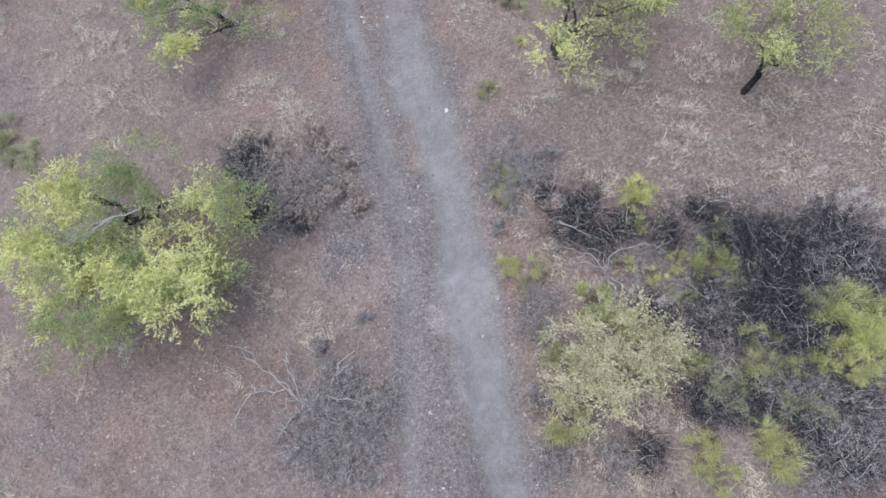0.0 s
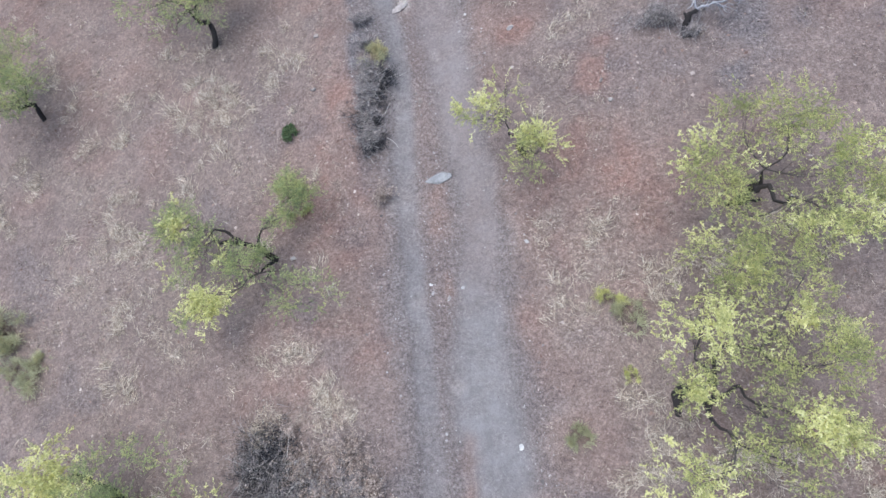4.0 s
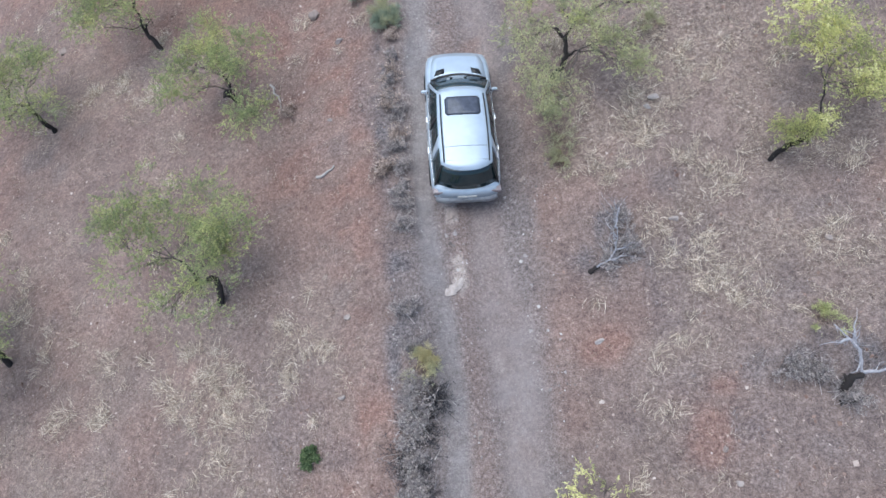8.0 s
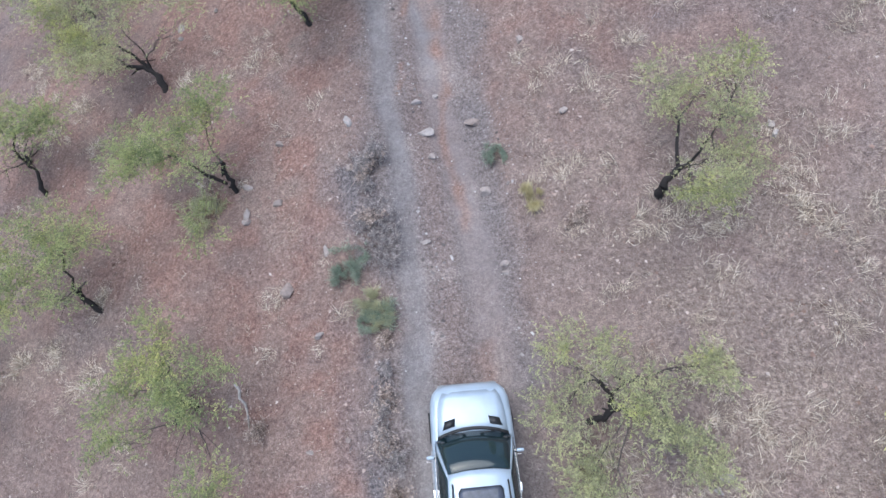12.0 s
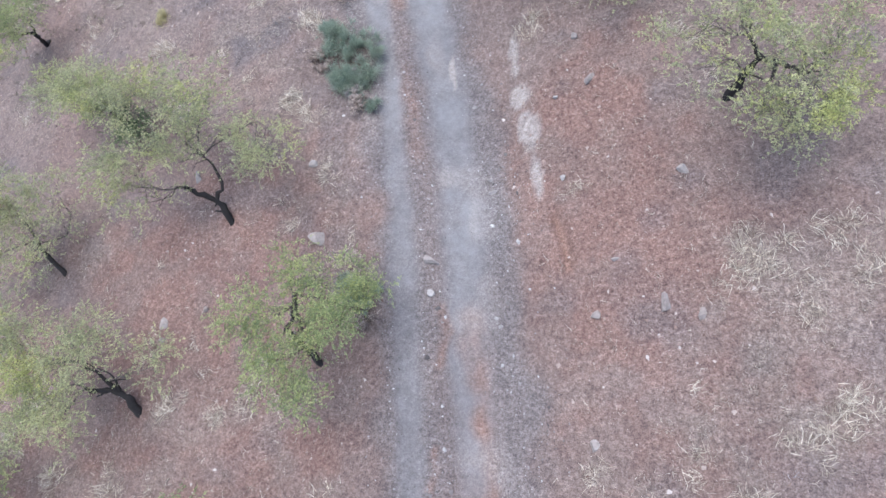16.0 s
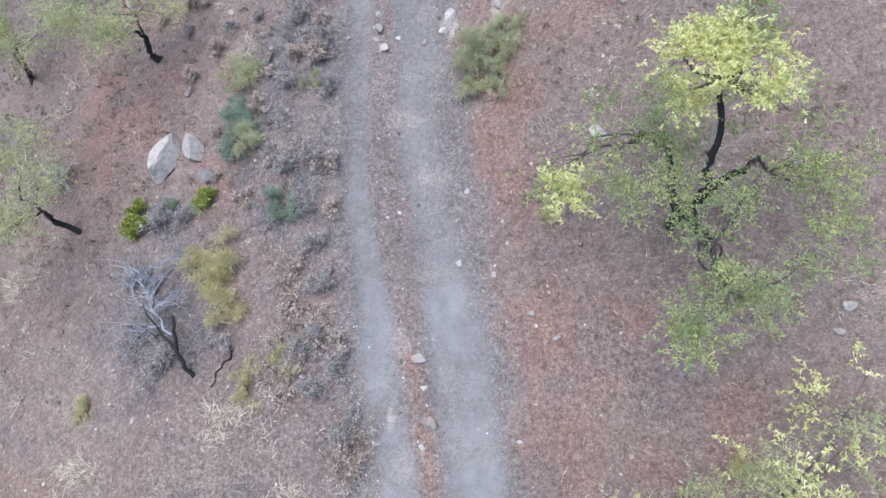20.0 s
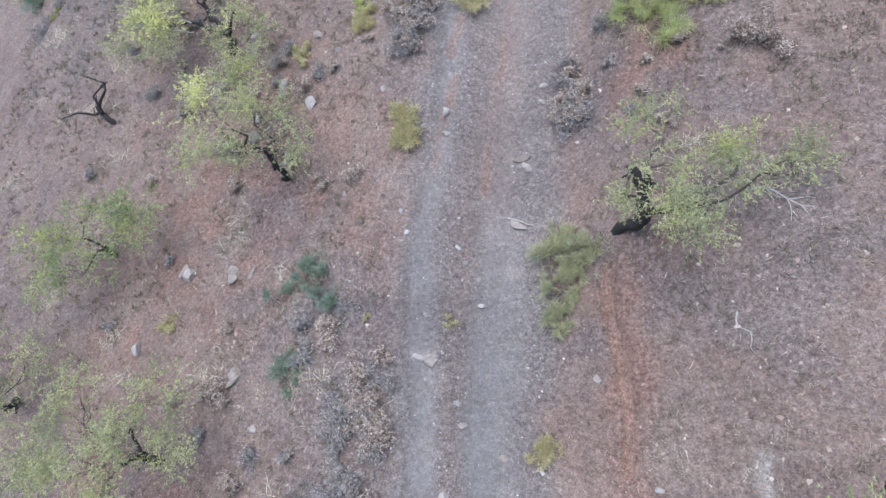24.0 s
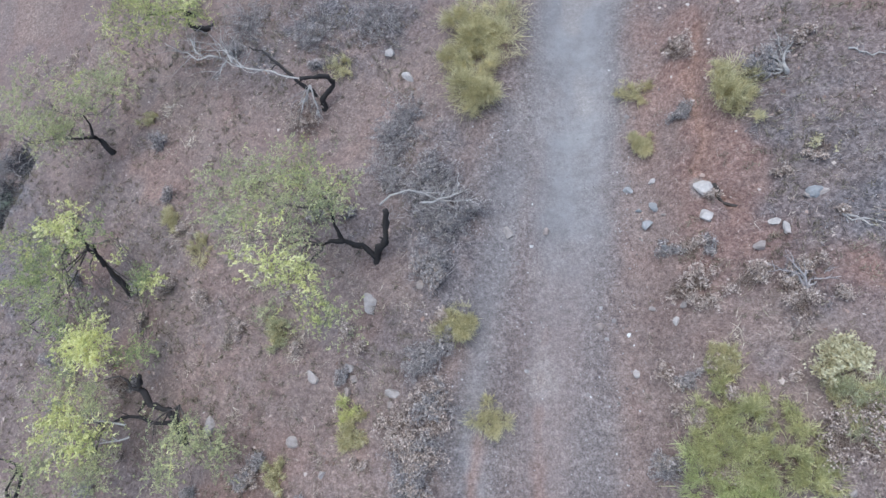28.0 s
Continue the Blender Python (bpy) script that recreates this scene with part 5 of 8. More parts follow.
tree(-4.14, 86.11, [(-3.02, 1.55, 2.02, 0.82), (-1.76, 1.52, 2.4, 0.69), (-1.94, -0.71, 2.78, 0.65), (-1.64, -0.96, 2.21, 0.65), (-0.52, -2.13, 2.59, 0.48), (-1.32, 0.88, 2.02, 0.65), (-3.01, 0.4, 2.4, 0.45), (-0.53, 1.08, 2.78, 0.59)], "olive", 0.12, label="tree with dark forked trunk, olive leaves and a bleached branch", dead=[(0.41, 1.04, 1.45, 2.0, -6), (1.5, 0.82, 1.85, 1.0, 20)], fresh=(2, 3), full=0.6, boughs=[[(0, 0, 0), (0.17, 0.23, 0.41), (0.41, 0.32, 0.75), (0.5, 0.71, 1.1), (0.53, 0.91, 1.42)], [(0.07, 0.12, 0.23), (-0.24, 0.41, 0.45), (-0.72, 0.49, 0.64), (-0.88, 0.81, 0.93), (-0.92, 1.19, 1.26)], [(-0.72, 0.49, 0.64), (-1.21, 0.36, 0.74)]])
tree(-11.93, 86.24, [(-2.82, 0.97, 1.47, 0.75), (-1.91, 0.09, 1.64, 0.72), (-1.0, -0.88, 1.84, 0.66), (0.21, -1.75, 2.2, 0.45), (0.29, -2.15, 1.96, 0.45), (-1.13, 1.56, 1.97, 0.55), (-0.1, 1.15, 2.2, 0.35), (-1.3, 0.6, 1.9, 0.5), (0.5, -0.5, 1.0, 0.22), (1.1, 0.1, 1.3, 0.24), (1.3, -2.2, 1.5, 0.4)], "green", 0.09, fresh=(3, 4, 5, 8, 9), full=0.7, boughs=[[(0, 0, 0), (-0.35, 0.46, 0.42), (-0.72, 0.97, 0.84), (-1.0, 1.38, 1.09)], [(-0.62, 0.79, 0.76), (-0.73, 1.23, 1.65), (-0.85, 1.85, 2.16)]])
tree(-13.79, 91.65, [(-1.99, 1.47, 1.85, 0.97), (0.36, 0.75, 2.2, 0.81), (1.32, 0.81, 2.55, 0.67), (-0.66, -0.31, 2.02, 0.8), (-1.64, -0.45, 2.38, 0.7), (-0.3, -0.01, 1.85, 0.63)], "olive", 0.08, full=0.6)
tree(-10.08, 96, [(-2.07, -1.56, 1.85, 0.89), (-0.39, -1.65, 2.2, 0.8), (0.69, -1.68, 2.55, 0.61), (-1.8, -0.37, 2.02, 0.81)], "yellow", 0.08, full=0.6)

# bare and dead trees: place, bearing, reach, height
dead_tree(-6.31, 58.09, "dead shrubby tree with black stump and blue-grey twigs", [[(0, 0, 0), (-0.21, 0.2, 0.22), (-0.29, 0.46, 0.47), (-0.29, 0.88, 0.79), (-0.26, 1.38, 1.12)], [(-0.23, 0.3, 0.33), (-0.83, 1.06, 0.51), (-1.46, 1.9, 0.56)]],
          [[(-0.61, 1.09, 0.45), (-1.21, 1.71, 0.43), (-1.5, 2.25, 0.37), (-1.15, 2.72, 0.5)], [(-1.21, 1.71, 0.43), (-1.98, 2.24, 0.2), (-2.22, 3.06, 0.16)], [(-1.5, 2.25, 0.37), (-1.89, 2.73, 0.28), (-1.41, 3.07, 0.44)], [(-1.02, 1.36, 0.37), (-1.9, 1.33, 0.14)], [(-1.23, 1.81, 0.43), (-0.66, 2.04, 0.59)], [(-1.78, 2.7, 0.31), (-2.47, 3.32, 0.17)], [(-1.39, 2.97, 0.44), (-0.79, 3.18, 0.63)]], 0.075, WEATHERED, twigs=26)
bare_tree(-14.41, 80.04, 143, 2.91, 0.9, BARK, "leafless dead tree with black crooked limbs", forks=2, stem=0.3, limbs=3)
dead_tree(-5.62, 91.06, "dead tree, black crooked trunk and white bleached branches", [[(0, 0, 0), (-0.06, 0.29, 0.31), (0.34, 0.57, 0.56), (0.25, 0.65, 0.85), (-0.12, 0.54, 1.01), (-0.52, 0.51, 1.06)], [(-0.21, 0.35, 0.39), (-0.53, 0.5, 0.76), (-0.97, 0.86, 1.01), (-1.52, 1.35, 1.23), (-2.03, 1.62, 1.29)]],
          [[(-0.5, 0.5, 1.06), (-1.38, 0.87, 1.04), (-2.33, 1.25, 0.88), (-3.25, 1.86, 0.73)], [(-2.33, 1.25, 0.88), (-3.02, 2.11, 0.91)], [(-3.25, 1.86, 0.73), (-4.26, 2.24, 0.42), (-5.06, 2.86, 0.2)], [(-2.91, 1.57, 0.82), (-3.41, 1.35, 0.46)], [(-2.7, 1.46, 0.88), (-3.25, 2.31, 0.84)], [(-3.92, 2.16, 0.52), (-4.39, 2.89, 0.51)], [(-0.23, 0.3, 0.99), (-0.1, -0.18, 0.68), (-0.07, -0.42, 0.47)], [(-0.23, 0.3, 0.99), (-0.54, -0.09, 0.63)]], 0.10)
dead_tree(9.08, 17.97, "dead tree with black stump and blue-grey bleached branches", [[(0.0, 0.0, 0.0), (0.03, 0.16, 0.26), (0.14, 0.33, 0.49), (0.35, 0.34, 0.61)], [(0.07, 0.23, 0.37), (-0.05, 0.39, 0.52)], [(-0.12, -0.2, 0.02), (0.19, -0.22, 0.11), (0.46, -0.13, 0.19)]],
          [[(0.34, 0.36, 0.57), (0.3, 0.63, 0.78), (0.19, 0.94, 0.99), (0.04, 1.12, 1.09), (-0.23, 1.48, 1.18)], [(0.39, 0.39, 0.57), (0.8, 0.39, 0.72), (1.32, 0.39, 0.78), (1.87, 0.28, 0.72)], [(1.03, 0.5, 0.76), (1.15, 0.85, 0.91), (1.37, 1.22, 1.07), (1.42, 1.63, 1.21)], [(0.8, 0.39, 0.72), (1.2, 0.24, 0.65)], [(0.19, 0.94, 0.99), (0.16, 1.32, 1.22)], [(0.04, 1.12, 1.09), (-0.18, 1.05, 1.05)], [(1.32, 0.39, 0.78), (1.65, 0.58, 0.83)]], 0.13, WEATHERED, twigs=8)
dead_tree(3.79, 22.02, "fallen bleached limb with a dark butt in dry brush", [[(0.0, 0.0, 0.0), (0.13, 0.07, 0.19), (0.29, 0.12, 0.33)]],
          [[(0.21, 0.09, 0.26), (0.54, 0.19, 0.5), (0.76, 0.41, 0.67), (0.86, 0.82, 0.79), (0.85, 1.31, 0.82)], [(0.54, 0.19, 0.5), (0.95, 0.23, 0.59)], [(0.76, 0.41, 0.67), (1.06, 0.45, 0.69)], [(0.83, 1.02, 0.8), (1.06, 1.58, 0.89)], [(0.84, 0.73, 0.77), (0.7, 1.13, 0.68)]], 0.08, WEATHERED, twigs=12)
bare_tree(4.27, 21.96, 53, 0.88, 0.6, GREYTWIG, "dead grey shrub of tangled twigs")
dead_tree(-5.83, -2.31, "dead shrub of tangled white bleached twigs", [],
          [[(0.0, 0.0, 0.0), (-0.27, 0.54, 0.27), (-0.74, 1.33, 0.39), (-1.59, 2.16, 0.27)], [(-0.04, 0.13, 0.1), (-0.09, 0.93, 0.42), (-0.11, 1.85, 0.57)], [(0.13, 0.02, 0.12), (0.91, 0.04, 0.57), (1.93, -0.52, 0.81)], [(-0.18, -0.06, 0.07), (-0.67, -0.4, 0.17), (-1.04, -0.76, 0.08)], [(0.37, 0.07, 0.27), (1.24, 0.56, 0.66), (1.97, 0.75, 0.85)], [(-0.27, 0.54, 0.27), (-1.05, 0.88, 0.26), (-1.87, 0.98, 0.04)], [(0.91, 0.04, 0.57), (1.11, -0.63, 0.51)]], 0.10, twigs=16)
bare_tree(6.99, -5.76, 159, 1.10, 0.5, DEADWOOD, "dead shrub with white bleached branches")
bare_tree(10.97, -3.07, -20, 0.66, 0.5, DEADWOOD, "dead shrub with white bleached branches")
dead_tree(4.5, -1.37, "dead shrub of long arching bleached branches", [],
          [[(-0.09, -0.02, 0.21), (0.42, 0.45, 0.48), (1.25, 0.45, 0.57), (1.97, 0.09, 0.46)], [(-0.03, 0.05, 0.2), (-0.31, 0.57, 0.54), (-0.81, 0.89, 0.66), (-1.22, 1.15, 0.64)], [(-0.03, 0.05, 0.2), (-0.48, 0.36, 0.53), (-0.91, 0.57, 0.54)], [(-0.01, -0.12, 0.2), (-0.12, -0.81, 0.5), (0.36, -1.07, 0.47), (0.75, -0.41, 0.51)], [(0.04, -0.22, 0.19), (0.57, -1.16, 0.46), (1.11, -2.16, 0.43)], [(-0.87, 2.01, 0.43), (-0.41, 1.45, 0.6), (0.16, 1.06, 0.44)]], 0.055, twigs=12)
bare_tree(-8.11, 60.2, 71, 1.11, 0.5, WEATHERED, "heap of dead grey branches")
bare_tree(5.38, 84.01, 89, 0.32, 0.5, GREYTWIG, "dead grey shrub of tangled twigs")
bare_tree(6.05, 89.17, 121, 0.48, 0.5, DEADWOOD, "dead shrub with white bleached branches")
bare_tree(-12.04, 64.53, 122, 1.41, 0.7, DEADWOOD, "bleached fallen branch of a dead tree")
bare_tree(-8.5, 60.52, 49, 1.03, 0.4, DEADWOOD, "heap of bleached dead branches")
bare_tree(-15.11, 41.09, 112, 1.02, 0.8)

# shrubs: place, radius
shrub(2.55, -0.68, 0.6, "wisp")
shrub(2.06, -0.93, 0.5, "wisp")
shrub(7.82, -3.12, 0.5, "olive")
shrub(3.77, -1.96, 0.55, "green")
shrub(2.38, 2.81, 0.5, "olive")
shrub(7.44, -2.14, 0.5, "spring")
shrub(8.80, -2.59, 0.5, "wisp")
shrub(6.79, -0.54, 0.35, "wisp")
shrub(6.47, 0.75, 0.72, "yellow")
shrub(5.96, -0.08, 0.45, "yellow")
shrub(5.89, -1.71, 0.5, "yellow")
shrub(5.11, -1.25, 0.42, "lemon")
shrub(6.84, -1.59, 0.48, "lemon")
shrub(7.86, -1.93, 0.85, "green")
shrub(8.57, -1.01, 0.42, "spring")
shrub(3.72, -2.12, 0.65, "green")
shrub(3.52, -2.62, 0.4, "spring")
shrub(6.39, -2.78, 0.55, "olive")
shrub(1.79, -0.16, 0.5, "lemon")
shrub(2.62, -0.53, 0.42, "lemon")
shrub(2.30, 2.22, 0.55, "olive")
shrub(8.04, -3.03, 0.42, "olive")
shrub(4.48, -2.89, 0.4, "yellow")
shrub(7.34, -8.82, 0.75, "grey")
shrub(8.11, -8.22, 0.91, "grey")
shrub(8.44, -8.17, 0.91, "thorn")
shrub(9.2, -7.92, 0.76, "grey")
shrub(3.88, -7.74, 0.26, "brown")
shrub(5.12, -7.66, 0.6, "lemon")
shrub(3.35, -7.53, 0.32, "brown")
shrub(6.92, -7.51, 0.85, "lemon")
shrub(8.93, -7.27, 0.92, "grey")
shrub(9.36, -7.05, 0.77, "thorn")
shrub(4.95, -6.99, 0.58, "lemon")
shrub(7.86, -6.93, 0.93, "thorn")
shrub(2.15, -6.9, 0.37, "brown")
shrub(7.93, -6.79, 0.72, "olive")
shrub(3.04, -6.64, 0.32, "grey")
shrub(3.65, -6.62, 0.64, "thorn")
shrub(9.83, -6.47, 0.39, "lemon")
shrub(2.57, -6.45, 0.64, "grey")
shrub(1.98, -6.35, 0.33, "brown")
shrub(2.34, -6.34, 0.31, "brown")
shrub(9.76, -6.17, 0.61, "lemon")
shrub(2.36, -6.1, 0.22, "grey")
shrub(1.23, -6.05, 0.72, "grey")
shrub(6.2, -6.02, 0.82, "olive")
shrub(6.88, -5.98, 0.96, "thorn")
shrub(7.76, -5.89, 0.8, "grey")
shrub(5.63, -5.85, 0.8, "thorn")
shrub(10.66, -5.84, 0.73, "lemon")
shrub(9.27, -5.76, 0.66, "yellow")
shrub(8.6, -5.68, 0.59, "lemon")
shrub(4.56, -5.65, 0.24, "brown")
shrub(7.36, -5.53, 0.63, "lemon")
shrub(8.46, -5.16, 0.97, "thorn")
shrub(1.74, -5.13, 0.76, "lemon")
shrub(10.39, -5.06, 1.11, "yellow")
shrub(7.58, -4.95, 0.79, "spring")
shrub(-4.38, -4.95, 0.36, "grey")
shrub(1.86, -4.9, 0.35, "brown")
shrub(5.86, -4.83, 0.49, "olive")
shrub(5.79, -4.8, 0.49, "lemon")
shrub(9.18, -4.76, 1.14, "thorn")
shrub(-4.98, -4.75, 0.24, "grey")
shrub(1.1, -4.52, 0.35, "brown")
shrub(9.56, -4.38, 0.68, "olive")
shrub(1.33, -4.37, 0.58, "grey")
shrub(-5.12, -4.34, 0.28, "grey")
shrub(8.78, -4.3, 1.32, "thorn")
shrub(10.12, -4.29, 0.82, "thorn")
shrub(-5.1, -4.14, 0.86, "grey")
shrub(7.38, -4.07, 1, "thorn")
shrub(5.67, -3.98, 0.84, "thorn")
shrub(6.96, -3.87, 0.84, "grey")
shrub(11.2, -3.82, 0.99, "thorn")
shrub(-3.87, -3.81, 0.69, "grey")
shrub(10.22, -3.53, 1.34, "thorn")
shrub(-4.85, -3.42, 0.39, "grey")
shrub(4.16, -3.4, 0.59, "lemon")
shrub(-4.75, -3.36, 0.25, "grey")
shrub(8.66, -3.34, 0.85, "thorn")
shrub(-5.67, -3.31, 1.06, "grey")
shrub(11.06, -3.2, 1.01, "grey")
shrub(7.18, -3.17, 0.86, "thorn")
shrub(2.15, -3.08, 0.67, "olive")
shrub(-3.27, -2.94, 0.63, "grey")
shrub(5.3, -2.88, 0.69, "thorn")
shrub(-4.32, -2.58, 1.33, "grey")
shrub(11.25, -2.55, 1.19, "thorn")
shrub(-3.37, -2.43, 0.33, "brown")
shrub(9.53, -2.42, 1.39, "thorn")
shrub(1.96, -2.12, 0.7, "grey")
shrub(2.37, -1.49, 0.64, "grey")
shrub(-4.97, -1.49, 0.43, "brown")
shrub(8.88, -1.38, 1.08, "thorn")
shrub(-4.81, -1.23, 0.27, "grey")
shrub(-4.88, -0.64, 0.45, "grey")
shrub(6.98, -0.58, 0.73, "thorn")
shrub(4.71, -0.32, 0.65, "thorn")
shrub(-3.28, -0.28, 0.31, "grey")
shrub(8.3, -0.2, 0.66, "thorn")
shrub(5.62, -0, 0.73, "thorn")
shrub(4.04, 0.44, 0.82, "thorn")
shrub(3.71, 0.5, 0.29, "brown")
shrub(4.68, 1.1, 0.67, "thorn")
shrub(1.83, 1.26, 0.34, "grey")
shrub(3.65, 1.3, 0.44, "brown")
shrub(4, 1.35, 0.34, "grey")
shrub(3.72, 1.68, 0.56, "thorn")
shrub(2.45, 1.8, 0.42, "grey")
shrub(2.56, 2.36, 0.3, "brown")
shrub(3.24, 2.65, 0.38, "grey")
shrub(3.53, 2.8, 0.67, "grey")
shrub(3.25, 2.81, 0.77, "grey")
shrub(2.79, 2.96, 0.48, "green")
shrub(4.35, 3.1, 0.45, "grey")
shrub(2.64, 3.41, 0.63, "grey")
shrub(-2.33, 3.44, 0.54, "brown")
shrub(-4, 4.18, 0.68, "brown")
shrub(-4.43, 4.2, 0.92, "thorn")
shrub(-2.84, 4.34, 0.55, "brown")
shrub(-2.89, 4.56, 0.67, "brown")
shrub(-4.17, 4.89, 0.93, "brown")
shrub(-3.59, 5, 0.93, "grey")
shrub(-3, 5.01, 0.9, "grey")
shrub(-6.25, 5.08, 0.79, "thorn")
shrub(-2.53, 5.14, 0.48, "brown")
shrub(-4.5, 5.43, 1.23, "grey")
shrub(-5.41, 5.49, 0.82, "grey")
shrub(-4.36, 5.55, 0.61, "brown")
shrub(-5.06, 5.65, 0.96, "thorn")
shrub(-2.79, 5.83, 0.61, "brown")
shrub(3.09, 6.26, 0.46, "olive")
shrub(3.13, 6.4, 0.47, "olive")
shrub(-6.16, 6.6, 0.9, "thorn")
shrub(-4.69, 6.64, 0.71, "brown")
shrub(-6.08, 6.72, 0.93, "grey")
shrub(-3.25, 6.76, 0.7, "brown")
shrub(-5.77, 7.04, 1.06, "thorn")
shrub(4.86, 7.61, 0.27, "yellow")
shrub(-5.25, 7.61, 0.36, "brown")
shrub(5.06, 9.31, 0.68, "olive")
shrub(4.76, 9.83, 0.48, "yellow")
shrub(-15.1, 11.2, 0.82, "olive")
shrub(-15.88, 11.32, 0.64, "olive")
shrub(-16.54, 12.74, 1.11, "olive")
shrub(-1.59, 14.55, 0.48, "brown")
shrub(-4.58, 14.79, 0.53, "green")
shrub(-4.86, 15.57, 0.71, "green")
shrub(-1.65, 16.48, 0.53, "thorn")
shrub(-1.83, 16.54, 0.43, "grey")
shrub(-1.61, 16.98, 0.47, "grey")
shrub(-1.85, 16.98, 0.39, "grey")
shrub(-1.74, 17.47, 0.62, "thorn")
shrub(-1.72, 17.52, 0.43, "grey")
shrub(-1.75, 17.67, 0.55, "grey")
shrub(-4.69, 17.9, 0.29, "dark")
shrub(9.08, 17.95, 0.5, "grey")
shrub(-4.72, 18.04, 0.28, "dark")
shrub(-1.6, 18.09, 0.4, "grey")
shrub(-1.5, 18.43, 0.55, "thorn")
shrub(-1.59, 18.45, 0.6, "grey")
shrub(8.62, 18.55, 0.56, "grey")
shrub(-1.62, 18.68, 0.44, "grey")
shrub(8.16, 18.76, 0.51, "grey")
shrub(-0.97, 19.08, 0.51, "thorn")
shrub(-1.65, 19.29, 0.41, "grey")
shrub(-1.62, 19.31, 0.57, "grey")
shrub(9.18, 19.86, 0.49, "green")
shrub(-1.19, 19.9, 0.54, "olive")
shrub(-1.18, 20.07, 0.44, "broom")
shrub(-1.12, 20.16, 0.4, "broom")
shrub(-1.47, 20.54, 0.35, "grey")
shrub(-1.47, 21.59, 0.5, "grey")
shrub(4.44, 22.36, 0.42, "grey")
shrub(4.97, 22.73, 0.52, "grey")
shrub(4.81, 23.47, 0.49, "grey")
shrub(-1.5, 24.37, 0.42, "grey")
shrub(-1.4, 25.03, 0.43, "grey")
shrub(-1.43, 25.57, 0.45, "grey")
shrub(3.57, 25.69, 0.6, "wisp")
shrub(3.57, 25.82, 0.43, "olive")
shrub(-1.42, 26.42, 0.46, "grey")
shrub(-1.87, 26.49, 0.4, "brown")
shrub(-1.94, 26.54, 0.44, "brown")
shrub(3.64, 26.64, 0.71, "wisp")
shrub(-1.42, 27.16, 0.43, "grey")
shrub(-1.5, 27.52, 0.41, "brown")
shrub(3.65, 27.65, 0.59, "olive")
shrub(3.66, 27.88, 0.73, "wisp")
shrub(-1.37, 28.39, 0.41, "grey")
shrub(-1.6, 28.83, 0.5, "brown")
shrub(-1.55, 29.04, 0.45, "grey")
shrub(6.88, 29.6, 0.44, "olive")
shrub(-1.57, 29.73, 0.36, "grey")
shrub(-5.32, 29.73, 0.41, "brown")
shrub(-1.52, 29.98, 0.47, "brown")
shrub(-1.39, 30.72, 0.33, "grey")
shrub(-1.31, 31.56, 0.37, "brown")
shrub(-1.84, 32.35, 0.55, "blue")
shrub(-1.48, 32.43, 0.67, "blue")
shrub(-1.54, 32.59, 0.7, "olive")
shrub(-2.28, 33.58, 0.48, "blue")
shrub(-2.44, 33.97, 0.61, "blue")
shrub(4.43, 33.98, 0.24, "brown")
shrub(-1.13, 34.23, 0.63, "grey")
shrub(-1.94, 34.26, 0.49, "blue")
shrub(4.6, 34.26, 0.3, "brown")
shrub(3.37, 34.98, 0.48, "broom")
shrub(-1.41, 35.12, 0.46, "brown")
shrub(-1.22, 35.13, 0.64, "grey")
shrub(-1.43, 36.52, 0.46, "grey")
shrub(2.53, 36.72, 0.46, "blue")
shrub(2.66, 36.82, 0.35, "blue")
shrub(-1.64, 36.86, 0.44, "brown")
shrub(-7.21, 36.98, 0.82, "olive")
shrub(-1.44, 37.02, 0.52, "grey")
shrub(-1.23, 37.28, 0.37, "brown")
shrub(-1.22, 37.38, 0.59, "grey")
shrub(-1.63, 44.31, 0.47, "brown")
shrub(-1.62, 44.88, 0.63, "blue")
shrub(-2.09, 45.35, 0.56, "blue")
shrub(-1.77, 45.82, 0.49, "brown")
shrub(-1.37, 51.19, 0.46, "blue")
shrub(-1.63, 51.19, 0.46, "brown")
shrub(-1.82, 51.75, 0.63, "blue")
shrub(-1.79, 51.95, 0.5, "grey")
shrub(-2, 52.41, 0.77, "blue")
shrub(-1.75, 52.15, 0.55, "blue")
shrub(-1.9, 53.1, 0.6, "blue")
shrub(-1.61, 52.76, 0.81, "blue")
shrub(-2.95, 52.97, 0.31, "brown")
shrub(-3.13, 53.37, 0.42, "brown")
shrub(-2.37, 53.45, 0.82, "blue")
shrub(-3.07, 53.49, 0.42, "brown")
shrub(-1.4, 53.56, 0.65, "blue")
shrub(-2.36, 54.04, 0.66, "blue")
shrub(5.81, 55.44, 0.37, "broom")
shrub(-2.14, 55.77, 0.45, "brown")
shrub(-2.22, 56.5, 0.44, "grey")
shrub(-3.81, 57.51, 0.35, "brown")
shrub(-4.81, 57.54, 0.42, "broom")
shrub(-2.93, 57.55, 0.45, "grey")
shrub(-9.95, 57.59, 0.46, "broom")
shrub(-2.38, 58.05, 0.4, "grey")
shrub(-4.81, 58.12, 0.4, "broom")
shrub(-3.54, 58.16, 0.36, "brown")
shrub(-3.7, 58.22, 0.49, "broom")
shrub(-2.39, 58.61, 0.35, "brown")
shrub(-7.34, 58.64, 0.61, "grey")
shrub(-3.26, 58.65, 0.47, "grey")
shrub(-5.61, 58.89, 0.31, "grey")
shrub(-2.99, 59.22, 0.33, "brown")
shrub(-3.39, 59.39, 0.25, "brown")
shrub(-8.16, 59.44, 0.75, "grey")
shrub(-3.7, 59.77, 0.37, "brown")
shrub(-5.48, 59.8, 0.62, "broom")
shrub(-2.87, 60.06, 0.43, "grey")
shrub(-2.83, 60.38, 0.22, "grey")
shrub(-3.54, 60.65, 0.25, "brown")
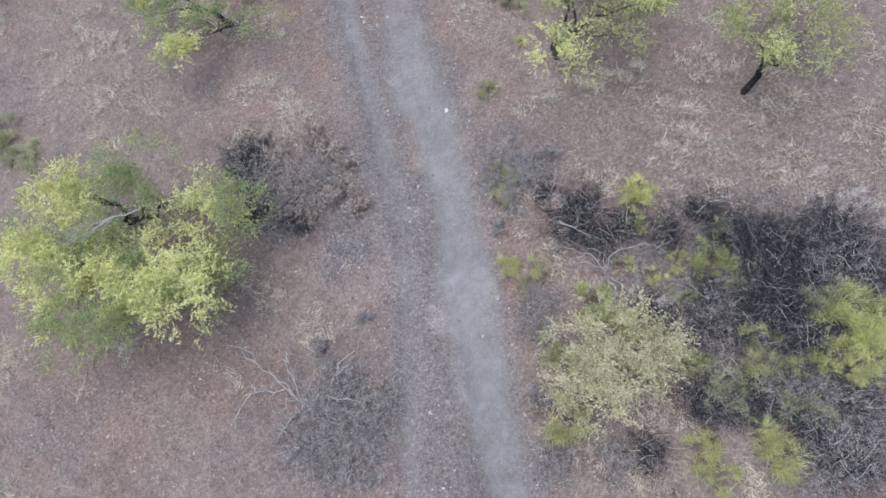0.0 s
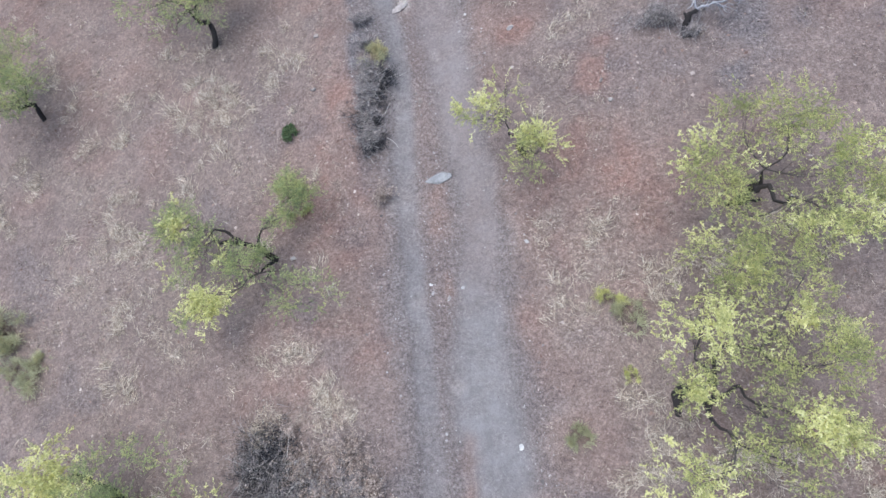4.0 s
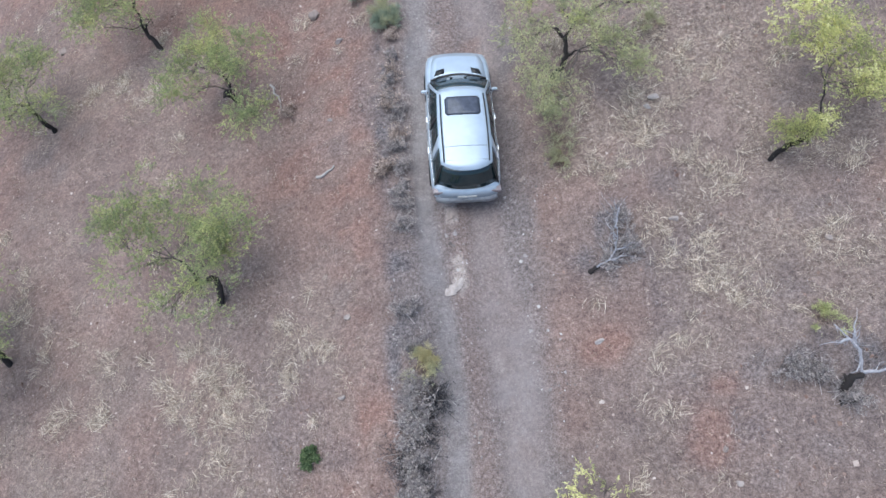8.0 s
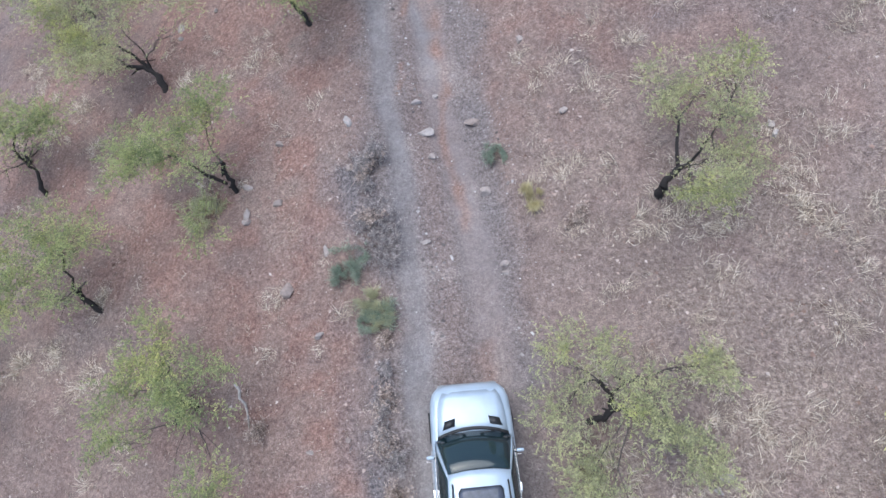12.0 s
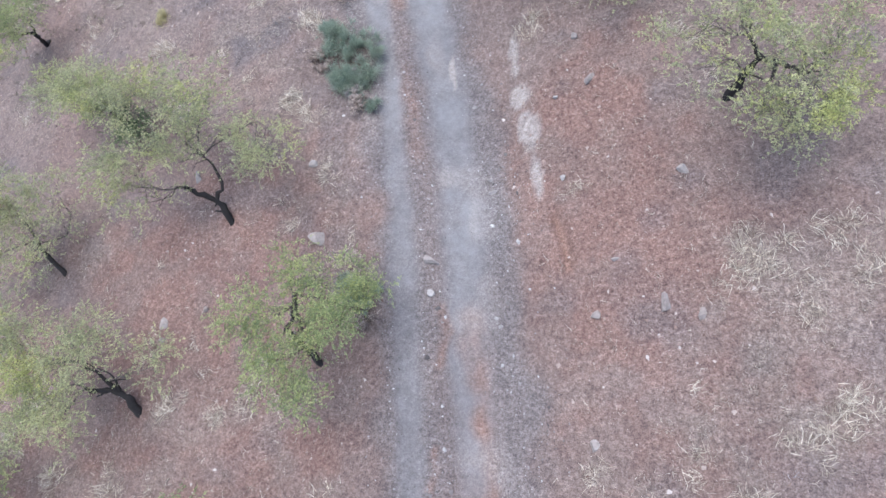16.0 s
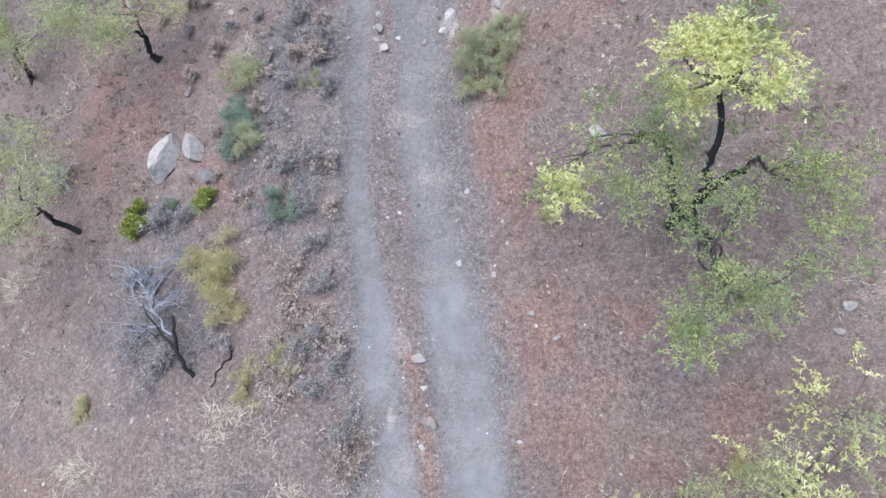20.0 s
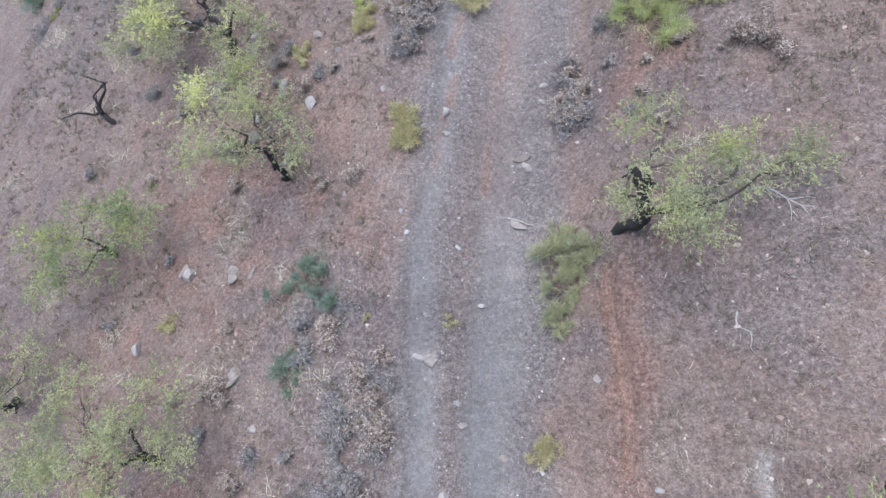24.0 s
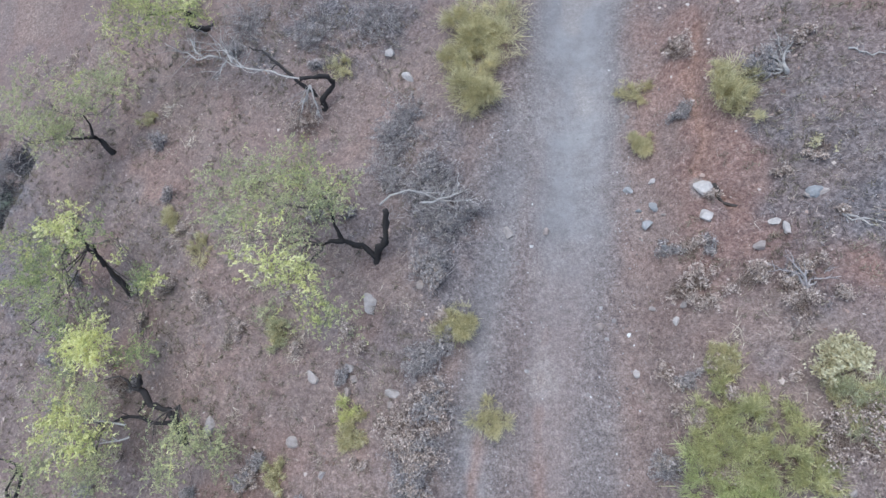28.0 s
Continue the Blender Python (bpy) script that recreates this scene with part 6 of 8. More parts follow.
shrub(-6.11, 60.75, 0.71, "broom")
shrub(-8.55, 61.04, 0.48, "grey")
shrub(-6.12, 61.26, 0.78, "broom")
shrub(-3.06, 61.29, 0.44, "grey")
shrub(2.84, 61.38, 0.38, "broom")
shrub(-6.05, 61.72, 0.31, "brown")
shrub(-2.7, 62.22, 0.39, "brown")
shrub(-4.02, 62.35, 0.58, "blue")
shrub(-4.06, 62.37, 0.63, "blue")
shrub(-8.72, 62.99, 0.5, "lime")
shrub(-3.78, 60.45, 0.63, "brown", 0.45)
shrub(-3.8, 58.49, 0.62, "brown", 0.42)
shrub(-3.14, 59.03, 0.62, "brown", 0.42)
shrub(-2.06, 56.26, 0.63, "brown", 0.42)
shrub(-3.41, 62.44, 0.45, "grey")
shrub(-7.94, 62.6, 0.59, "grey")
shrub(-7.16, 62.64, 0.48, "grey")
shrub(-5.34, 62.88, 0.33, "brown")
shrub(-6.61, 63.06, 0.48, "olive")
shrub(-2.75, 63.37, 0.43, "brown")
shrub(-3.94, 63.51, 0.53, "grey")
shrub(-4.51, 63.75, 0.2, "brown")
shrub(-3.13, 63.75, 0.46, "grey")
shrub(-6.27, 63.78, 0.2, "brown")
shrub(-5.66, 64.35, 0.49, "blue")
shrub(-5.2, 64.55, 0.64, "olive")
shrub(-5.63, 65.13, 0.69, "blue")
shrub(-6.43, 65.23, 0.24, "brown")
shrub(2.07, 65.42, 0.62, "olive")
shrub(-5.02, 65.65, 0.3, "brown")
shrub(1.29, 65.72, 0.64, "olive")
shrub(-5.69, 65.84, 0.54, "blue")
shrub(-2.87, 65.91, 0.42, "grey")
shrub(-3.25, 66.11, 0.4, "olive")
shrub(1.79, 66.16, 0.82, "olive")
shrub(1.35, 66.17, 0.66, "olive")
shrub(-4.02, 66.29, 0.49, "grey")
shrub(1.86, 66.66, 0.8, "olive")
shrub(2.34, 66.76, 0.64, "olive")
shrub(1.62, 66.86, 0.58, "olive")
shrub(-4.64, 66.93, 0.26, "brown")
shrub(-3.14, 66.96, 0.46, "brown")
shrub(-5.93, 66.98, 0.53, "broom")
shrub(-3, 67.03, 0.35, "brown")
shrub(-5.67, 67.06, 0.71, "olive")
shrub(-3.81, 67.15, 0.33, "brown")
shrub(1.18, 67.28, 0.26, "broom")
shrub(-3.05, 67.31, 0.51, "brown")
shrub(-4.73, 67.42, 0.22, "brown")
shrub(-7.51, 67.49, 0.41, "brown")
shrub(-3.08, 67.65, 0.6, "grey")
shrub(-3.34, 67.67, 0.45, "brown")
shrub(-3.49, 67.68, 0.39, "grey")
shrub(-3.1, 67.81, 0.44, "grey")
shrub(-3.27, 68.13, 0.51, "brown")
shrub(-6.64, 68.22, 0.39, "brown")
shrub(-3.64, 68.42, 0.51, "grey")
shrub(-3.73, 68.57, 0.46, "grey")
shrub(-6.18, 69.04, 0.33, "grey")
shrub(-5.3, 69.14, 0.24, "grey")
shrub(-3.13, 69.35, 0.41, "grey")
shrub(0.78, 69.43, 0.33, "broom")
shrub(-4.14, 69.52, 0.47, "grey")
shrub(-7.9, 69.54, 0.29, "grey")
shrub(0.8, 69.57, 0.39, "broom")
shrub(-2.87, 69.64, 0.21, "brown")
shrub(-3.97, 69.69, 0.31, "brown")
shrub(-2.99, 69.71, 0.47, "brown")
shrub(-2.89, 69.74, 0.49, "brown")
shrub(-3.83, 69.98, 0.54, "grey")
shrub(-3.34, 70, 0.47, "grey")
shrub(-3.34, 70.25, 0.57, "brown")
shrub(-3.67, 70.26, 0.27, "brown")
shrub(-4.27, 70.31, 0.37, "grey")
shrub(-8.99, 70.36, 0.27, "brown")
shrub(-3.09, 70.42, 0.47, "brown")
shrub(-7.44, 70.47, 0.4, "brown")
shrub(-7.78, 70.57, 0.32, "brown")
shrub(-8.06, 70.61, 0.35, "brown")
shrub(-2.99, 70.88, 0.34, "grey")
shrub(-5.52, 70.92, 0.51, "blue")
shrub(-3.63, 71.05, 0.45, "brown")
shrub(-3.02, 71.46, 0.27, "brown")
shrub(-5.52, 71.5, 0.46, "blue")
shrub(-5.09, 71.51, 0.41, "grey")
shrub(-4.48, 71.84, 0.39, "brown")
shrub(-4.45, 72.22, 0.35, "brown")
shrub(-5.21, 72.28, 0.45, "grey")
shrub(-7.65, 72.28, 0.24, "brown")
shrub(-9.85, 72.37, 0.31, "broom")
shrub(-3.56, 72.4, 0.15, "broom")
shrub(-1.45, 72.46, 0.21, "broom")
shrub(1.11, 72.49, 0.5, "olive")
shrub(-12.18, 72.51, 0.24, "grey")
shrub(-9.72, 72.57, 0.29, "broom")
shrub(1.16, 72.59, 0.42, "olive")
shrub(-4.6, 72.87, 0.38, "blue")
shrub(-3.41, 72.95, 0.24, "straw")
shrub(-6.03, 73.01, 0.47, "blue")
shrub(-3.43, 73.13, 0.24, "straw")
shrub(1.37, 73.31, 0.68, "olive")
shrub(-4.92, 73.34, 0.63, "blue")
shrub(1.02, 73.35, 0.53, "olive")
shrub(-5.22, 73.69, 0.56, "blue")
shrub(1.44, 73.75, 0.56, "olive")
shrub(-5.36, 73.87, 0.4, "blue")
shrub(1.01, 74.1, 0.61, "olive")
shrub(1.8, 74.19, 0.63, "olive")
shrub(1.17, 74.4, 0.68, "olive")
shrub(-10.41, 74.48, 0.24, "grey")
shrub(1.72, 74.49, 0.43, "olive")
shrub(-12.87, 76.15, 0.44, "grey")
shrub(-5.36, 76.29, 0.26, "brown")
shrub(-4.5, 76.46, 0.34, "brown")
shrub(-8.32, 76.55, 0.35, "brown")
shrub(-6.42, 76.77, 0.26, "brown")
shrub(3.6, 77.04, 0.2, "brown")
shrub(-6.47, 77.15, 0.23, "brown")
shrub(-11.9, 77.24, 0.31, "brown")
shrub(3.8, 77.31, 0.28, "straw")
shrub(3.26, 77.38, 0.19, "grey")
shrub(-2.96, 77.46, 0.52, "broom")
shrub(-6.71, 77.49, 0.23, "brown")
shrub(2.9, 77.57, 0.18, "grey")
shrub(1.33, 77.66, 0.43, "grey")
shrub(-8.46, 77.73, 0.34, "brown")
shrub(-2.98, 77.83, 0.51, "broom")
shrub(-8.77, 77.86, 0.24, "grey")
shrub(-9.04, 78, 0.35, "grey")
shrub(-14.88, 78.02, 0.32, "grey")
shrub(3.08, 78.03, 0.24, "brown")
shrub(1.62, 78.05, 0.44, "grey")
shrub(1.38, 78.07, 0.39, "brown")
shrub(1.35, 78.09, 0.48, "brown")
shrub(-3.14, 78.21, 0.45, "broom")
shrub(1.48, 78.24, 0.52, "grey")
shrub(1.28, 78.59, 0.4, "brown")
shrub(1.51, 78.63, 0.42, "brown")
shrub(1.77, 78.88, 0.38, "brown")
shrub(5.81, 78.96, 0.56, "brown")
shrub(3.3, 78.97, 0.2, "brown")
shrub(4.96, 78.97, 0.19, "brown")
shrub(5.35, 78.99, 0.52, "brown")
shrub(1.56, 79.09, 0.46, "grey")
shrub(4, 79.27, 0.28, "brown")
shrub(2.39, 79.33, 0.22, "grey")
shrub(1.64, 79.38, 0.39, "brown")
shrub(-8.29, 79.59, 0.27, "brown")
shrub(-6.47, 79.6, 0.38, "brown")
shrub(1.46, 79.65, 0.41, "grey")
shrub(-9.63, 79.75, 0.34, "brown")
shrub(4, 79.85, 0.19, "brown")
shrub(3.67, 79.91, 0.76, "green")
shrub(-11.24, 79.95, 0.35, "grey")
shrub(-11.21, 79.96, 0.35, "brown")
shrub(-7.43, 80.07, 0.28, "grey")
shrub(-6.01, 80.09, 0.33, "grey")
shrub(4.83, 80.52, 0.4784, "spring")
shrub(4.35, 80.63, 0.5336, "spring")
shrub(-5.54, 80.25, 0.23, "brown")
shrub(-9.71, 80.3, 0.35, "grey")
shrub(-3.13, 80.43, 0.4, "brown")
shrub(6.37, 80.46, 0.59, "brown")
shrub(4.57, 80.87, 0.6716, "spring")
shrub(3.84, 80.93, 0.6624, "spring")
shrub(2.97, 80.53, 0.68, "green")
shrub(3.36, 80.54, 0.27, "brown")
shrub(-3.27, 80.6, 0.48, "grey")
shrub(2.36, 80.64, 0.44, "grey")
shrub(-3.34, 80.64, 0.39, "brown")
shrub(-9.19, 80.67, 0.33, "grey")
shrub(3.19, 81.08, 0.6072, "spring")
shrub(3.28, 80.69, 0.31, "brown")
shrub(6.47, 80.7, 0.46, "brown")
shrub(2.9, 80.75, 0.31, "grey")
shrub(-3.15, 80.84, 0.52, "grey")
shrub(-6.67, 80.85, 0.35, "broom")
shrub(2.32, 80.86, 0.27, "brown")
shrub(-12.76, 80.87, 0.38, "grey")
shrub(5.73, 80.88, 0.27, "brown")
shrub(-7.55, 80.89, 0.43, "grey")
shrub(-7.45, 80.96, 0.34, "brown")
shrub(6.19, 80.96, 0.32, "broom")
shrub(-3.06, 80.97, 0.47, "brown")
shrub(6.34, 80.98, 0.54, "olive")
shrub(-6.76, 81.01, 0.32, "broom")
shrub(-3.15, 81.08, 0.64, "grey")
shrub(-6.76, 81.11, 0.32, "broom")
shrub(3.65, 81.12, 0.29, "brown")
shrub(3.35, 81.52, 0.7084, "spring")
shrub(-4.52, 81.13, 0.18, "brown")
shrub(4.22, 81.54, 0.69, "spring")
shrub(3.19, 81.19, 0.19, "brown")
shrub(5.29, 81.2, 0.55, "brown")
shrub(4.12, 81.23, 0.19, "grey")
shrub(3.91, 81.25, 0.18, "brown")
shrub(3.47, 81.29, 0.22, "grey")
shrub(-7.16, 81.36, 0.31, "grey")
shrub(-3.45, 81.37, 0.45, "brown")
shrub(-3.01, 81.39, 0.45, "brown")
shrub(-2.88, 81.46, 0.44, "grey")
shrub(5.97, 81.51, 0.61, "brown")
shrub(5.9, 81.55, 0.53, "broom")
shrub(5.93, 81.56, 0.45, "broom")
shrub(2.94, 81.56, 0.27, "brown")
shrub(-3.35, 81.63, 0.5, "brown")
shrub(3.62, 82.08, 0.4876, "spring")
shrub(-11.74, 81.7, 0.22, "brown")
shrub(5.77, 81.73, 0.68, "olive")
shrub(-4.68, 81.74, 0.41, "broom")
shrub(3.06, 81.78, 0.31, "brown")
shrub(4.25, 81.84, 0.17, "brown")
shrub(2.82, 81.91, 0.24, "brown")
shrub(-3.56, 81.96, 0.49, "brown")
shrub(-2.62, 81.96, 0.4, "brown")
shrub(5.47, 81.98, 0.36, "broom")
shrub(-1.3, 82.03, 0.52, "broom")
shrub(-4.68, 82.07, 0.43, "broom")
shrub(3.64, 82.1, 0.29, "brown")
shrub(3.54, 82.54, 0.3772, "spring")
shrub(5.68, 82.2, 0.17, "brown")
shrub(-4.78, 82.31, 0.39, "yellow")
shrub(-2.74, 82.37, 0.59, "grey")
shrub(5.66, 82.39, 0.6, "pale")
shrub(-2.78, 82.41, 0.42, "brown")
shrub(4.89, 82.42, 0.16, "brown")
shrub(2.79, 82.44, 0.22, "brown")
shrub(-2.58, 82.48, 0.49, "brown")
shrub(2.92, 82.5, 0.26, "grey")
shrub(5.72, 82.68, 0.52, "pale")
shrub(5.56, 82.68, 0.19, "brown")
shrub(2.65, 82.7, 0.24, "brown")
shrub(5.82, 82.75, 0.45, "pale")
shrub(3.72, 82.83, 0.41, "broom")
shrub(6.94, 82.85, 0.2, "brown")
shrub(3.42, 82.85, 0.24, "brown")
shrub(3.69, 82.85, 0.43, "broom")
shrub(-14.42, 83.08, 0.4, "grey")
shrub(-4.92, 83.26, 0.25, "grey")
shrub(-2.99, 83.29, 0.41, "grey")
shrub(-2.82, 83.42, 0.4, "grey")
shrub(-2.65, 83.5, 0.5, "grey")
shrub(-11.5, 83.56, 0.22, "grey")
shrub(-11.99, 83.64, 0.44, "brown")
shrub(5.28, 83.8, 0.42, "brown")
shrub(-2.41, 83.8, 0.39, "grey")
shrub(-2.06, 83.87, 0.51, "broom")
shrub(6.93, 83.87, 0.26, "brown")
shrub(-4.48, 83.95, 0.24, "brown")
shrub(5.94, 83.99, 0.25, "brown")
shrub(-6.25, 84.1, 0.26, "brown")
shrub(3.58, 84.14, 0.27, "brown")
shrub(-2.01, 84.18, 0.46, "broom")
shrub(-2, 84.21, 0.5, "broom")
shrub(5.13, 84.26, 0.29, "brown")
shrub(-4.86, 84.32, 0.36, "brown")
shrub(-14.23, 84.33, 0.42, "grey")
shrub(-12.59, 84.34, 0.41, "brown")
shrub(-2.39, 84.37, 0.33, "brown")
shrub(-8.36, 84.4, 0.34, "straw")
shrub(-6.7, 84.45, 0.55, "olive")
shrub(3.11, 84.5, 0.43, "brown")
shrub(4.51, 84.54, 0.44, "brown")
shrub(3.49, 84.56, 0.33, "brown")
shrub(5.46, 84.57, 0.29, "brown")
shrub(-6.82, 84.6, 0.51, "broom")
shrub(-15.09, 84.71, 0.41, "grey")
shrub(-14.63, 84.81, 0.24, "brown")
shrub(-7.95, 84.83, 0.25, "brown")
shrub(3.82, 85.37, 0.23, "grey")
shrub(-11.53, 85.38, 0.35, "brown")
shrub(3.42, 85.45, 0.26, "brown")
shrub(3.07, 85.52, 0.28, "grey")
shrub(-14.69, 85.54, 0.4, "grey")
shrub(-2.63, 85.54, 0.43, "brown")
shrub(-6.65, 85.62, 0.21, "brown")
shrub(6.4, 85.65, 0.19, "brown")
shrub(-2.47, 85.79, 0.58, "grey")
shrub(-9.39, 85.82, 0.43, "brown")
shrub(-2.45, 85.85, 0.55, "grey")
shrub(-10.63, 86.4, 0.34, "brown")
shrub(-11.77, 86.52, 0.34, "grey")
shrub(4.11, 86.67, 0.21, "brown")
shrub(5.49, 86.77, 0.19, "brown")
shrub(-2.28, 86.85, 0.53, "grey")
shrub(-2.15, 86.9, 0.65, "grey")
shrub(-1.67, 87.06, 0.59, "grey")
shrub(6.14, 87.07, 0.21, "brown")
shrub(-14.44, 87.14, 0.32, "grey")
shrub(6.39, 87.15, 0.35, "pale")
shrub(-9.63, 87.29, 0.48, "broom")
shrub(-4.89, 87.61, 0.25, "grey")
shrub(-9.69, 87.62, 0.35, "broom")
shrub(-5.79, 87.73, 0.36, "grey")
shrub(-2.09, 87.73, 0.66, "grey")
shrub(-2.69, 87.79, 0.67, "grey")
shrub(-5.14, 87.88, 0.43, "brown")
shrub(-10.13, 88.09, 0.39, "brown")
shrub(-3.72, 88.2, 0.3, "grey")
shrub(-15.12, 88.33, 0.31, "grey")
shrub(-10.8, 88.41, 0.41, "broom")
shrub(-2.52, 88.5, 0.61, "grey")
shrub(5.02, 88.52, 0.55, "broom")
shrub(2.98, 88.54, 0.41, "broom")
shrub(2.96, 88.62, 0.37, "broom")
shrub(-3.44, 88.66, 0.69, "grey")
shrub(-14.99, 88.75, 0.53, "brown")
shrub(-10.92, 88.81, 0.37, "broom")
shrub(3.98, 88.93, 0.3, "grey")
shrub(-5.08, 88.93, 0.29, "brown")
shrub(3.87, 88.95, 0.31, "grey")
shrub(-6.84, 89.08, 0.25, "brown")
shrub(5.02, 89.17, 0.78, "broom")
shrub(-7.95, 89.21, 0.44, "brown")
shrub(-11.17, 89.41, 0.32, "grey")
shrub(5.65, 89.46, 0.54, "grey")
shrub(-3.48, 89.66, 0.64, "grey")
shrub(6.49, 89.94, 0.18, "brown")
shrub(2.99, 90.04, 0.49, "broom")
shrub(6.54, 90.05, 0.21, "brown")
shrub(-2.96, 90.19, 0.8, "grey")
shrub(-1, 90.56, 1.04, "broom")
shrub(4.15, 90.71, 0.33, "brown")
shrub(-6.31, 90.99, 0.68, "brown")
shrub(4.05, 91.04, 0.3, "brown")
shrub(-11.74, 91.42, 0.41, "grey")
shrub(-1.41, 91.66, 0.74, "broom")
shrub(-8.36, 84.75, 0.35, "straw")
shrub(-7.09, 84.84, 0.5, "wisp")
shrub(-26.20, 93.40, 0.90, "wisp")
shrub(-25.30, 92.60, 0.70, "blue")
shrub(-22.34, 88.47, 0.50, "lime")
shrub(-24.50, 91.27, 0.80, "blue")
shrub(-21.84, 92.02, 0.40, "olive")
shrub(-25.10, 94.60, 0.90, "grey")
shrub(-24.30, 89.95, 0.80, "blue")
shrub(-24.40, 90.10, 0.40, "olive")
shrub(-21.10, 93.60, 0.80, "grey")
shrub(-21.60, 92.40, 0.80, "thorn")
shrub(-20.65, 91.25, 0.90, "thorn")
shrub(-20.90, 91.90, 0.70, "blue")
shrub(-21.45, 90.40, 0.90, "thorn")
shrub(-22.23, 90.10, 0.80, "blue")
shrub(-23.60, 92.00, 0.80, "grey")
shrub(-21.40, 89.30, 0.70, "thorn")
shrub(-22.10, 89.30, 0.60, "grey")
shrub(-23.20, 88.20, 0.70, "grey")
shrub(-23.40, 87.00, 0.70, "brown")
shrub(-20.06, 93.80, 0.70, "thorn")
shrub(-19.50, 93.20, 0.55, "thorn")
shrub(-20.50, 92.30, 0.70, "thorn")
shrub(-23.30, 94.30, 0.80, "grey")
shrub(-27.10, 96.50, 1.00, "blue")
shrub(-24.50, 95.80, 0.80, "brown")
shrub(-22.40, 95.20, 0.80, "brown")
shrub(-25.80, 91.00, 0.70, "wisp")
shrub(-22.00, 87.30, 0.60, "grey")
shrub(-21.30, 85.60, 0.60, "grey")
shrub(-22.60, 86.00, 0.65, "brown")
shrub(-0.89, 92.38, 1.15, "broom")
shrub(-12.37, 92.55, 0.36, "broom")
shrub(-5.26, 92.58, 0.56, "broom")
shrub(-6, 92.73, 0.3, "grey")
shrub(-18.02, 93.65, 0.56, "brown")
shrub(-3.97, 93.93, 0.88, "grey")
shrub(-6.04, 94.06, 0.26, "brown")
shrub(-9.11, 94.22, 0.43, "grey")
shrub(-6.07, 94.29, 0.91, "grey")
shrub(-8.39, 95.23, 0.96, "grey")
shrub(-8.75, 62.55, 0.55, "lime")
shrub(-6.56, 63.05, 0.4, "lime")
shrub(-7.77, 62.89, 0.5, "blue")
shrub(-5.56, 65.46, 0.5, "blue")
shrub(-5.47, 67.07, 0.45, "broom")

# rocks: place, half-axes, turn
rock(5.93, -2.68, 0.45, 0.23, 10, tall=0.15, material=PALEROCK, label="pale whitish rock bedded in the bank")
rock(-4.8, 13.15, 0.12, 0.09, 0)
rock(0.36, 15, 0.44, 0.2, 15, tall=0.07, material=SLAB, label="flat grey rock slab bedded in the track")
rock(1.71, 16.04, 0.18, 0.11, 0, tall=0.04)
rock(6.29, 16.19, 0.11, 0.08, 0)
rock(6.18, 17.01, 0.08, 0.07, 0)
rock(0.16, 17.99, 0.14, 0.09, 80)
rock(-3.68, 19.44, 0.11, 0.08, 0)
rock(3.72, 20.08, 0.14, 0.09, 0)
rock(-3.44, 21.76, 0.12, 0.1, 0)
rock(9.87, 21.87, 0.11, 0.09, 0)
rock(-0.22, 22.08, 0.18, 0.14, 0, tall=0.04)
rock(-0, 22.31, 0.28, 0.2, 60, tall=0.04)
rock(6.31, 23.11, 0.14, 0.1, 0)
rock(0, 24.62, 0.21, 0.29, 60, tall=0.04)
rock(2.38, 25.49, 0.12, 0.09, 0)
rock(-1.24, 25.93, 0.13, 0.09, 0)
rock(6.33, 26.75, 0.12, 0.09, 0)
rock(6.63, 27.02, 0.21, 0.1, 0)
rock(-3.82, 28.95, 0.12, 0.08, 0)
rock(-2.65, 29.1, 0.1, 0.08, 0)
rock(0.44, 29.83, 0.26, 0.13, 10, tall=0.06, material=PALEROCK, label="pale whitish rock bedded in the bank")
rock(-3.36, 32.12, 0.17, 0.16, 0)
rock(2.32, 33.12, 0.1, 0.09, 0)
rock(2.36, 33.35, 0.14, 0.1, 0)
rock(-4.25, 33.72, 0.25, 0.22, 0)
rock(0.14, 34.36, 0.13, 0.09, 0)
rock(-2.92, 34.65, 0.1, 0.22, 0)
rock(9.84, 35.16, 0.16, 0.11, 40)
rock(9.83, 35.46, 0.11, 0.19, -30)
rock(2.12, 35.71, 0.22, 0.18, 0)
rock(-5.59, 36.29, 0.21, 0.13, 0)
rock(-16.57, 36.34, 0.23, 0.2, 0)
rock(-5.62, 36.58, 0.15, 0.23, 0)
rock(-4.48, 36.63, 0.17, 0.13, 0)
rock(-1.96, 37.13, 0.14, 0.11, 0)
rock(0.62, 37.16, 0.17, 0.13, 0)
rock(-5.59, 37.55, 0.18, 0.16, 0)
rock(4.81, 37.55, 0.15, 0.1, 10)
rock(0.54, 38.07, 0.27, 0.15, 0)
rock(2.08, 38.15, 0.27, 0.15, 0)
rock(-4.35, 38.76, 0.16, 0.12, 0)
rock(-1.95, 38.89, 0.15, 0.23, 20)
rock(0.38, 39.26, 0.17, 0.12, 0)
rock(1.02, 39.44, 0.11, 0.1, 0)
rock(3.96, 40.58, 0.13, 0.13, 0)
rock(6.8, 43.31, 0.12, 0.15, 0)
rock(4.45, 43.65, 0.12, 0.13, 0)
rock(6.06, 43.7, 0.18, 0.22, 0)
rock(-8.35, 44.65, 0.12, 0.12, 0)
rock(0.14, 44.95, 0.13, 0.1, 0)
rock(5.1, 45.01, 0.09, 0.06, 0)
rock(-8.41, 45.16, 0.15, 0.21, 0)
rock(-6.87, 45.38, 0.11, 0.1, 0)
rock(0.27, 45.9, 0.25, 0.15, -30)
rock(-3.9, 46.36, 0.09, 0.14, 0)
rock(-3.06, 47.05, 0.31, 0.22, 0)
rock(7.07, 47.08, 0.17, 0.18, 50)
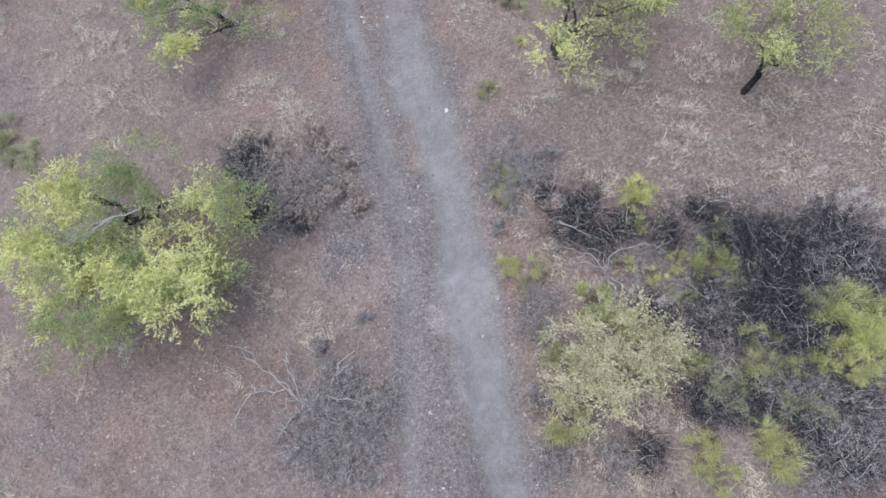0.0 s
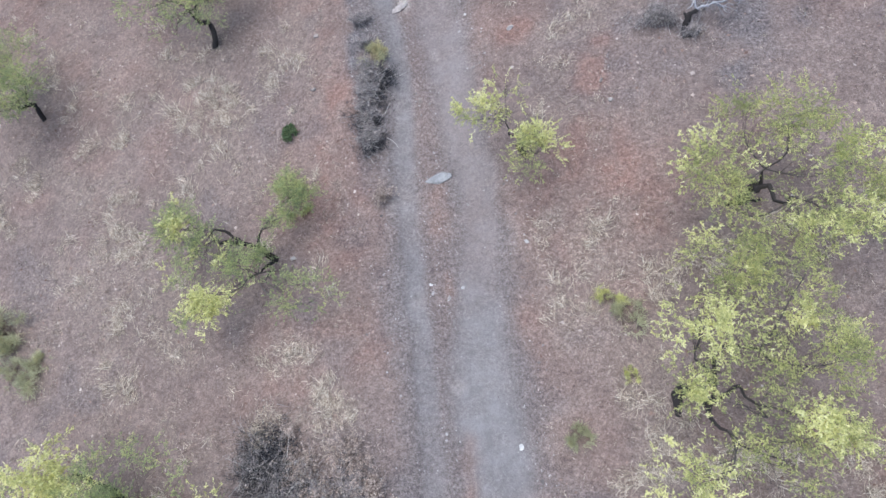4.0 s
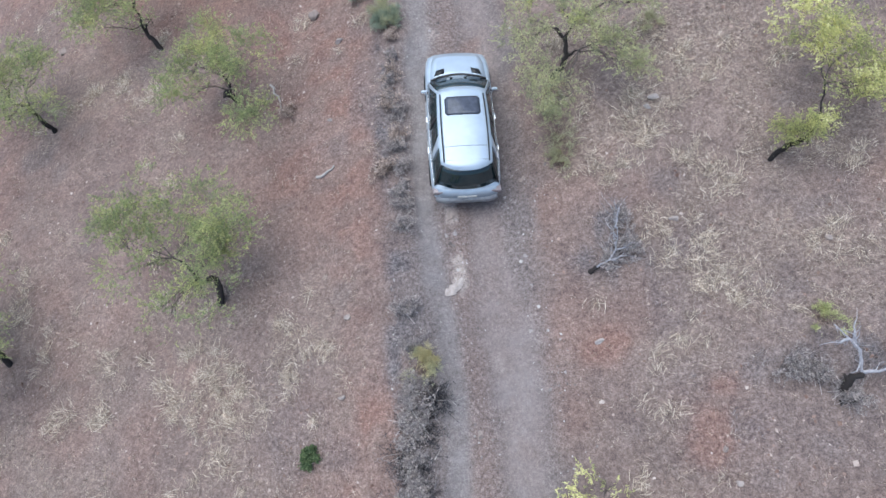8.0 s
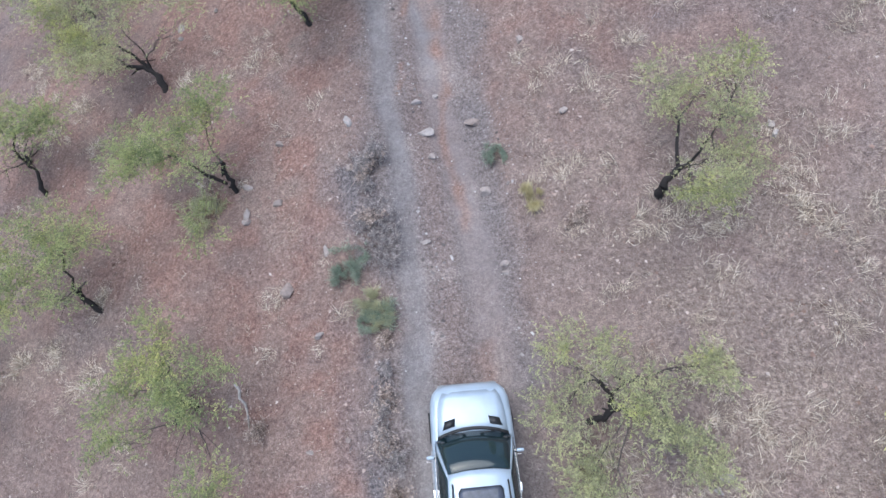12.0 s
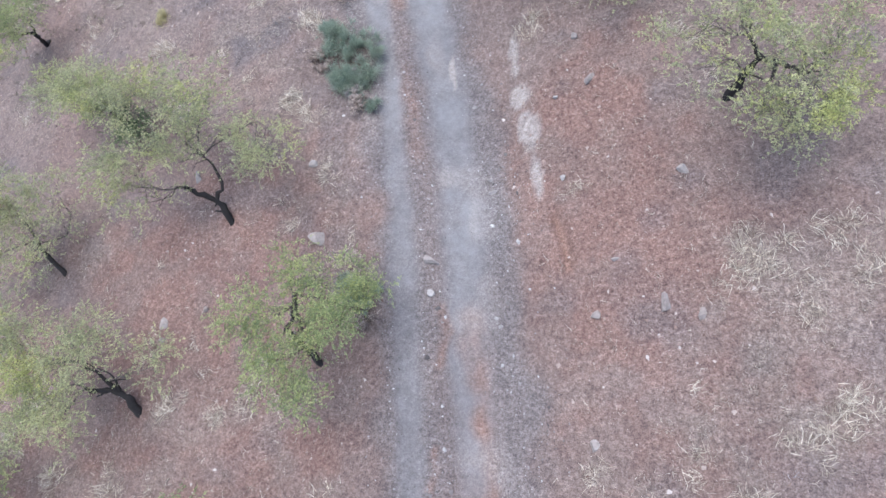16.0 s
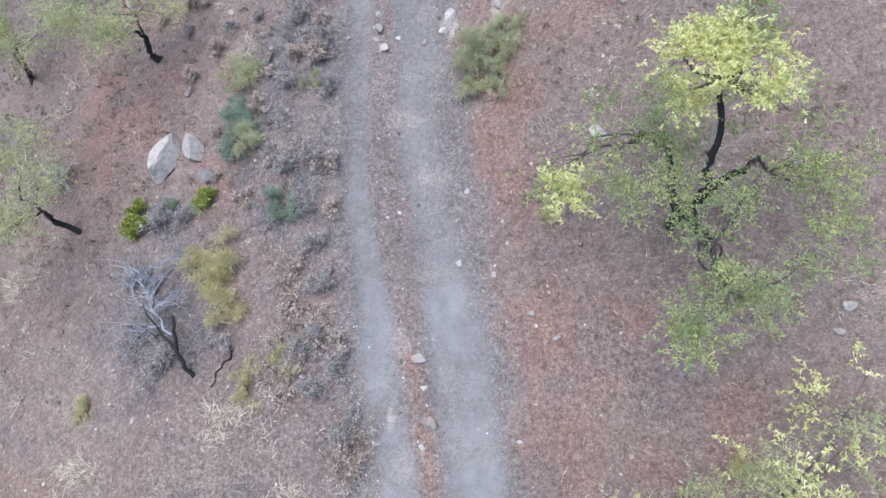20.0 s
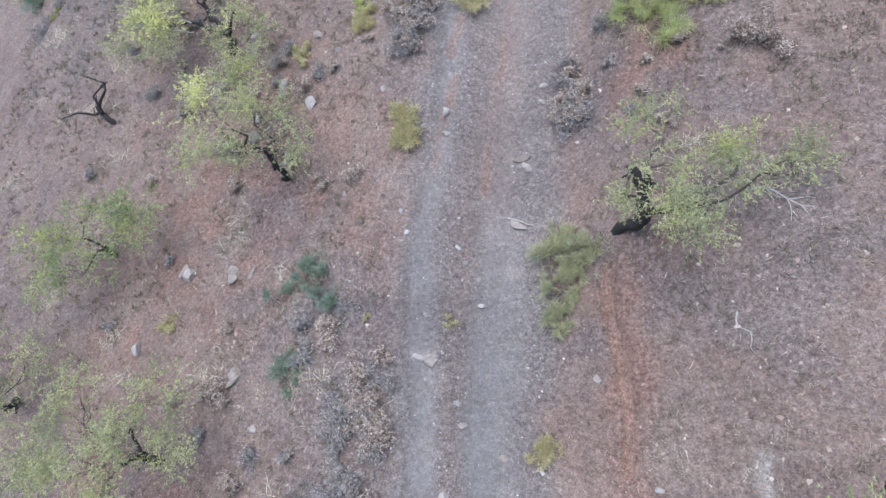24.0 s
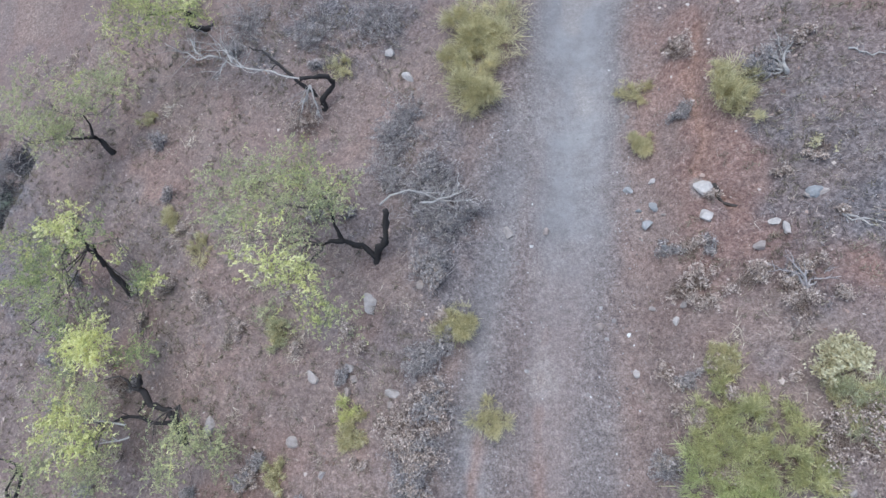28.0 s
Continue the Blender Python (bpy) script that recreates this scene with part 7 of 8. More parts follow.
rock(4.18, 47.63, 0.09, 0.1, 0)
rock(2.22, 47.83, 0.11, 0.08, 0)
rock(2.19, 48.24, 0.09, 0.08, 0)
rock(-3.31, 49.59, 0.13, 0.16, 0)
rock(-7.56, 50.05, 0.16, 0.23, 0)
rock(4.3, 50.12, 0.07, 0.06, 0)
rock(5.25, 50.39, 0.2, 0.16, 20)
rock(1.96, 50.81, 0.08, 0.06, 0)
rock(5.07, 52.02, 0.11, 0.09, 0)
rock(-9.51, 54.93, 0.14, 0.12, 0)
rock(-0.24, 56.63, 0.18, 0.15, 0)
rock(3.17, 56.78, 0.07, 0.06, 0)
rock(7.98, 57.82, 0.11, 0.08, 0)
rock(-0.48, 58.15, 0.16, 0.12, 0)
rock(8.27, 58.28, 0.15, 0.12, 30)
rock(2.75, 58.32, 0.09, 0.06, 0)
rock(2.25, 59, 0.11, 0.08, 0)
rock(0.58, 60.51, 0.12, 0.1, 0)
rock(0.98, 61.33, 0.08, 0.06, 0)
rock(4.19, 63.1, 0.24, 0.19, 90)
rock(-6.51, 63.82, 0.3, 0.18, 60, tall=0.35, material=PALEROCK, label="large pale boulder beside a dry thicket")
rock(-8.07, 64.7, 0.92, 0.41, 75, tall=0.35, material=PALEROCK, label="large pale boulder beside a dry thicket")
rock(-7.16, 64.77, 0.47, 0.3, -70, tall=0.35, material=PALEROCK, label="large pale boulder beside a dry thicket")
rock(5.17, 66.51, 0.1, 0.07, 0)
rock(-7.6, 67, 0.13, 0.17, 0)
rock(-1.25, 67.27, 0.15, 0.2, 0)
rock(-0.05, 67.42, 0.13, 0.08, 20)
rock(-1.5, 67.53, 0.12, 0.08, 0)
rock(-2.3, 67.65, 0.1, 0.08, 0)
rock(0.58, 67.66, 0.21, 0.15, 20, material=PALEROCK, label="pale whitish rock bedded in the bank")
rock(2.1, 67.83, 0.17, 0.31, 20)
rock(-1.39, 67.89, 0.13, 0.23, 10)
rock(0.7, 67.92, 0.2, 0.4, -10)
rock(2.37, 68.06, 0.24, 0.17, 40)
rock(2.06, 68.22, 0.12, 0.17, 0)
rock(1.31, 68.27, 0.1, 0.11, 0)
rock(2.38, 68.29, 0.28, 0.14, 60)
rock(-1.39, 68.45, 0.11, 0.13, 0)
rock(3.17, 68.62, 0.15, 0.09, -40)
rock(3.01, 68.91, 0.1, 0.08, 0)
rock(-0.1, 69.35, 0.13, 0.09, 0)
rock(-6.35, 69.68, 0.11, 0.08, 0)
rock(-1.07, 70.04, 0.14, 0.08, 0)
rock(-7.19, 70.83, 0.22, 0.15, 60)
rock(-7.23, 71.08, 0.13, 0.17, 0)
rock(1.96, 71.13, 0.09, 0.1, 0)
rock(-1.91, 71.44, 0.23, 0.15, 0)
rock(-2.14, 71.5, 0.19, 0.13, 0)
rock(-10.86, 71.81, 0.2, 0.24, 0)
rock(-0.68, 72.93, 0.13, 0.08, 0)
rock(-7.8, 73.64, 0.24, 0.16, 60)
rock(-7.17, 73.77, 0.1, 0.21, -20)
rock(-7.83, 73.89, 0.15, 0.26, -20)
rock(-9.36, 73.89, 0.3, 0.19, 50)
rock(-9.64, 74.01, 0.14, 0.24, 0)
rock(0.22, 75.03, 0.3, 0.1, -30)
rock(-4.58, 75.87, 0.09, 0.09, 0)
rock(0.33, 76.71, 0.18, 0.12, -20)
rock(0.26, 77, 0.22, 0.09, 10)
rock(-6.66, 77.12, 0.2, 0.17, 20)
rock(-1.84, 77.7, 0.13, 0.08, 0)
rock(-7.93, 78.27, 0.2, 0.23, 0)
rock(-1.92, 78.32, 0.14, 0.16, 0)
rock(0.71, 78.69, 0.11, 0.08, 0)
rock(-7.99, 78.91, 0.1, 0.22, 0)
rock(-6.12, 79.14, 0.18, 0.26, 0)
rock(0.79, 79.2, 0.12, 0.1, 0)
rock(-3.81, 79.2, 0.09, 0.08, 0)
rock(-7.14, 79.65, 0.18, 0.14, 0)
rock(-7.16, 79.89, 0.17, 0.22, 0)
rock(5.32, 80.19, 0.1, 0.08, 0)
rock(-5.48, 80.94, 0.11, 0.1, 0)
rock(-6.29, 81.69, 0.21, 0.17, 0)
rock(-8.74, 81.77, 0.13, 0.22, 0)
rock(-8.72, 82.25, 0.14, 0.3, 0)
rock(-3.72, 82.39, 0.1, 0.11, 0)
rock(-3.66, 82.7, 0.18, 0.14, 0)
rock(2.1, 82.81, 0.12, 0.1, 0)
rock(-4.85, 82.82, 0.13, 0.13, 0)
rock(-4.7, 83.13, 0.13, 0.09, 0)
rock(-5.85, 83.26, 0.18, 0.19, 0)
rock(-4.82, 83.41, 0.11, 0.14, 0)
rock(3, 83.8, 0.08, 0.1, 0)
rock(1.46, 83.97, 0.11, 0.11, 0)
rock(3.18, 84.15, 0.08, 0.09, 0)
rock(2.64, 84.22, 0.08, 0.07, 0)
rock(-4.26, 84.97, 0.2, 0.36, 0)
rock(4.78, 85.16, 0.17, 0.12, 0)
rock(-6.12, 85.3, 0.17, 0.15, 0)
rock(-2.86, 85.31, 0.11, 0.11, 0)
rock(5.33, 85.47, 0.08, 0.15, 0)
rock(5.97, 86.17, 0.26, 0.14, 0)
rock(-0.54, 86.49, 0.13, 0.18, 0)
rock(0.42, 86.5, 0.11, 0.1, 0)
rock(-3.53, 88.69, 0.19, 0.1, -20)
rock(-3.02, 91.64, 0.18, 0.27, 30)
rock(-3.63, 92.76, 0.17, 0.19, 0)
rock(0.08, 93.38, 0.15, 0.11, 0)
rock(2.55, 87.33, 0.13, 0.1, 20, material=SLAB, label="angular blue-grey stone on the bank")
rock(3.03, 86.73, 0.13, 0.12, -30, material=SLAB, label="angular blue-grey stone on the bank")
rock(2.87, 86.34, 0.17, 0.13, 60, material=SLAB, label="angular blue-grey stone on the bank")
rock(3.12, 87.42, 0.12, 0.08, 0, material=ROCK, label="weathered grey rock half sunk in the ground")
rock(3.14, 85.55, 0.16, 0.1, -20, material=SLAB, label="angular blue-grey stone on the bank")
rock(3.90, 86.10, 0.15, 0.22, -15, material=PALEROCK, label="pale angular rock bedded in the bank")
rock(3.94, 86.80, 0.18, 0.24, 20, material=PALEROCK, label="pale angular rock bedded in the bank")
rock(5.12, 85.65, 0.13, 0.08, 10, material=PALEROCK, label="pale angular rock bedded in the bank")
rock(5.31, 85.46, 0.07, 0.14, 0, material=PALEROCK, label="pale angular rock bedded in the bank")
rock(5.97, 86.18, 0.2, 0.12, 5, material=SLAB, label="angular blue-grey stone on the bank")
rock(2.71, 86.73, 0.08, 0.06, 0, material=SLAB, label="angular blue-grey stone on the bank")
rock(3.17, 86.45, 0.07, 0.06, 0, material=ROCK, label="weathered grey rock half sunk in the ground")

# fallen branches and sticks: place, bearing, length
fallen_branch(-5.9, 30.55, -71, 1.42, thick=0.05)
fallen_branch(-4, 26.87, 25, 0.70, label="short bleached dead stump lying on red soil", thick=0.06)
fallen_branch(11.65, 30.05, 17, 0.68, material=BARK, label="dark charred log in dry grass", thick=0.06)
fallen_branch(4.77, 71.97, -72, 0.91, thick=0.02)
fallen_branch(0.28, 75.16, -25, 0.83)
fallen_branch(-7.2, 78.68, 29, 0.93)
fallen_branch(4.35, 86.56, -53, 0.83, material=LIMB, label="reddish-brown log on the cut bank", thick=0.06)
fallen_branch(6.7, 85.39, -37, 0.83, thick=0.025)
fallen_branch(7.64, 89.26, -26, 0.73, thick=0.025)
fallen_branch(6.89, 85.35, -21, 1.20, thick=0.022)
fallen_branch(9.06, 11.87, -5, 0.96, material=BARK, label="dark fallen log at the foot of a tree", thick=0.06)
fallen_branch(4.48, 74.08, -21, 0.75, thick=0.025)
fallen_branch(-13.49, 65.6, -39, 3.40, thick=0.04)
fallen_branch(-5.61, 58.28, -129, 1.00, material=BARK, label="dark dead limb lying in grey brush")


# ---- the car, standing on the track ----
def paint_material():
    m, nodes, links, b = shade("pearl_white_paint", 0.28, 0.15)
    g = grain(nodes, links, 2.5, 4, 0.6, nodes.new("ShaderNodeTexCoord").outputs["Object"])
    c = ramp(nodes, links, g, [(0.3, (0.41, 0.48, 0.56)), (0.7, (0.47, 0.55, 0.64))])
    links.new(c, b.inputs["Base Color"])
    b.inputs["Coat Weight"].default_value, b.inputs["Coat Roughness"].default_value = 0.6, 0.06
    return m


def plain(name, colour, rough, metal=0.0):
    m = varied(name, [(0.0, colour), (1.0, tuple(min(1.0, c * 1.12) for c in colour))], rough, 6, "object", 0.0, metal)
    return m


def glass_material():
    m, nodes, links, b = shade("tinted_glass", 0.03)
    b.inputs["Base Color"].default_value = (0.016, 0.032, 0.037, 1)
    b.inputs["Transmission Weight"].default_value, b.inputs["IOR"].default_value = 0.12, 1.45
    b.inputs["Specular IOR Level"].default_value = 0.9
    return m


PAINT, GLASS = paint_material(), glass_material()
SILL = plain("dusty_grey_trim", (0.33, 0.34, 0.36), 0.5)
BLACK = plain("black_plastic", (0.018, 0.018, 0.02), 0.45)
RUBBER = plain("tyre_rubber", (0.022, 0.021, 0.02), 0.85)
ALLOY = plain("alloy_rim", (0.55, 0.56, 0.58), 0.3, 0.9)
CHROME = plain("chrome", (0.75, 0.76, 0.78), 0.12, 1.0)
LAMPRED = plain("smoked_lamp_lens", (0.30, 0.26, 0.27), 0.2)
LAMPWHITE = plain("clear_lamp_lens", (0.72, 0.74, 0.76), 0.1)
CABIN = plain("grey_cabin_lining", (0.06, 0.06, 0.065), 0.8)
PLATE = plain("number_plate_white", (0.7, 0.7, 0.68), 0.5)


def loft(rings, closed=False, caps=True):
    """A skin over rings of equally many points."""
    bm = bmesh.new()
    rows = [[bm.verts.new(p) for p in ring] for ring in rings]
    n = len(rows[0])
    for a, b in zip(rows, rows[1:]):
        for j in range(n if closed else n - 1):
            k = (j + 1) % n
            bm.faces.new((a[j], a[k], b[k], b[j]))
    if caps and closed:
        bm.faces.new(rows[0])
        bm.faces.new(rows[-1][::-1])
    bmesh.ops.recalc_face_normals(bm, faces=bm.faces)
    return bm


def box(x0, y0, z0, x1, y1, z1, bevel=0.02):
    bm = bmesh.new()
    bmesh.ops.create_cube(bm, size=1.0)
    for v in bm.verts:
        v.co = ((x0 + x1) / 2 + v.co.x * (x1 - x0), (y0 + y1) / 2 + v.co.y * (y1 - y0), (z0 + z1) / 2 + v.co.z * (z1 - z0))
    if bevel:
        bmesh.ops.bevel(bm, geom=bm.edges[:], offset=bevel, segments=2, affect="EDGES", profile=0.6)
    return bm


def panel(points, thick=0.012, lift=0.0):
    """A thin pane over four or more corners given in order, or over a grid of rows of points."""
    bm = bmesh.new()
    rows = [[bm.verts.new(p) for p in row] for row in points]
    for a, b in zip(rows, rows[1:]):
        for j in range(len(a) - 1):
            bm.faces.new((a[j], a[j + 1], b[j + 1], b[j]))
    bmesh.ops.recalc_face_normals(bm, faces=bm.faces)
    bmesh.ops.solidify(bm, geom=bm.faces[:], thickness=thick)
    return bm


def across(left, right, n, bow):
    """Points from left to right that bow along +y and +z in the middle."""
    out = []
    for k in range(n + 1):
        t = k / n
        b = 1 - (2 * t - 1) ** 2
        out.append(tuple(Vector(left).lerp(Vector(right), t) + Vector((0, bow[0] * b, bow[1] * b))))
    return out


def roof_at(y):
    """Half width and height of the roof's edge."""
    t = min(max((y + 1.95) / 2.35, 0), 1)
    return 0.655 + 0.045 * math.sin(math.pi * (0.15 + 0.75 * t)), 1.60 + 0.09 * math.sin(math.pi * (0.15 + 0.62 * t))


def belt_at(y):
    """Half width of the glass at the shoulder."""
    return 0.895 - 0.030 * max(0.0, abs(y + 0.5) - 0.5) ** 1.6


def make_car(at):
    car = new("car")
    tagged(car, "silver-white SUV with roof rails and dark sunroof, standing on the track", "car")
    # Lower body: station, half width, sill, shoulder height, height in the middle.
    stations = [(-2.38, 0.66, 0.46, 0.74, 0.78), (-2.34, 0.82, 0.40, 0.90, 0.94), (-2.22, 0.90, 0.34, 1.00, 1.03), (-1.95, 0.94, 0.32, 1.04, 1.06),
                (-1.40, 0.965, 0.30, 1.05, 1.06), (-0.6, 0.955, 0.29, 1.03, 1.05), (0.3, 0.95, 0.29, 1.02, 1.05), (0.95, 0.95, 0.30, 1.00, 1.07),
                (1.25, 0.95, 0.31, 0.985, 1.075), (1.65, 0.945, 0.32, 0.95, 1.055), (2.0, 0.92, 0.33, 0.90, 1.00), (2.2, 0.86, 0.34, 0.84, 0.94), (2.33, 0.74, 0.38, 0.74, 0.83), (2.39, 0.58, 0.44, 0.62, 0.70)]
    rings = []
    for y, w, lo, sh, mid in stations:
        side = [(w * 0.90, lo), (w * 0.985, lo + 0.14), (w, lo + 0.36 * (sh - lo) + 0.1), (w * 0.985, sh - 0.10), (w * 0.94, sh - 0.02), (w * 0.86, sh + 0.25 * (mid - sh)), (w * 0.55, sh + 0.75 * (mid - sh))]
        ring = [(a, y, b) for a, b in side] + [(0, y, mid)] + [(-a, y, b) for a, b in reversed(side)]
        rings.append(ring)
    bm = loft(rings, True)
    part("body", bm, PAINT, car)
    # Roof with rolled edges, its rear edge and its front edge bowed.
    rows = []
    for y in np.linspace(-1.86, 0.42, 17):
        w, h = roof_at(y)
        t = (y + 1.86) / 2.28
        bow = -0.26 * (1 - t) ** 9 + 0.07 * t ** 9
        rows.append([(s * w, y + bow * (1 - abs(s) ** 2.6), h + 0.05 * (1 - s * s) - 0.055 * abs(s) ** 9) for s in (-1, -0.97, -0.9, -0.75, -0.5, -0.25, 0, 0.25, 0.5, 0.75, 0.9, 0.97, 1)])
    roof = part("roof", panel(rows, 0.03), PAINT, car)
    for y, wide in ((-1.40, 0.80), (-1.80, 0.82)):
        w, h = roof_at(y)
        seam = [(s * w * wide, y, h + 0.05 * (1 - (s * wide) ** 2) + 0.001) for s in np.linspace(-1, 1, 11)]
        v, f = tube(seam, [0.006] * 11, 4)
        child("roof_seam", mesh_of("roof_seam", v, f, BLACK, True), roof)

    def lid(name, y0, y1, half, up, material, label):
        rows = []
        for y in np.linspace(y0, y1, 9):
            e = abs((y - (y0 + y1) / 2) / ((y1 - y0) / 2))
            k = half - 0.06 * max(0.0, (e - 0.7) / 0.3) ** 2.5
            rows.append([(s * k, y, roof_at(y)[1] + 0.05 * (1 - (s * k / 0.69) ** 2) + up) for s in np.linspace(-1, 1, 9)])
        return part(name, panel(rows, 0.012), material, car, label)
    lid("sunroof_seal", -0.45, 0.15, 0.475, 0.004, BLACK, "")
    lid("sunroof", -0.43, 0.13, 0.455, 0.010, plain("sunroof_glass", (0.075, 0.085, 0.115), 0.08), "dark tinted sunroof glass")
    for s in (-1, 1):
        line = [(s * roof_at(y)[0] * 0.865, y, roof_at(y)[1] + 0.050 - 0.05 * (abs((y + 0.80) / 1.12) ** 6)) for y in np.linspace(-1.84, 0.24, 13)]
        v, f = tube(line, [0.020] * 13, 6)
        child("roof_rail", mesh_of("roof_rail", v, f, BLACK, True), car, "black roof rail")
    # Glass all round the cabin, on one skin from the shoulder to the roof's edge.
    hr, hb = roof_at(0.42)[1] - 0.02, roof_at(-1.86)[1] - 0.03
    shield = [across((-0.83 + 0.17 * t, 1.14 - 0.70 * t, 1.04 + (hr - 1.04) * t), (0.83 - 0.17 * t, 1.14 - 0.70 * t, 1.04 + (hr - 1.04) * t), 10, (0.17 - 0.09 * t, 0.03 + 0.03 * t)) for t in (0, 0.33, 0.66, 1)]
    part("windshield", panel(shield, 0.012), GLASS, car, "tinted windshield")

    def stern(x, t):
        """The bowed rear window: x from -1 to 1, t from its foot to its top."""
        return (x * (0.845 - 0.19 * t), -2.12 + 0.26 * t - 0.25 * (1 - abs(x) ** 2.4), 1.05 + (hb - 1.05) * t + 0.05 * t * (1 - x * x))
    part("rear_window", panel([[stern(x, t) for x in np.linspace(-0.96, 0.96, 15)] for t in (0.04, 0.35, 0.7, 0.99)], 0.012), GLASS, car, "dark rear window")
    v, f = tube([tuple(Vector(stern(x, 0.12 + 0.05 * abs(x))) + Vector((0, -0.02, 0.02))) for x in (0.05, -0.15, -0.35, -0.52)], [0.011] * 4, 4)
    child("rear_wiper", mesh_of("rear_wiper", v, f, BLACK, True), car)
    for s in (-1, 1):
        def flank(y, t, out=0.0):
            w, h = roof_at(y)
            wb = belt_at(y)
            return (s * (wb + (w - 0.012 - wb) * t + 0.035 * t * (1 - t) + out), y, 1.04 + (h - 0.05 - 1.04) * t + 0.3 * out)

        def strip(a0, a1, b0, b1, t0, t1, out):
            """From a to b along the car, each given at the foot and at the top."""
            return [[flank((a0 + (a1 - a0) * t) * (1 - q) + (b0 + (b1 - b0) * t) * q, t, out) for q in (0, 0.25, 0.5, 0.75, 1)] for t in np.linspace(t0, t1, 5)]
        for a0, a1, b0, b1 in ((-2.16, -1.84, -1.42, -1.32), (-1.28, -1.02, -0.42, -0.42), (-0.34, -0.34, 1.02, 0.34)):
            part("side_window", panel(strip(a0, a1, b0, b1, 0.0, 0.99, 0.0), 0.01), GLASS, car, "dark tinted side window")
        for a0, a1, b0, b1, material in ((1.00, 0.33, 1.15, 0.44, PAINT), (-0.44, -0.44, -0.32, -0.32, BLACK), (-1.43, -1.34, -1.27, -1.00, PAINT), (-2.20, -1.88, -2.13, -1.80, BLACK)):
            part("pillar", panel(strip(a0, a1, b0, b1, 0.0, 1.0, 0.006), 0.03), material, car)
        belt = [flank(y, 0.0, 0.012) for y in np.linspace(-2.12, 1.08, 11)]
        v, f = tube(belt, [0.010] * 11, 4)
        child("belt_trim", mesh_of("belt_trim", v, f, CHROME, True), car)
        # Mirror, handles, sill.
        mirror = part("door_mirror", box(s * 0.97 - 0.085, 0.76, 1.03, s * 0.97 + 0.085, 0.84, 1.13, 0.035), PAINT, car)
        mirror.location = (s * 0.03, 0, 0)
        part("mirror_glass", box(s * 0.97 - 0.085, 0.713, 1.02, s * 0.97 + 0.085, 0.722, 1.14, 0.003), CHROME, mirror)
        part("mirror_foot", box(min(s * 0.86, s * 0.95), 0.76, 1.02, max(s * 0.86, s * 0.95), 0.82, 1.07, 0.01), BLACK, mirror)
        for y in (0.02, -1.0):
            part("door_handle", box(s * 0.962 - 0.02, y - 0.10, 0.86, s * 0.962 + 0.02, y + 0.10, 0.885, 0.008), CHROME, car, "chrome door handle")
        for y in (0.95, -0.38, -1.32):
            line = [(s * (0.972 - 0.1 * max(0, (z - 0.92))), y, z) for z in (0.36, 0.6, 0.8, 1.0)]
            v, f = tube(line, [0.005] * 4, 4)
            child("door_gap", mesh_of("door_gap", v, f, BLACK, True), car)
        part("side_sill", box(s * 0.93 - 0.05, -1.0, 0.27, s * 0.93 + 0.05, 0.95, 0.36, 0.03), SILL, car)
        part("headlight", loft([[(s * a, y, z) for a, z in ((0.60, 0.70), (0.80, 0.72), (0.84, 0.80), (0.62, 0.82))] for y in (1.98, 2.20)], True), LAMPWHITE, car, "clear headlight")
        part("tail_light", box(s * 0.78 - 0.13, -2.375, 0.80, s * 0.78 + 0.13, -2.20, 0.955, 0.03), LAMPRED, car, "dull reddish-grey tail light")
        # Black air outlets in the bonnet.
        vent = part("bonnet_vent", panel([[(s * 0.40, 1.42, 1.064), (s * 0.68, 1.35, 1.033)], [(s * 0.38, 1.60, 1.058), (s * 0.62, 1.54, 1.034)]], 0.012), BLACK, car, "black bonnet air vent")
        vent.location = (0, 0, 0.012)
        # Wiper and wheels.
        v, f = tube([(s * 0.30 - 0.3, 1.27 - 0.06 * (s > 0), 1.105), (s * 0.30, 1.25, 1.125), (s * 0.30 + 0.3, 1.21 + 0.06 * (s > 0), 1.10)], [0.012] * 3, 4)
        child("wiper", mesh_of("wiper", v, f, BLACK, True), car)
        for y in (1.45, -1.45):
            wheel = new("wheel")
            wheel.parent, wheel.location = car, (s * 0.85, y, 0.37)
            wheel.rotation_euler = (0, radians(90), 0)
            ring = lambda r, w: [[(r0 * math.cos(a), r0 * math.sin(a), z) for r0, z in ((r - 0.09, -w), (r - 0.02, -w), (r, -w + 0.04), (r, w - 0.04), (r - 0.02, w), (r - 0.09, w))] for a in np.linspace(0, 2 * math.pi, 25)]
            part("tyre", loft(ring(0.37, 0.125), False, False), RUBBER, wheel)
            bm = bmesh.new()
            bmesh.ops.create_cone(bm, cap_ends=True, segments=24, radius1=0.27, radius2=0.25, depth=0.18)
            part("rim", bm, ALLOY, wheel)
    part("bonnet", panel([[(s * k, y, z + 0.06 * (1 - (s / 1.02) ** 2)) for s in np.linspace(-1, 1, 9)] for y, k, z in ((1.22, 0.80, 1.025), (1.5, 0.78, 1.012), (1.8, 0.76, 0.985), (2.05, 0.70, 0.935), (2.2, 0.62, 0.885))], 0.012), PAINT, car)
    part("cowl", panel([across((-0.80, 1.15 + d, 1.058 + u), (0.80, 1.15 + d, 1.058 + u), 10, (0.165, 0.035)) for d, u in ((0.0, 0.0), (0.04, 0.006), (0.075, 0.0))], 0.012), BLACK, car)
    part("grille", box(-0.42, 2.26, 0.54, 0.42, 2.385, 0.70, 0.03), BLACK, car)
    part("front_bumper", box(-0.72, 2.20, 0.34, 0.72, 2.42, 0.54, 0.07), SILL, car)
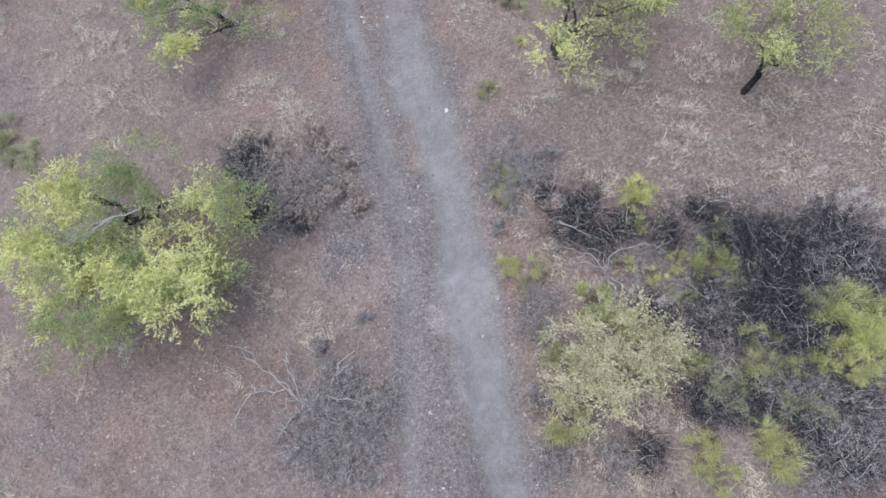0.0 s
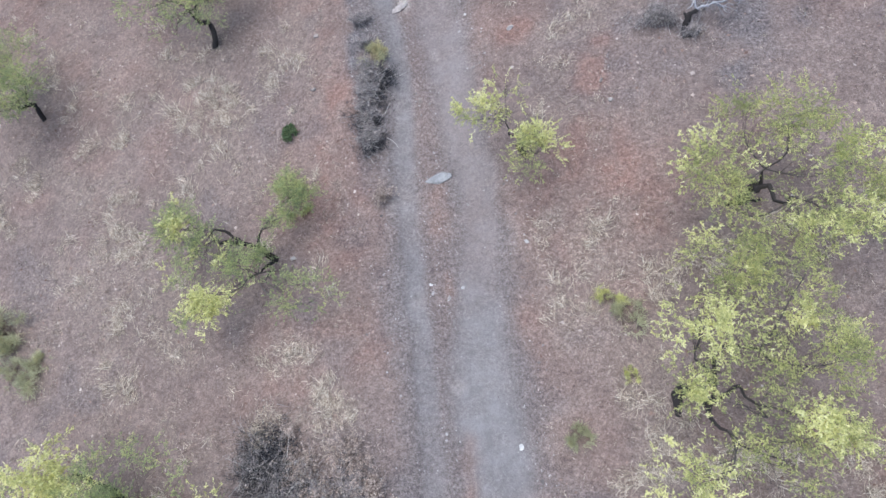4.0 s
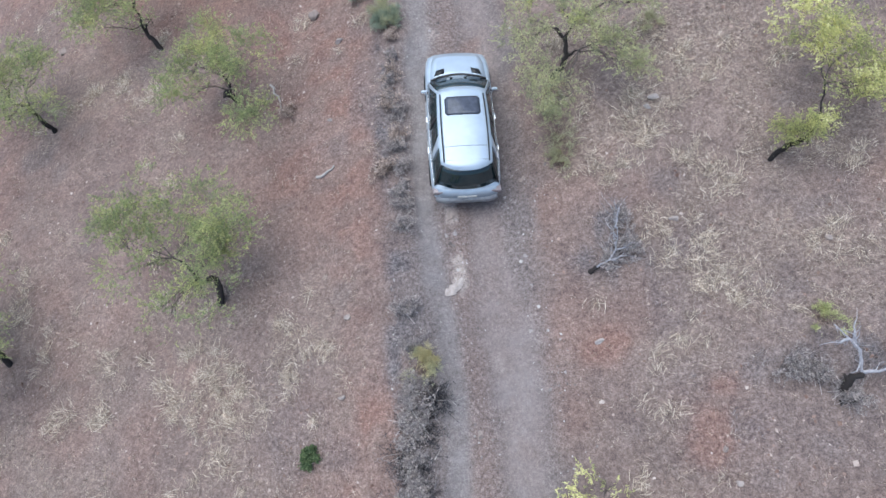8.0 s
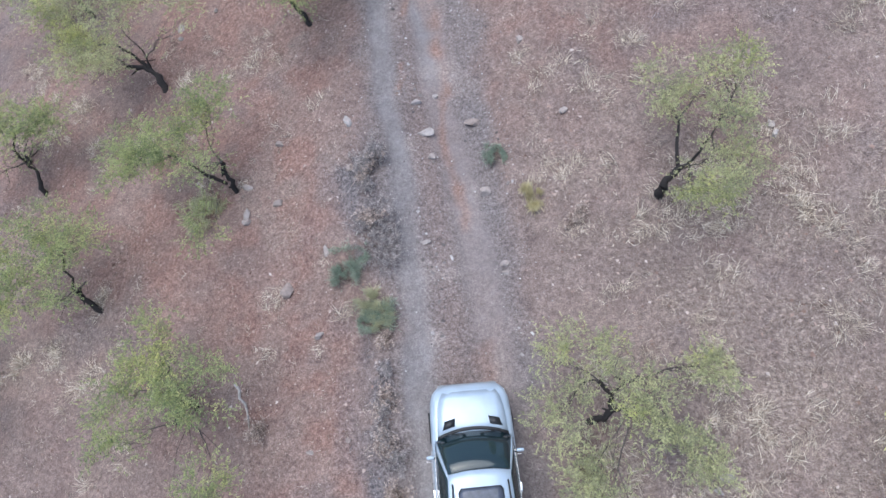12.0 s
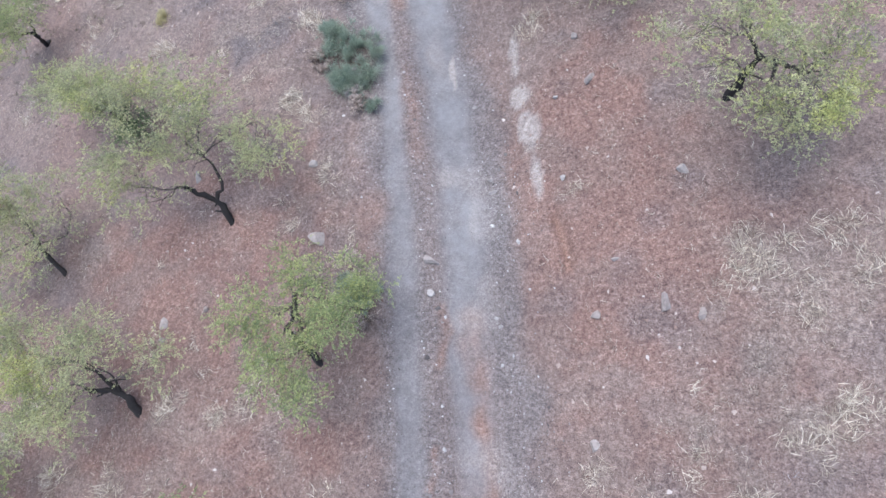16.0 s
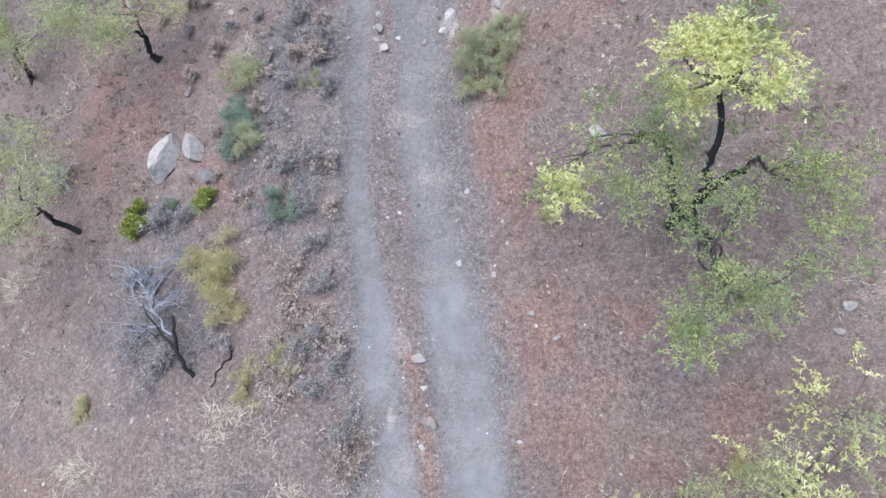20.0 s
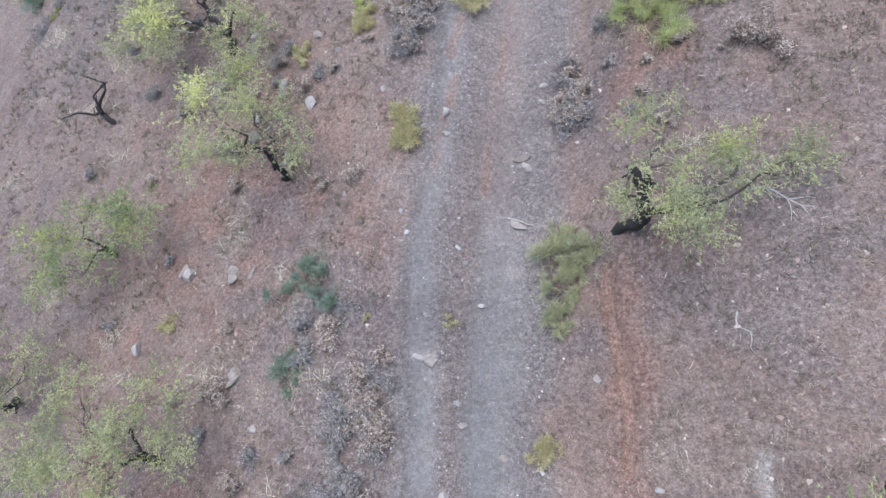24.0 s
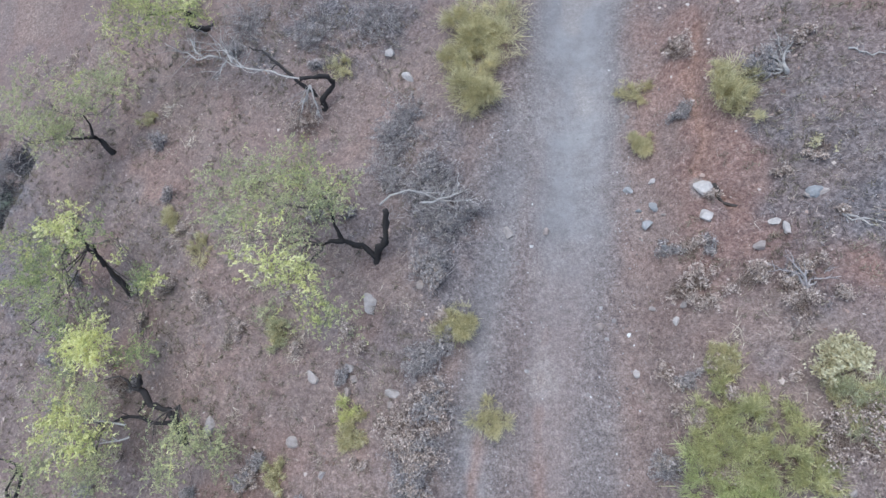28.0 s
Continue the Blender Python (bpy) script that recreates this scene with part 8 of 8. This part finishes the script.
    bumper = loft([[(w, y, z) for w, z in ((-0.80, 0.42), (-0.84, 0.58), (-0.78, 0.70), (0.78, 0.70), (0.84, 0.58), (0.80, 0.42))] for y in (-2.20, -2.40)] + [[(w, -2.47, z) for w, z in ((-0.62, 0.45), (-0.66, 0.58), (-0.62, 0.66), (0.62, 0.66), (0.66, 0.58), (0.62, 0.45))]], True)
    part("rear_bumper", bumper, SILL, car, "dusty grey rear bumper")
    part("tailgate", panel([across((-0.78, -2.30, 1.05), (0.78, -2.30, 1.05), 8, (-0.06, 0.0)), across((-0.76, -2.37, 0.88), (0.76, -2.37, 0.88), 8, (-0.06, 0.0)), across((-0.70, -2.40, 0.70), (0.70, -2.40, 0.70), 8, (-0.05, 0.0))], 0.012), PAINT, car)
    part("number_plate", box(-0.26, -2.472, 0.76, 0.26, -2.455, 0.86, 0.004), PLATE, car)
    # Inside.
    part("cabin_floor", box(-0.84, -2.16, 0.98, 0.84, 1.12, 1.088, 0.02), CABIN, car)
    part("dashboard", box(-0.74, 0.62, 1.06, 0.74, 1.12, 1.13, 0.03), CABIN, car)
    for sx in (-0.36, 0.36):
        for y in (0.05, -0.95):
            seat = part("seat", box(sx - 0.25, y - 0.25, 1.05, sx + 0.25, y + 0.25, 1.16, 0.04), CABIN, car)
            part("seat_back", box(sx - 0.24, y - 0.36, 1.0, sx + 0.24, y - 0.22, 1.46, 0.05), CABIN, seat)
    for ob in car.children_recursive:
        if ob.type == "MESH" and ob.data.materials[0] == GLASS:
            ob.visible_shadow = False
    car.matrix_world = at @ Matrix.Diagonal((1.12, 1.105, 1.08, 1))
    return car


make_car(pose(0.62, 27.47, height(0.70, 27.45) + 0.03, 3.0, 6.0, -1.8))


# ---- what nobody could count ----
def scatter(count, seed, chance):
    rng = np.random.default_rng(seed)
    x, y = rng.uniform(-21, 19, count), rng.uniform(-14, 99, count)
    keep = rng.random(count) < chance(x, y)
    return rng, x[keep], y[keep]


def stuff(name, verts, faces, material, label, category, smooth=False):
    me = bpy.data.meshes.new(name)
    k = faces.shape[1]
    me.vertices.add(len(verts)), me.loops.add(k * len(faces)), me.polygons.add(len(faces))
    me.vertices.foreach_set("co", verts.ravel())
    me.loops.foreach_set("vertex_index", faces.ravel())
    me.polygons.foreach_set("loop_start", np.arange(len(faces)) * k)
    me.update(calc_edges=True)
    me.materials.append(material)
    return tagged(new(name, me), label, category, kind="stuff")


def pebbles(name, rng, x, y, sizes, material, label, small=False):
    shape = np.array([(1, 0, 0), (0.3, 0.9, 0.1), (-0.8, 0.55, 0), (-0.75, -0.6, 0.1), (0.35, -0.95, 0), (0.1, 0.05, 0.75), (-0.35, 0.3, 0.62), (0.45, -0.3, 0.55)])
    tris = np.array([(0, 1, 7), (1, 5, 7), (1, 2, 6), (1, 6, 5), (2, 3, 6), (3, 4, 7), (3, 7, 5), (3, 5, 6), (4, 0, 7)])
    if small:
        shape, tris = np.array([(1, 0.1, 0), (-0.2, 0.9, 0), (-0.9, -0.2, 0), (0.2, -0.9, 0), (0.0, 0.15, 0.7)]), np.array([(0, 1, 4), (1, 2, 4), (2, 3, 4), (3, 0, 4)])
    n, k = len(x), len(shape)
    w = rng.random(n) * 2 * math.pi
    v = shape[None] * (sizes[:, None, None] * rng.uniform(0.6, 1.25, (n, k, 1)))
    v = v * np.stack([rng.uniform(0.8, 1.3, n), rng.uniform(0.6, 1.0, n), rng.uniform(0.6, 1.1, n)], 1)[:, None]
    c, s = np.cos(w)[:, None], np.sin(w)[:, None]
    vx, vy = v[..., 0] * c - v[..., 1] * s, v[..., 0] * s + v[..., 1] * c
    v = np.stack([vx + x[:, None], vy + y[:, None], v[..., 2] + (top(x, y) - 0.15 * sizes)[:, None]], -1)
    f = (np.arange(n)[:, None, None] * k + tris[None]).reshape(-1, 3)
    stuff(name, v.reshape(-1, 3), f, material, label, "stones")


def on_road(x, y):
    s = np.abs(x - road_x(y))
    left, _, right, _ = ruts(x, y)
    return (1 - ease(1.8, 3.0, s)) * (0.2 + 0.8 * ease(-0.3, 0.4, wave(x, y, 0.8, 91))) * (1 - 0.86 * np.clip(left + right, 0, 1))


def between_ruts(x, y):
    """The stony ridge between the wheel tracks and the stones thrown up beside the right one."""
    s = x - road_x(y)
    left, _, right, _ = ruts(x, y)
    beside = np.exp(-((s - np.interp(y, RUT_Y, RIGHT_S) - np.interp(y, RUT_Y, RIGHT_W) - 0.35) / 0.35) ** 2)
    return (np.exp(-((s + 0.3) / 0.5) ** 2) + 0.6 * beside) * (1 - np.clip(left + right, 0, 1)) * ease(-0.1, 0.5, wave(x, y, 1.3, 94))


rng, px, py = scatter(330000, 5, on_road)
pebbles("road_gravel", rng, px, py, 0.014 + 0.034 * rng.random(len(px)) ** 2.5, PEBBLE, "loose grey gravel strewn over the track", True)
rng, px, py = scatter(90000, 7, lambda x, y: on_road(x, y) * 0.12 + between_ruts(x, y) * 0.7)
pebbles("road_stones", rng, px, py, 0.03 + 0.075 * rng.random(len(px)) ** 2.6, PEBBLE, "broken grey stones along the ridge of the track")
rng, px, py = scatter(80000, 6, lambda x, y: ease(1.8, 3.0, np.abs(x - road_x(y))) * (0.16 + 0.55 * ease(0, 0.5, wave(x, y, 2.4, 92))))
pebbles("field_stones", rng, px, py, 0.018 + 0.075 * rng.random(len(px)) ** 2.0, REDPEBBLE, "small reddish stones scattered on the dry slope", True)


def curls(roots, tips, widths, rng):
    """Blades that bend on their way from roots to tips."""
    n = len(roots)
    way = tips - roots
    side = np.cross(way, (0, 0, 1.0) + rng.normal(0, 0.4, roots.shape))
    side /= np.linalg.norm(side, axis=1)[:, None] + 1e-9
    mid = roots + way * rng.uniform(0.4, 0.6, n)[:, None] + side * (np.linalg.norm(way, axis=1) * rng.normal(0, 0.13, n))[:, None]
    mid[:, 2] += 0.25 * np.abs(way[:, 2])
    side = side * widths[:, None] / 2
    v = np.stack([roots - side, roots + side, mid + side * 0.8, mid - side * 0.8, tips], 1).reshape(-1, 3)
    f = (np.arange(n)[:, None, None] * 5 + np.array([(0, 1, 2), (0, 2, 3), (3, 2, 4)])[None]).reshape(-1, 3)
    return v, f


def tufts(name, seed, count, chance, per, length, lift, width, material, label, category="grass", spread=1.1, foot=0.05, make=blades):
    rng, x, y = scatter(count, seed, chance)
    n = len(x)
    lean = rng.random(n) * 2 * math.pi
    size = rng.uniform(0.55, 1.3, n)
    k = np.repeat(np.arange(n), per)
    w = lean[k] + rng.normal(0, spread, len(k))
    roots = np.stack([x[k] + rng.normal(0, foot, len(k)), y[k] + rng.normal(0, foot, len(k)), np.zeros(len(k))], 1)
    roots[:, 2] = top(roots[:, 0], roots[:, 1])
    reach = length * size[k] * rng.uniform(0.4, 1.2, len(k))
    tips = roots + np.stack([np.cos(w) * reach, np.sin(w) * reach, lift * size[k] * rng.uniform(0.2, 1.3, len(k))], 1)
    v, f = make(roots, tips, width * rng.uniform(0.6, 1.4, len(k)), rng)
    stuff(name, v, f, material, label, category)


def off_road(x, y):
    return ease(2.0, 3.2, np.abs(x - road_x(y))) * (1 - 0.75 * laid_bare(x, y))


def thicket(kind, material, crest, label):
    """The small leafless bushes along the track: dark stems with pale seed heads on rounded clumps."""
    rng = np.random.default_rng(77)
    roots, tips, widths, heads = [], [], [], []
    for x, y, r in THICKET[kind]:
        n = int(60 + 340 * r * r)
        foot = np.stack([x + rng.normal(0, 0.28 * r, n), y + rng.normal(0, 0.28 * r, n), np.zeros(n)], 1)
        foot[:, 2] = top(foot[:, 0], foot[:, 1])
        many = 3 + int(9 * r)
        lump = np.stack([x + rng.normal(0, 0.42 * r, many), y + rng.normal(0, 0.42 * r, many), r * rng.uniform(0.25, 0.6, many)], 1)
        lump[:, 2] += top(lump[:, 0], lump[:, 1])
        u = rng.normal(size=(n, 3))
        u[:, 2] = np.abs(u[:, 2])
        u /= np.linalg.norm(u, axis=1)[:, None]
        tip = lump[rng.integers(0, many, n)] + u * (r * rng.uniform(0.25, 0.42, n))[:, None]
        s = rng.integers(0, n, 4 * n)
        mid = foot[s] + (tip[s] - foot[s]) * rng.uniform(0.4, 1, 4 * n)[:, None]
        end = mid + rng.normal(0, 0.05 + 0.05 * r, (4 * n, 3))
        roots += [foot, mid]
        tips += [tip, end]
        widths += [rng.uniform(0.010, 0.020, n), rng.uniform(0.008, 0.017, 4 * n)]
        heads.append(np.repeat(tip, 4, 0) + rng.normal(0, 0.028, (4 * n, 3)))
    v, f = blades(np.concatenate(roots), np.concatenate(tips), np.concatenate(widths), rng)
    stuff(f"{kind}_brush", v, f, material, label, "brushwood")
    heads = np.concatenate(heads)
    v, f = leaves(heads, rng.uniform(0.025, 0.055, len(heads)), rng, 0.8)
    stuff(f"{kind}_seed_heads", v, f, crest, "pale dry seed heads on the low brush", "seed heads")


thicket("grey", GREYTWIG, GREYHEAD, "low leafless grey brush along the track")
thicket("brown", BROWNTWIG, BROWNHEAD, "low dry brown brush along the track")
tufts("dry_grass", 11, 150000, lambda x, y: off_road(x, y) * (0.08 + 0.5 * covers(x, y)["straw"]) * (1.5 - 0.5 * ease(8, 20, y)), 7, 0.19, 0.09, 0.013, STRAW, "flattened straw-coloured dry grass over the slope")
tufts("pale_grass", 14, 92000, lambda x, y: off_road(x, y) * ease(0.10, 0.5, covers(x, y)["straw"]) * ease(-0.1, 0.7, wave(x, y, 1.0, 95) + 0.5 * wave(x, y, 0.4, 98)) * (2.0 - 1.1 * ease(4, 12, y)), 22, 0.33, 0.17, 0.0105, PALESTRAW, "matted tufts of long bleached grass", spread=0.75, foot=0.10, make=curls)
tufts("undergrowth", 16, 85000, lambda x, y: off_road(x, y) * ease(56, 66, y) * (0.10 + 0.6 * ease(-0.2, 0.5, wave(x, y, 1.1, 97))) * (1 + 1.4 * ease(3, 5.5, x) * ease(74, 82, y) + 1.1 * (1 - ease(-4, -3, x)) * ease(76, 84, y)), 9, 0.14, 0.16, 0.018, OLIVETWIG, "half-dry olive-brown undergrowth", "undergrowth")
tufts("dead_herbs", 12, 50000, lambda x, y: off_road(x, y) * (0.55 + 0.9 * ease(60, 74, y)) * (0.15 + 0.5 * ease(-0.1, 0.5, wave(x, y, 0.9, 93))), 6, 0.13, 0.07, 0.015, BROWNTWIG, "withered brown herbs and litter on the ground", "dry herbs")
tufts("leaf_litter", 15, 80000, lambda x, y: off_road(x, y) * (0.15 + 0.5 * ease(-0.1, 0.4, wave(x, y, 0.45, 96))) * (0.5 + 0.6 * ease(58, 70, y)), 5, 0.06, 0.03, 0.022, LITTER, "dark and pale fallen leaves on the soil", "leaf litter")
tufts("grey_herbs", 13, 60000, lambda x, y: ease(1.6, 2.4, np.abs(x - road_x(y))) * 0.75 * ease(0.3, 0.9, covers(x, y)["grey"]), 10, 0.15, 0.14, 0.015, GREYTWIG, "grey withered undergrowth", "dry herbs")
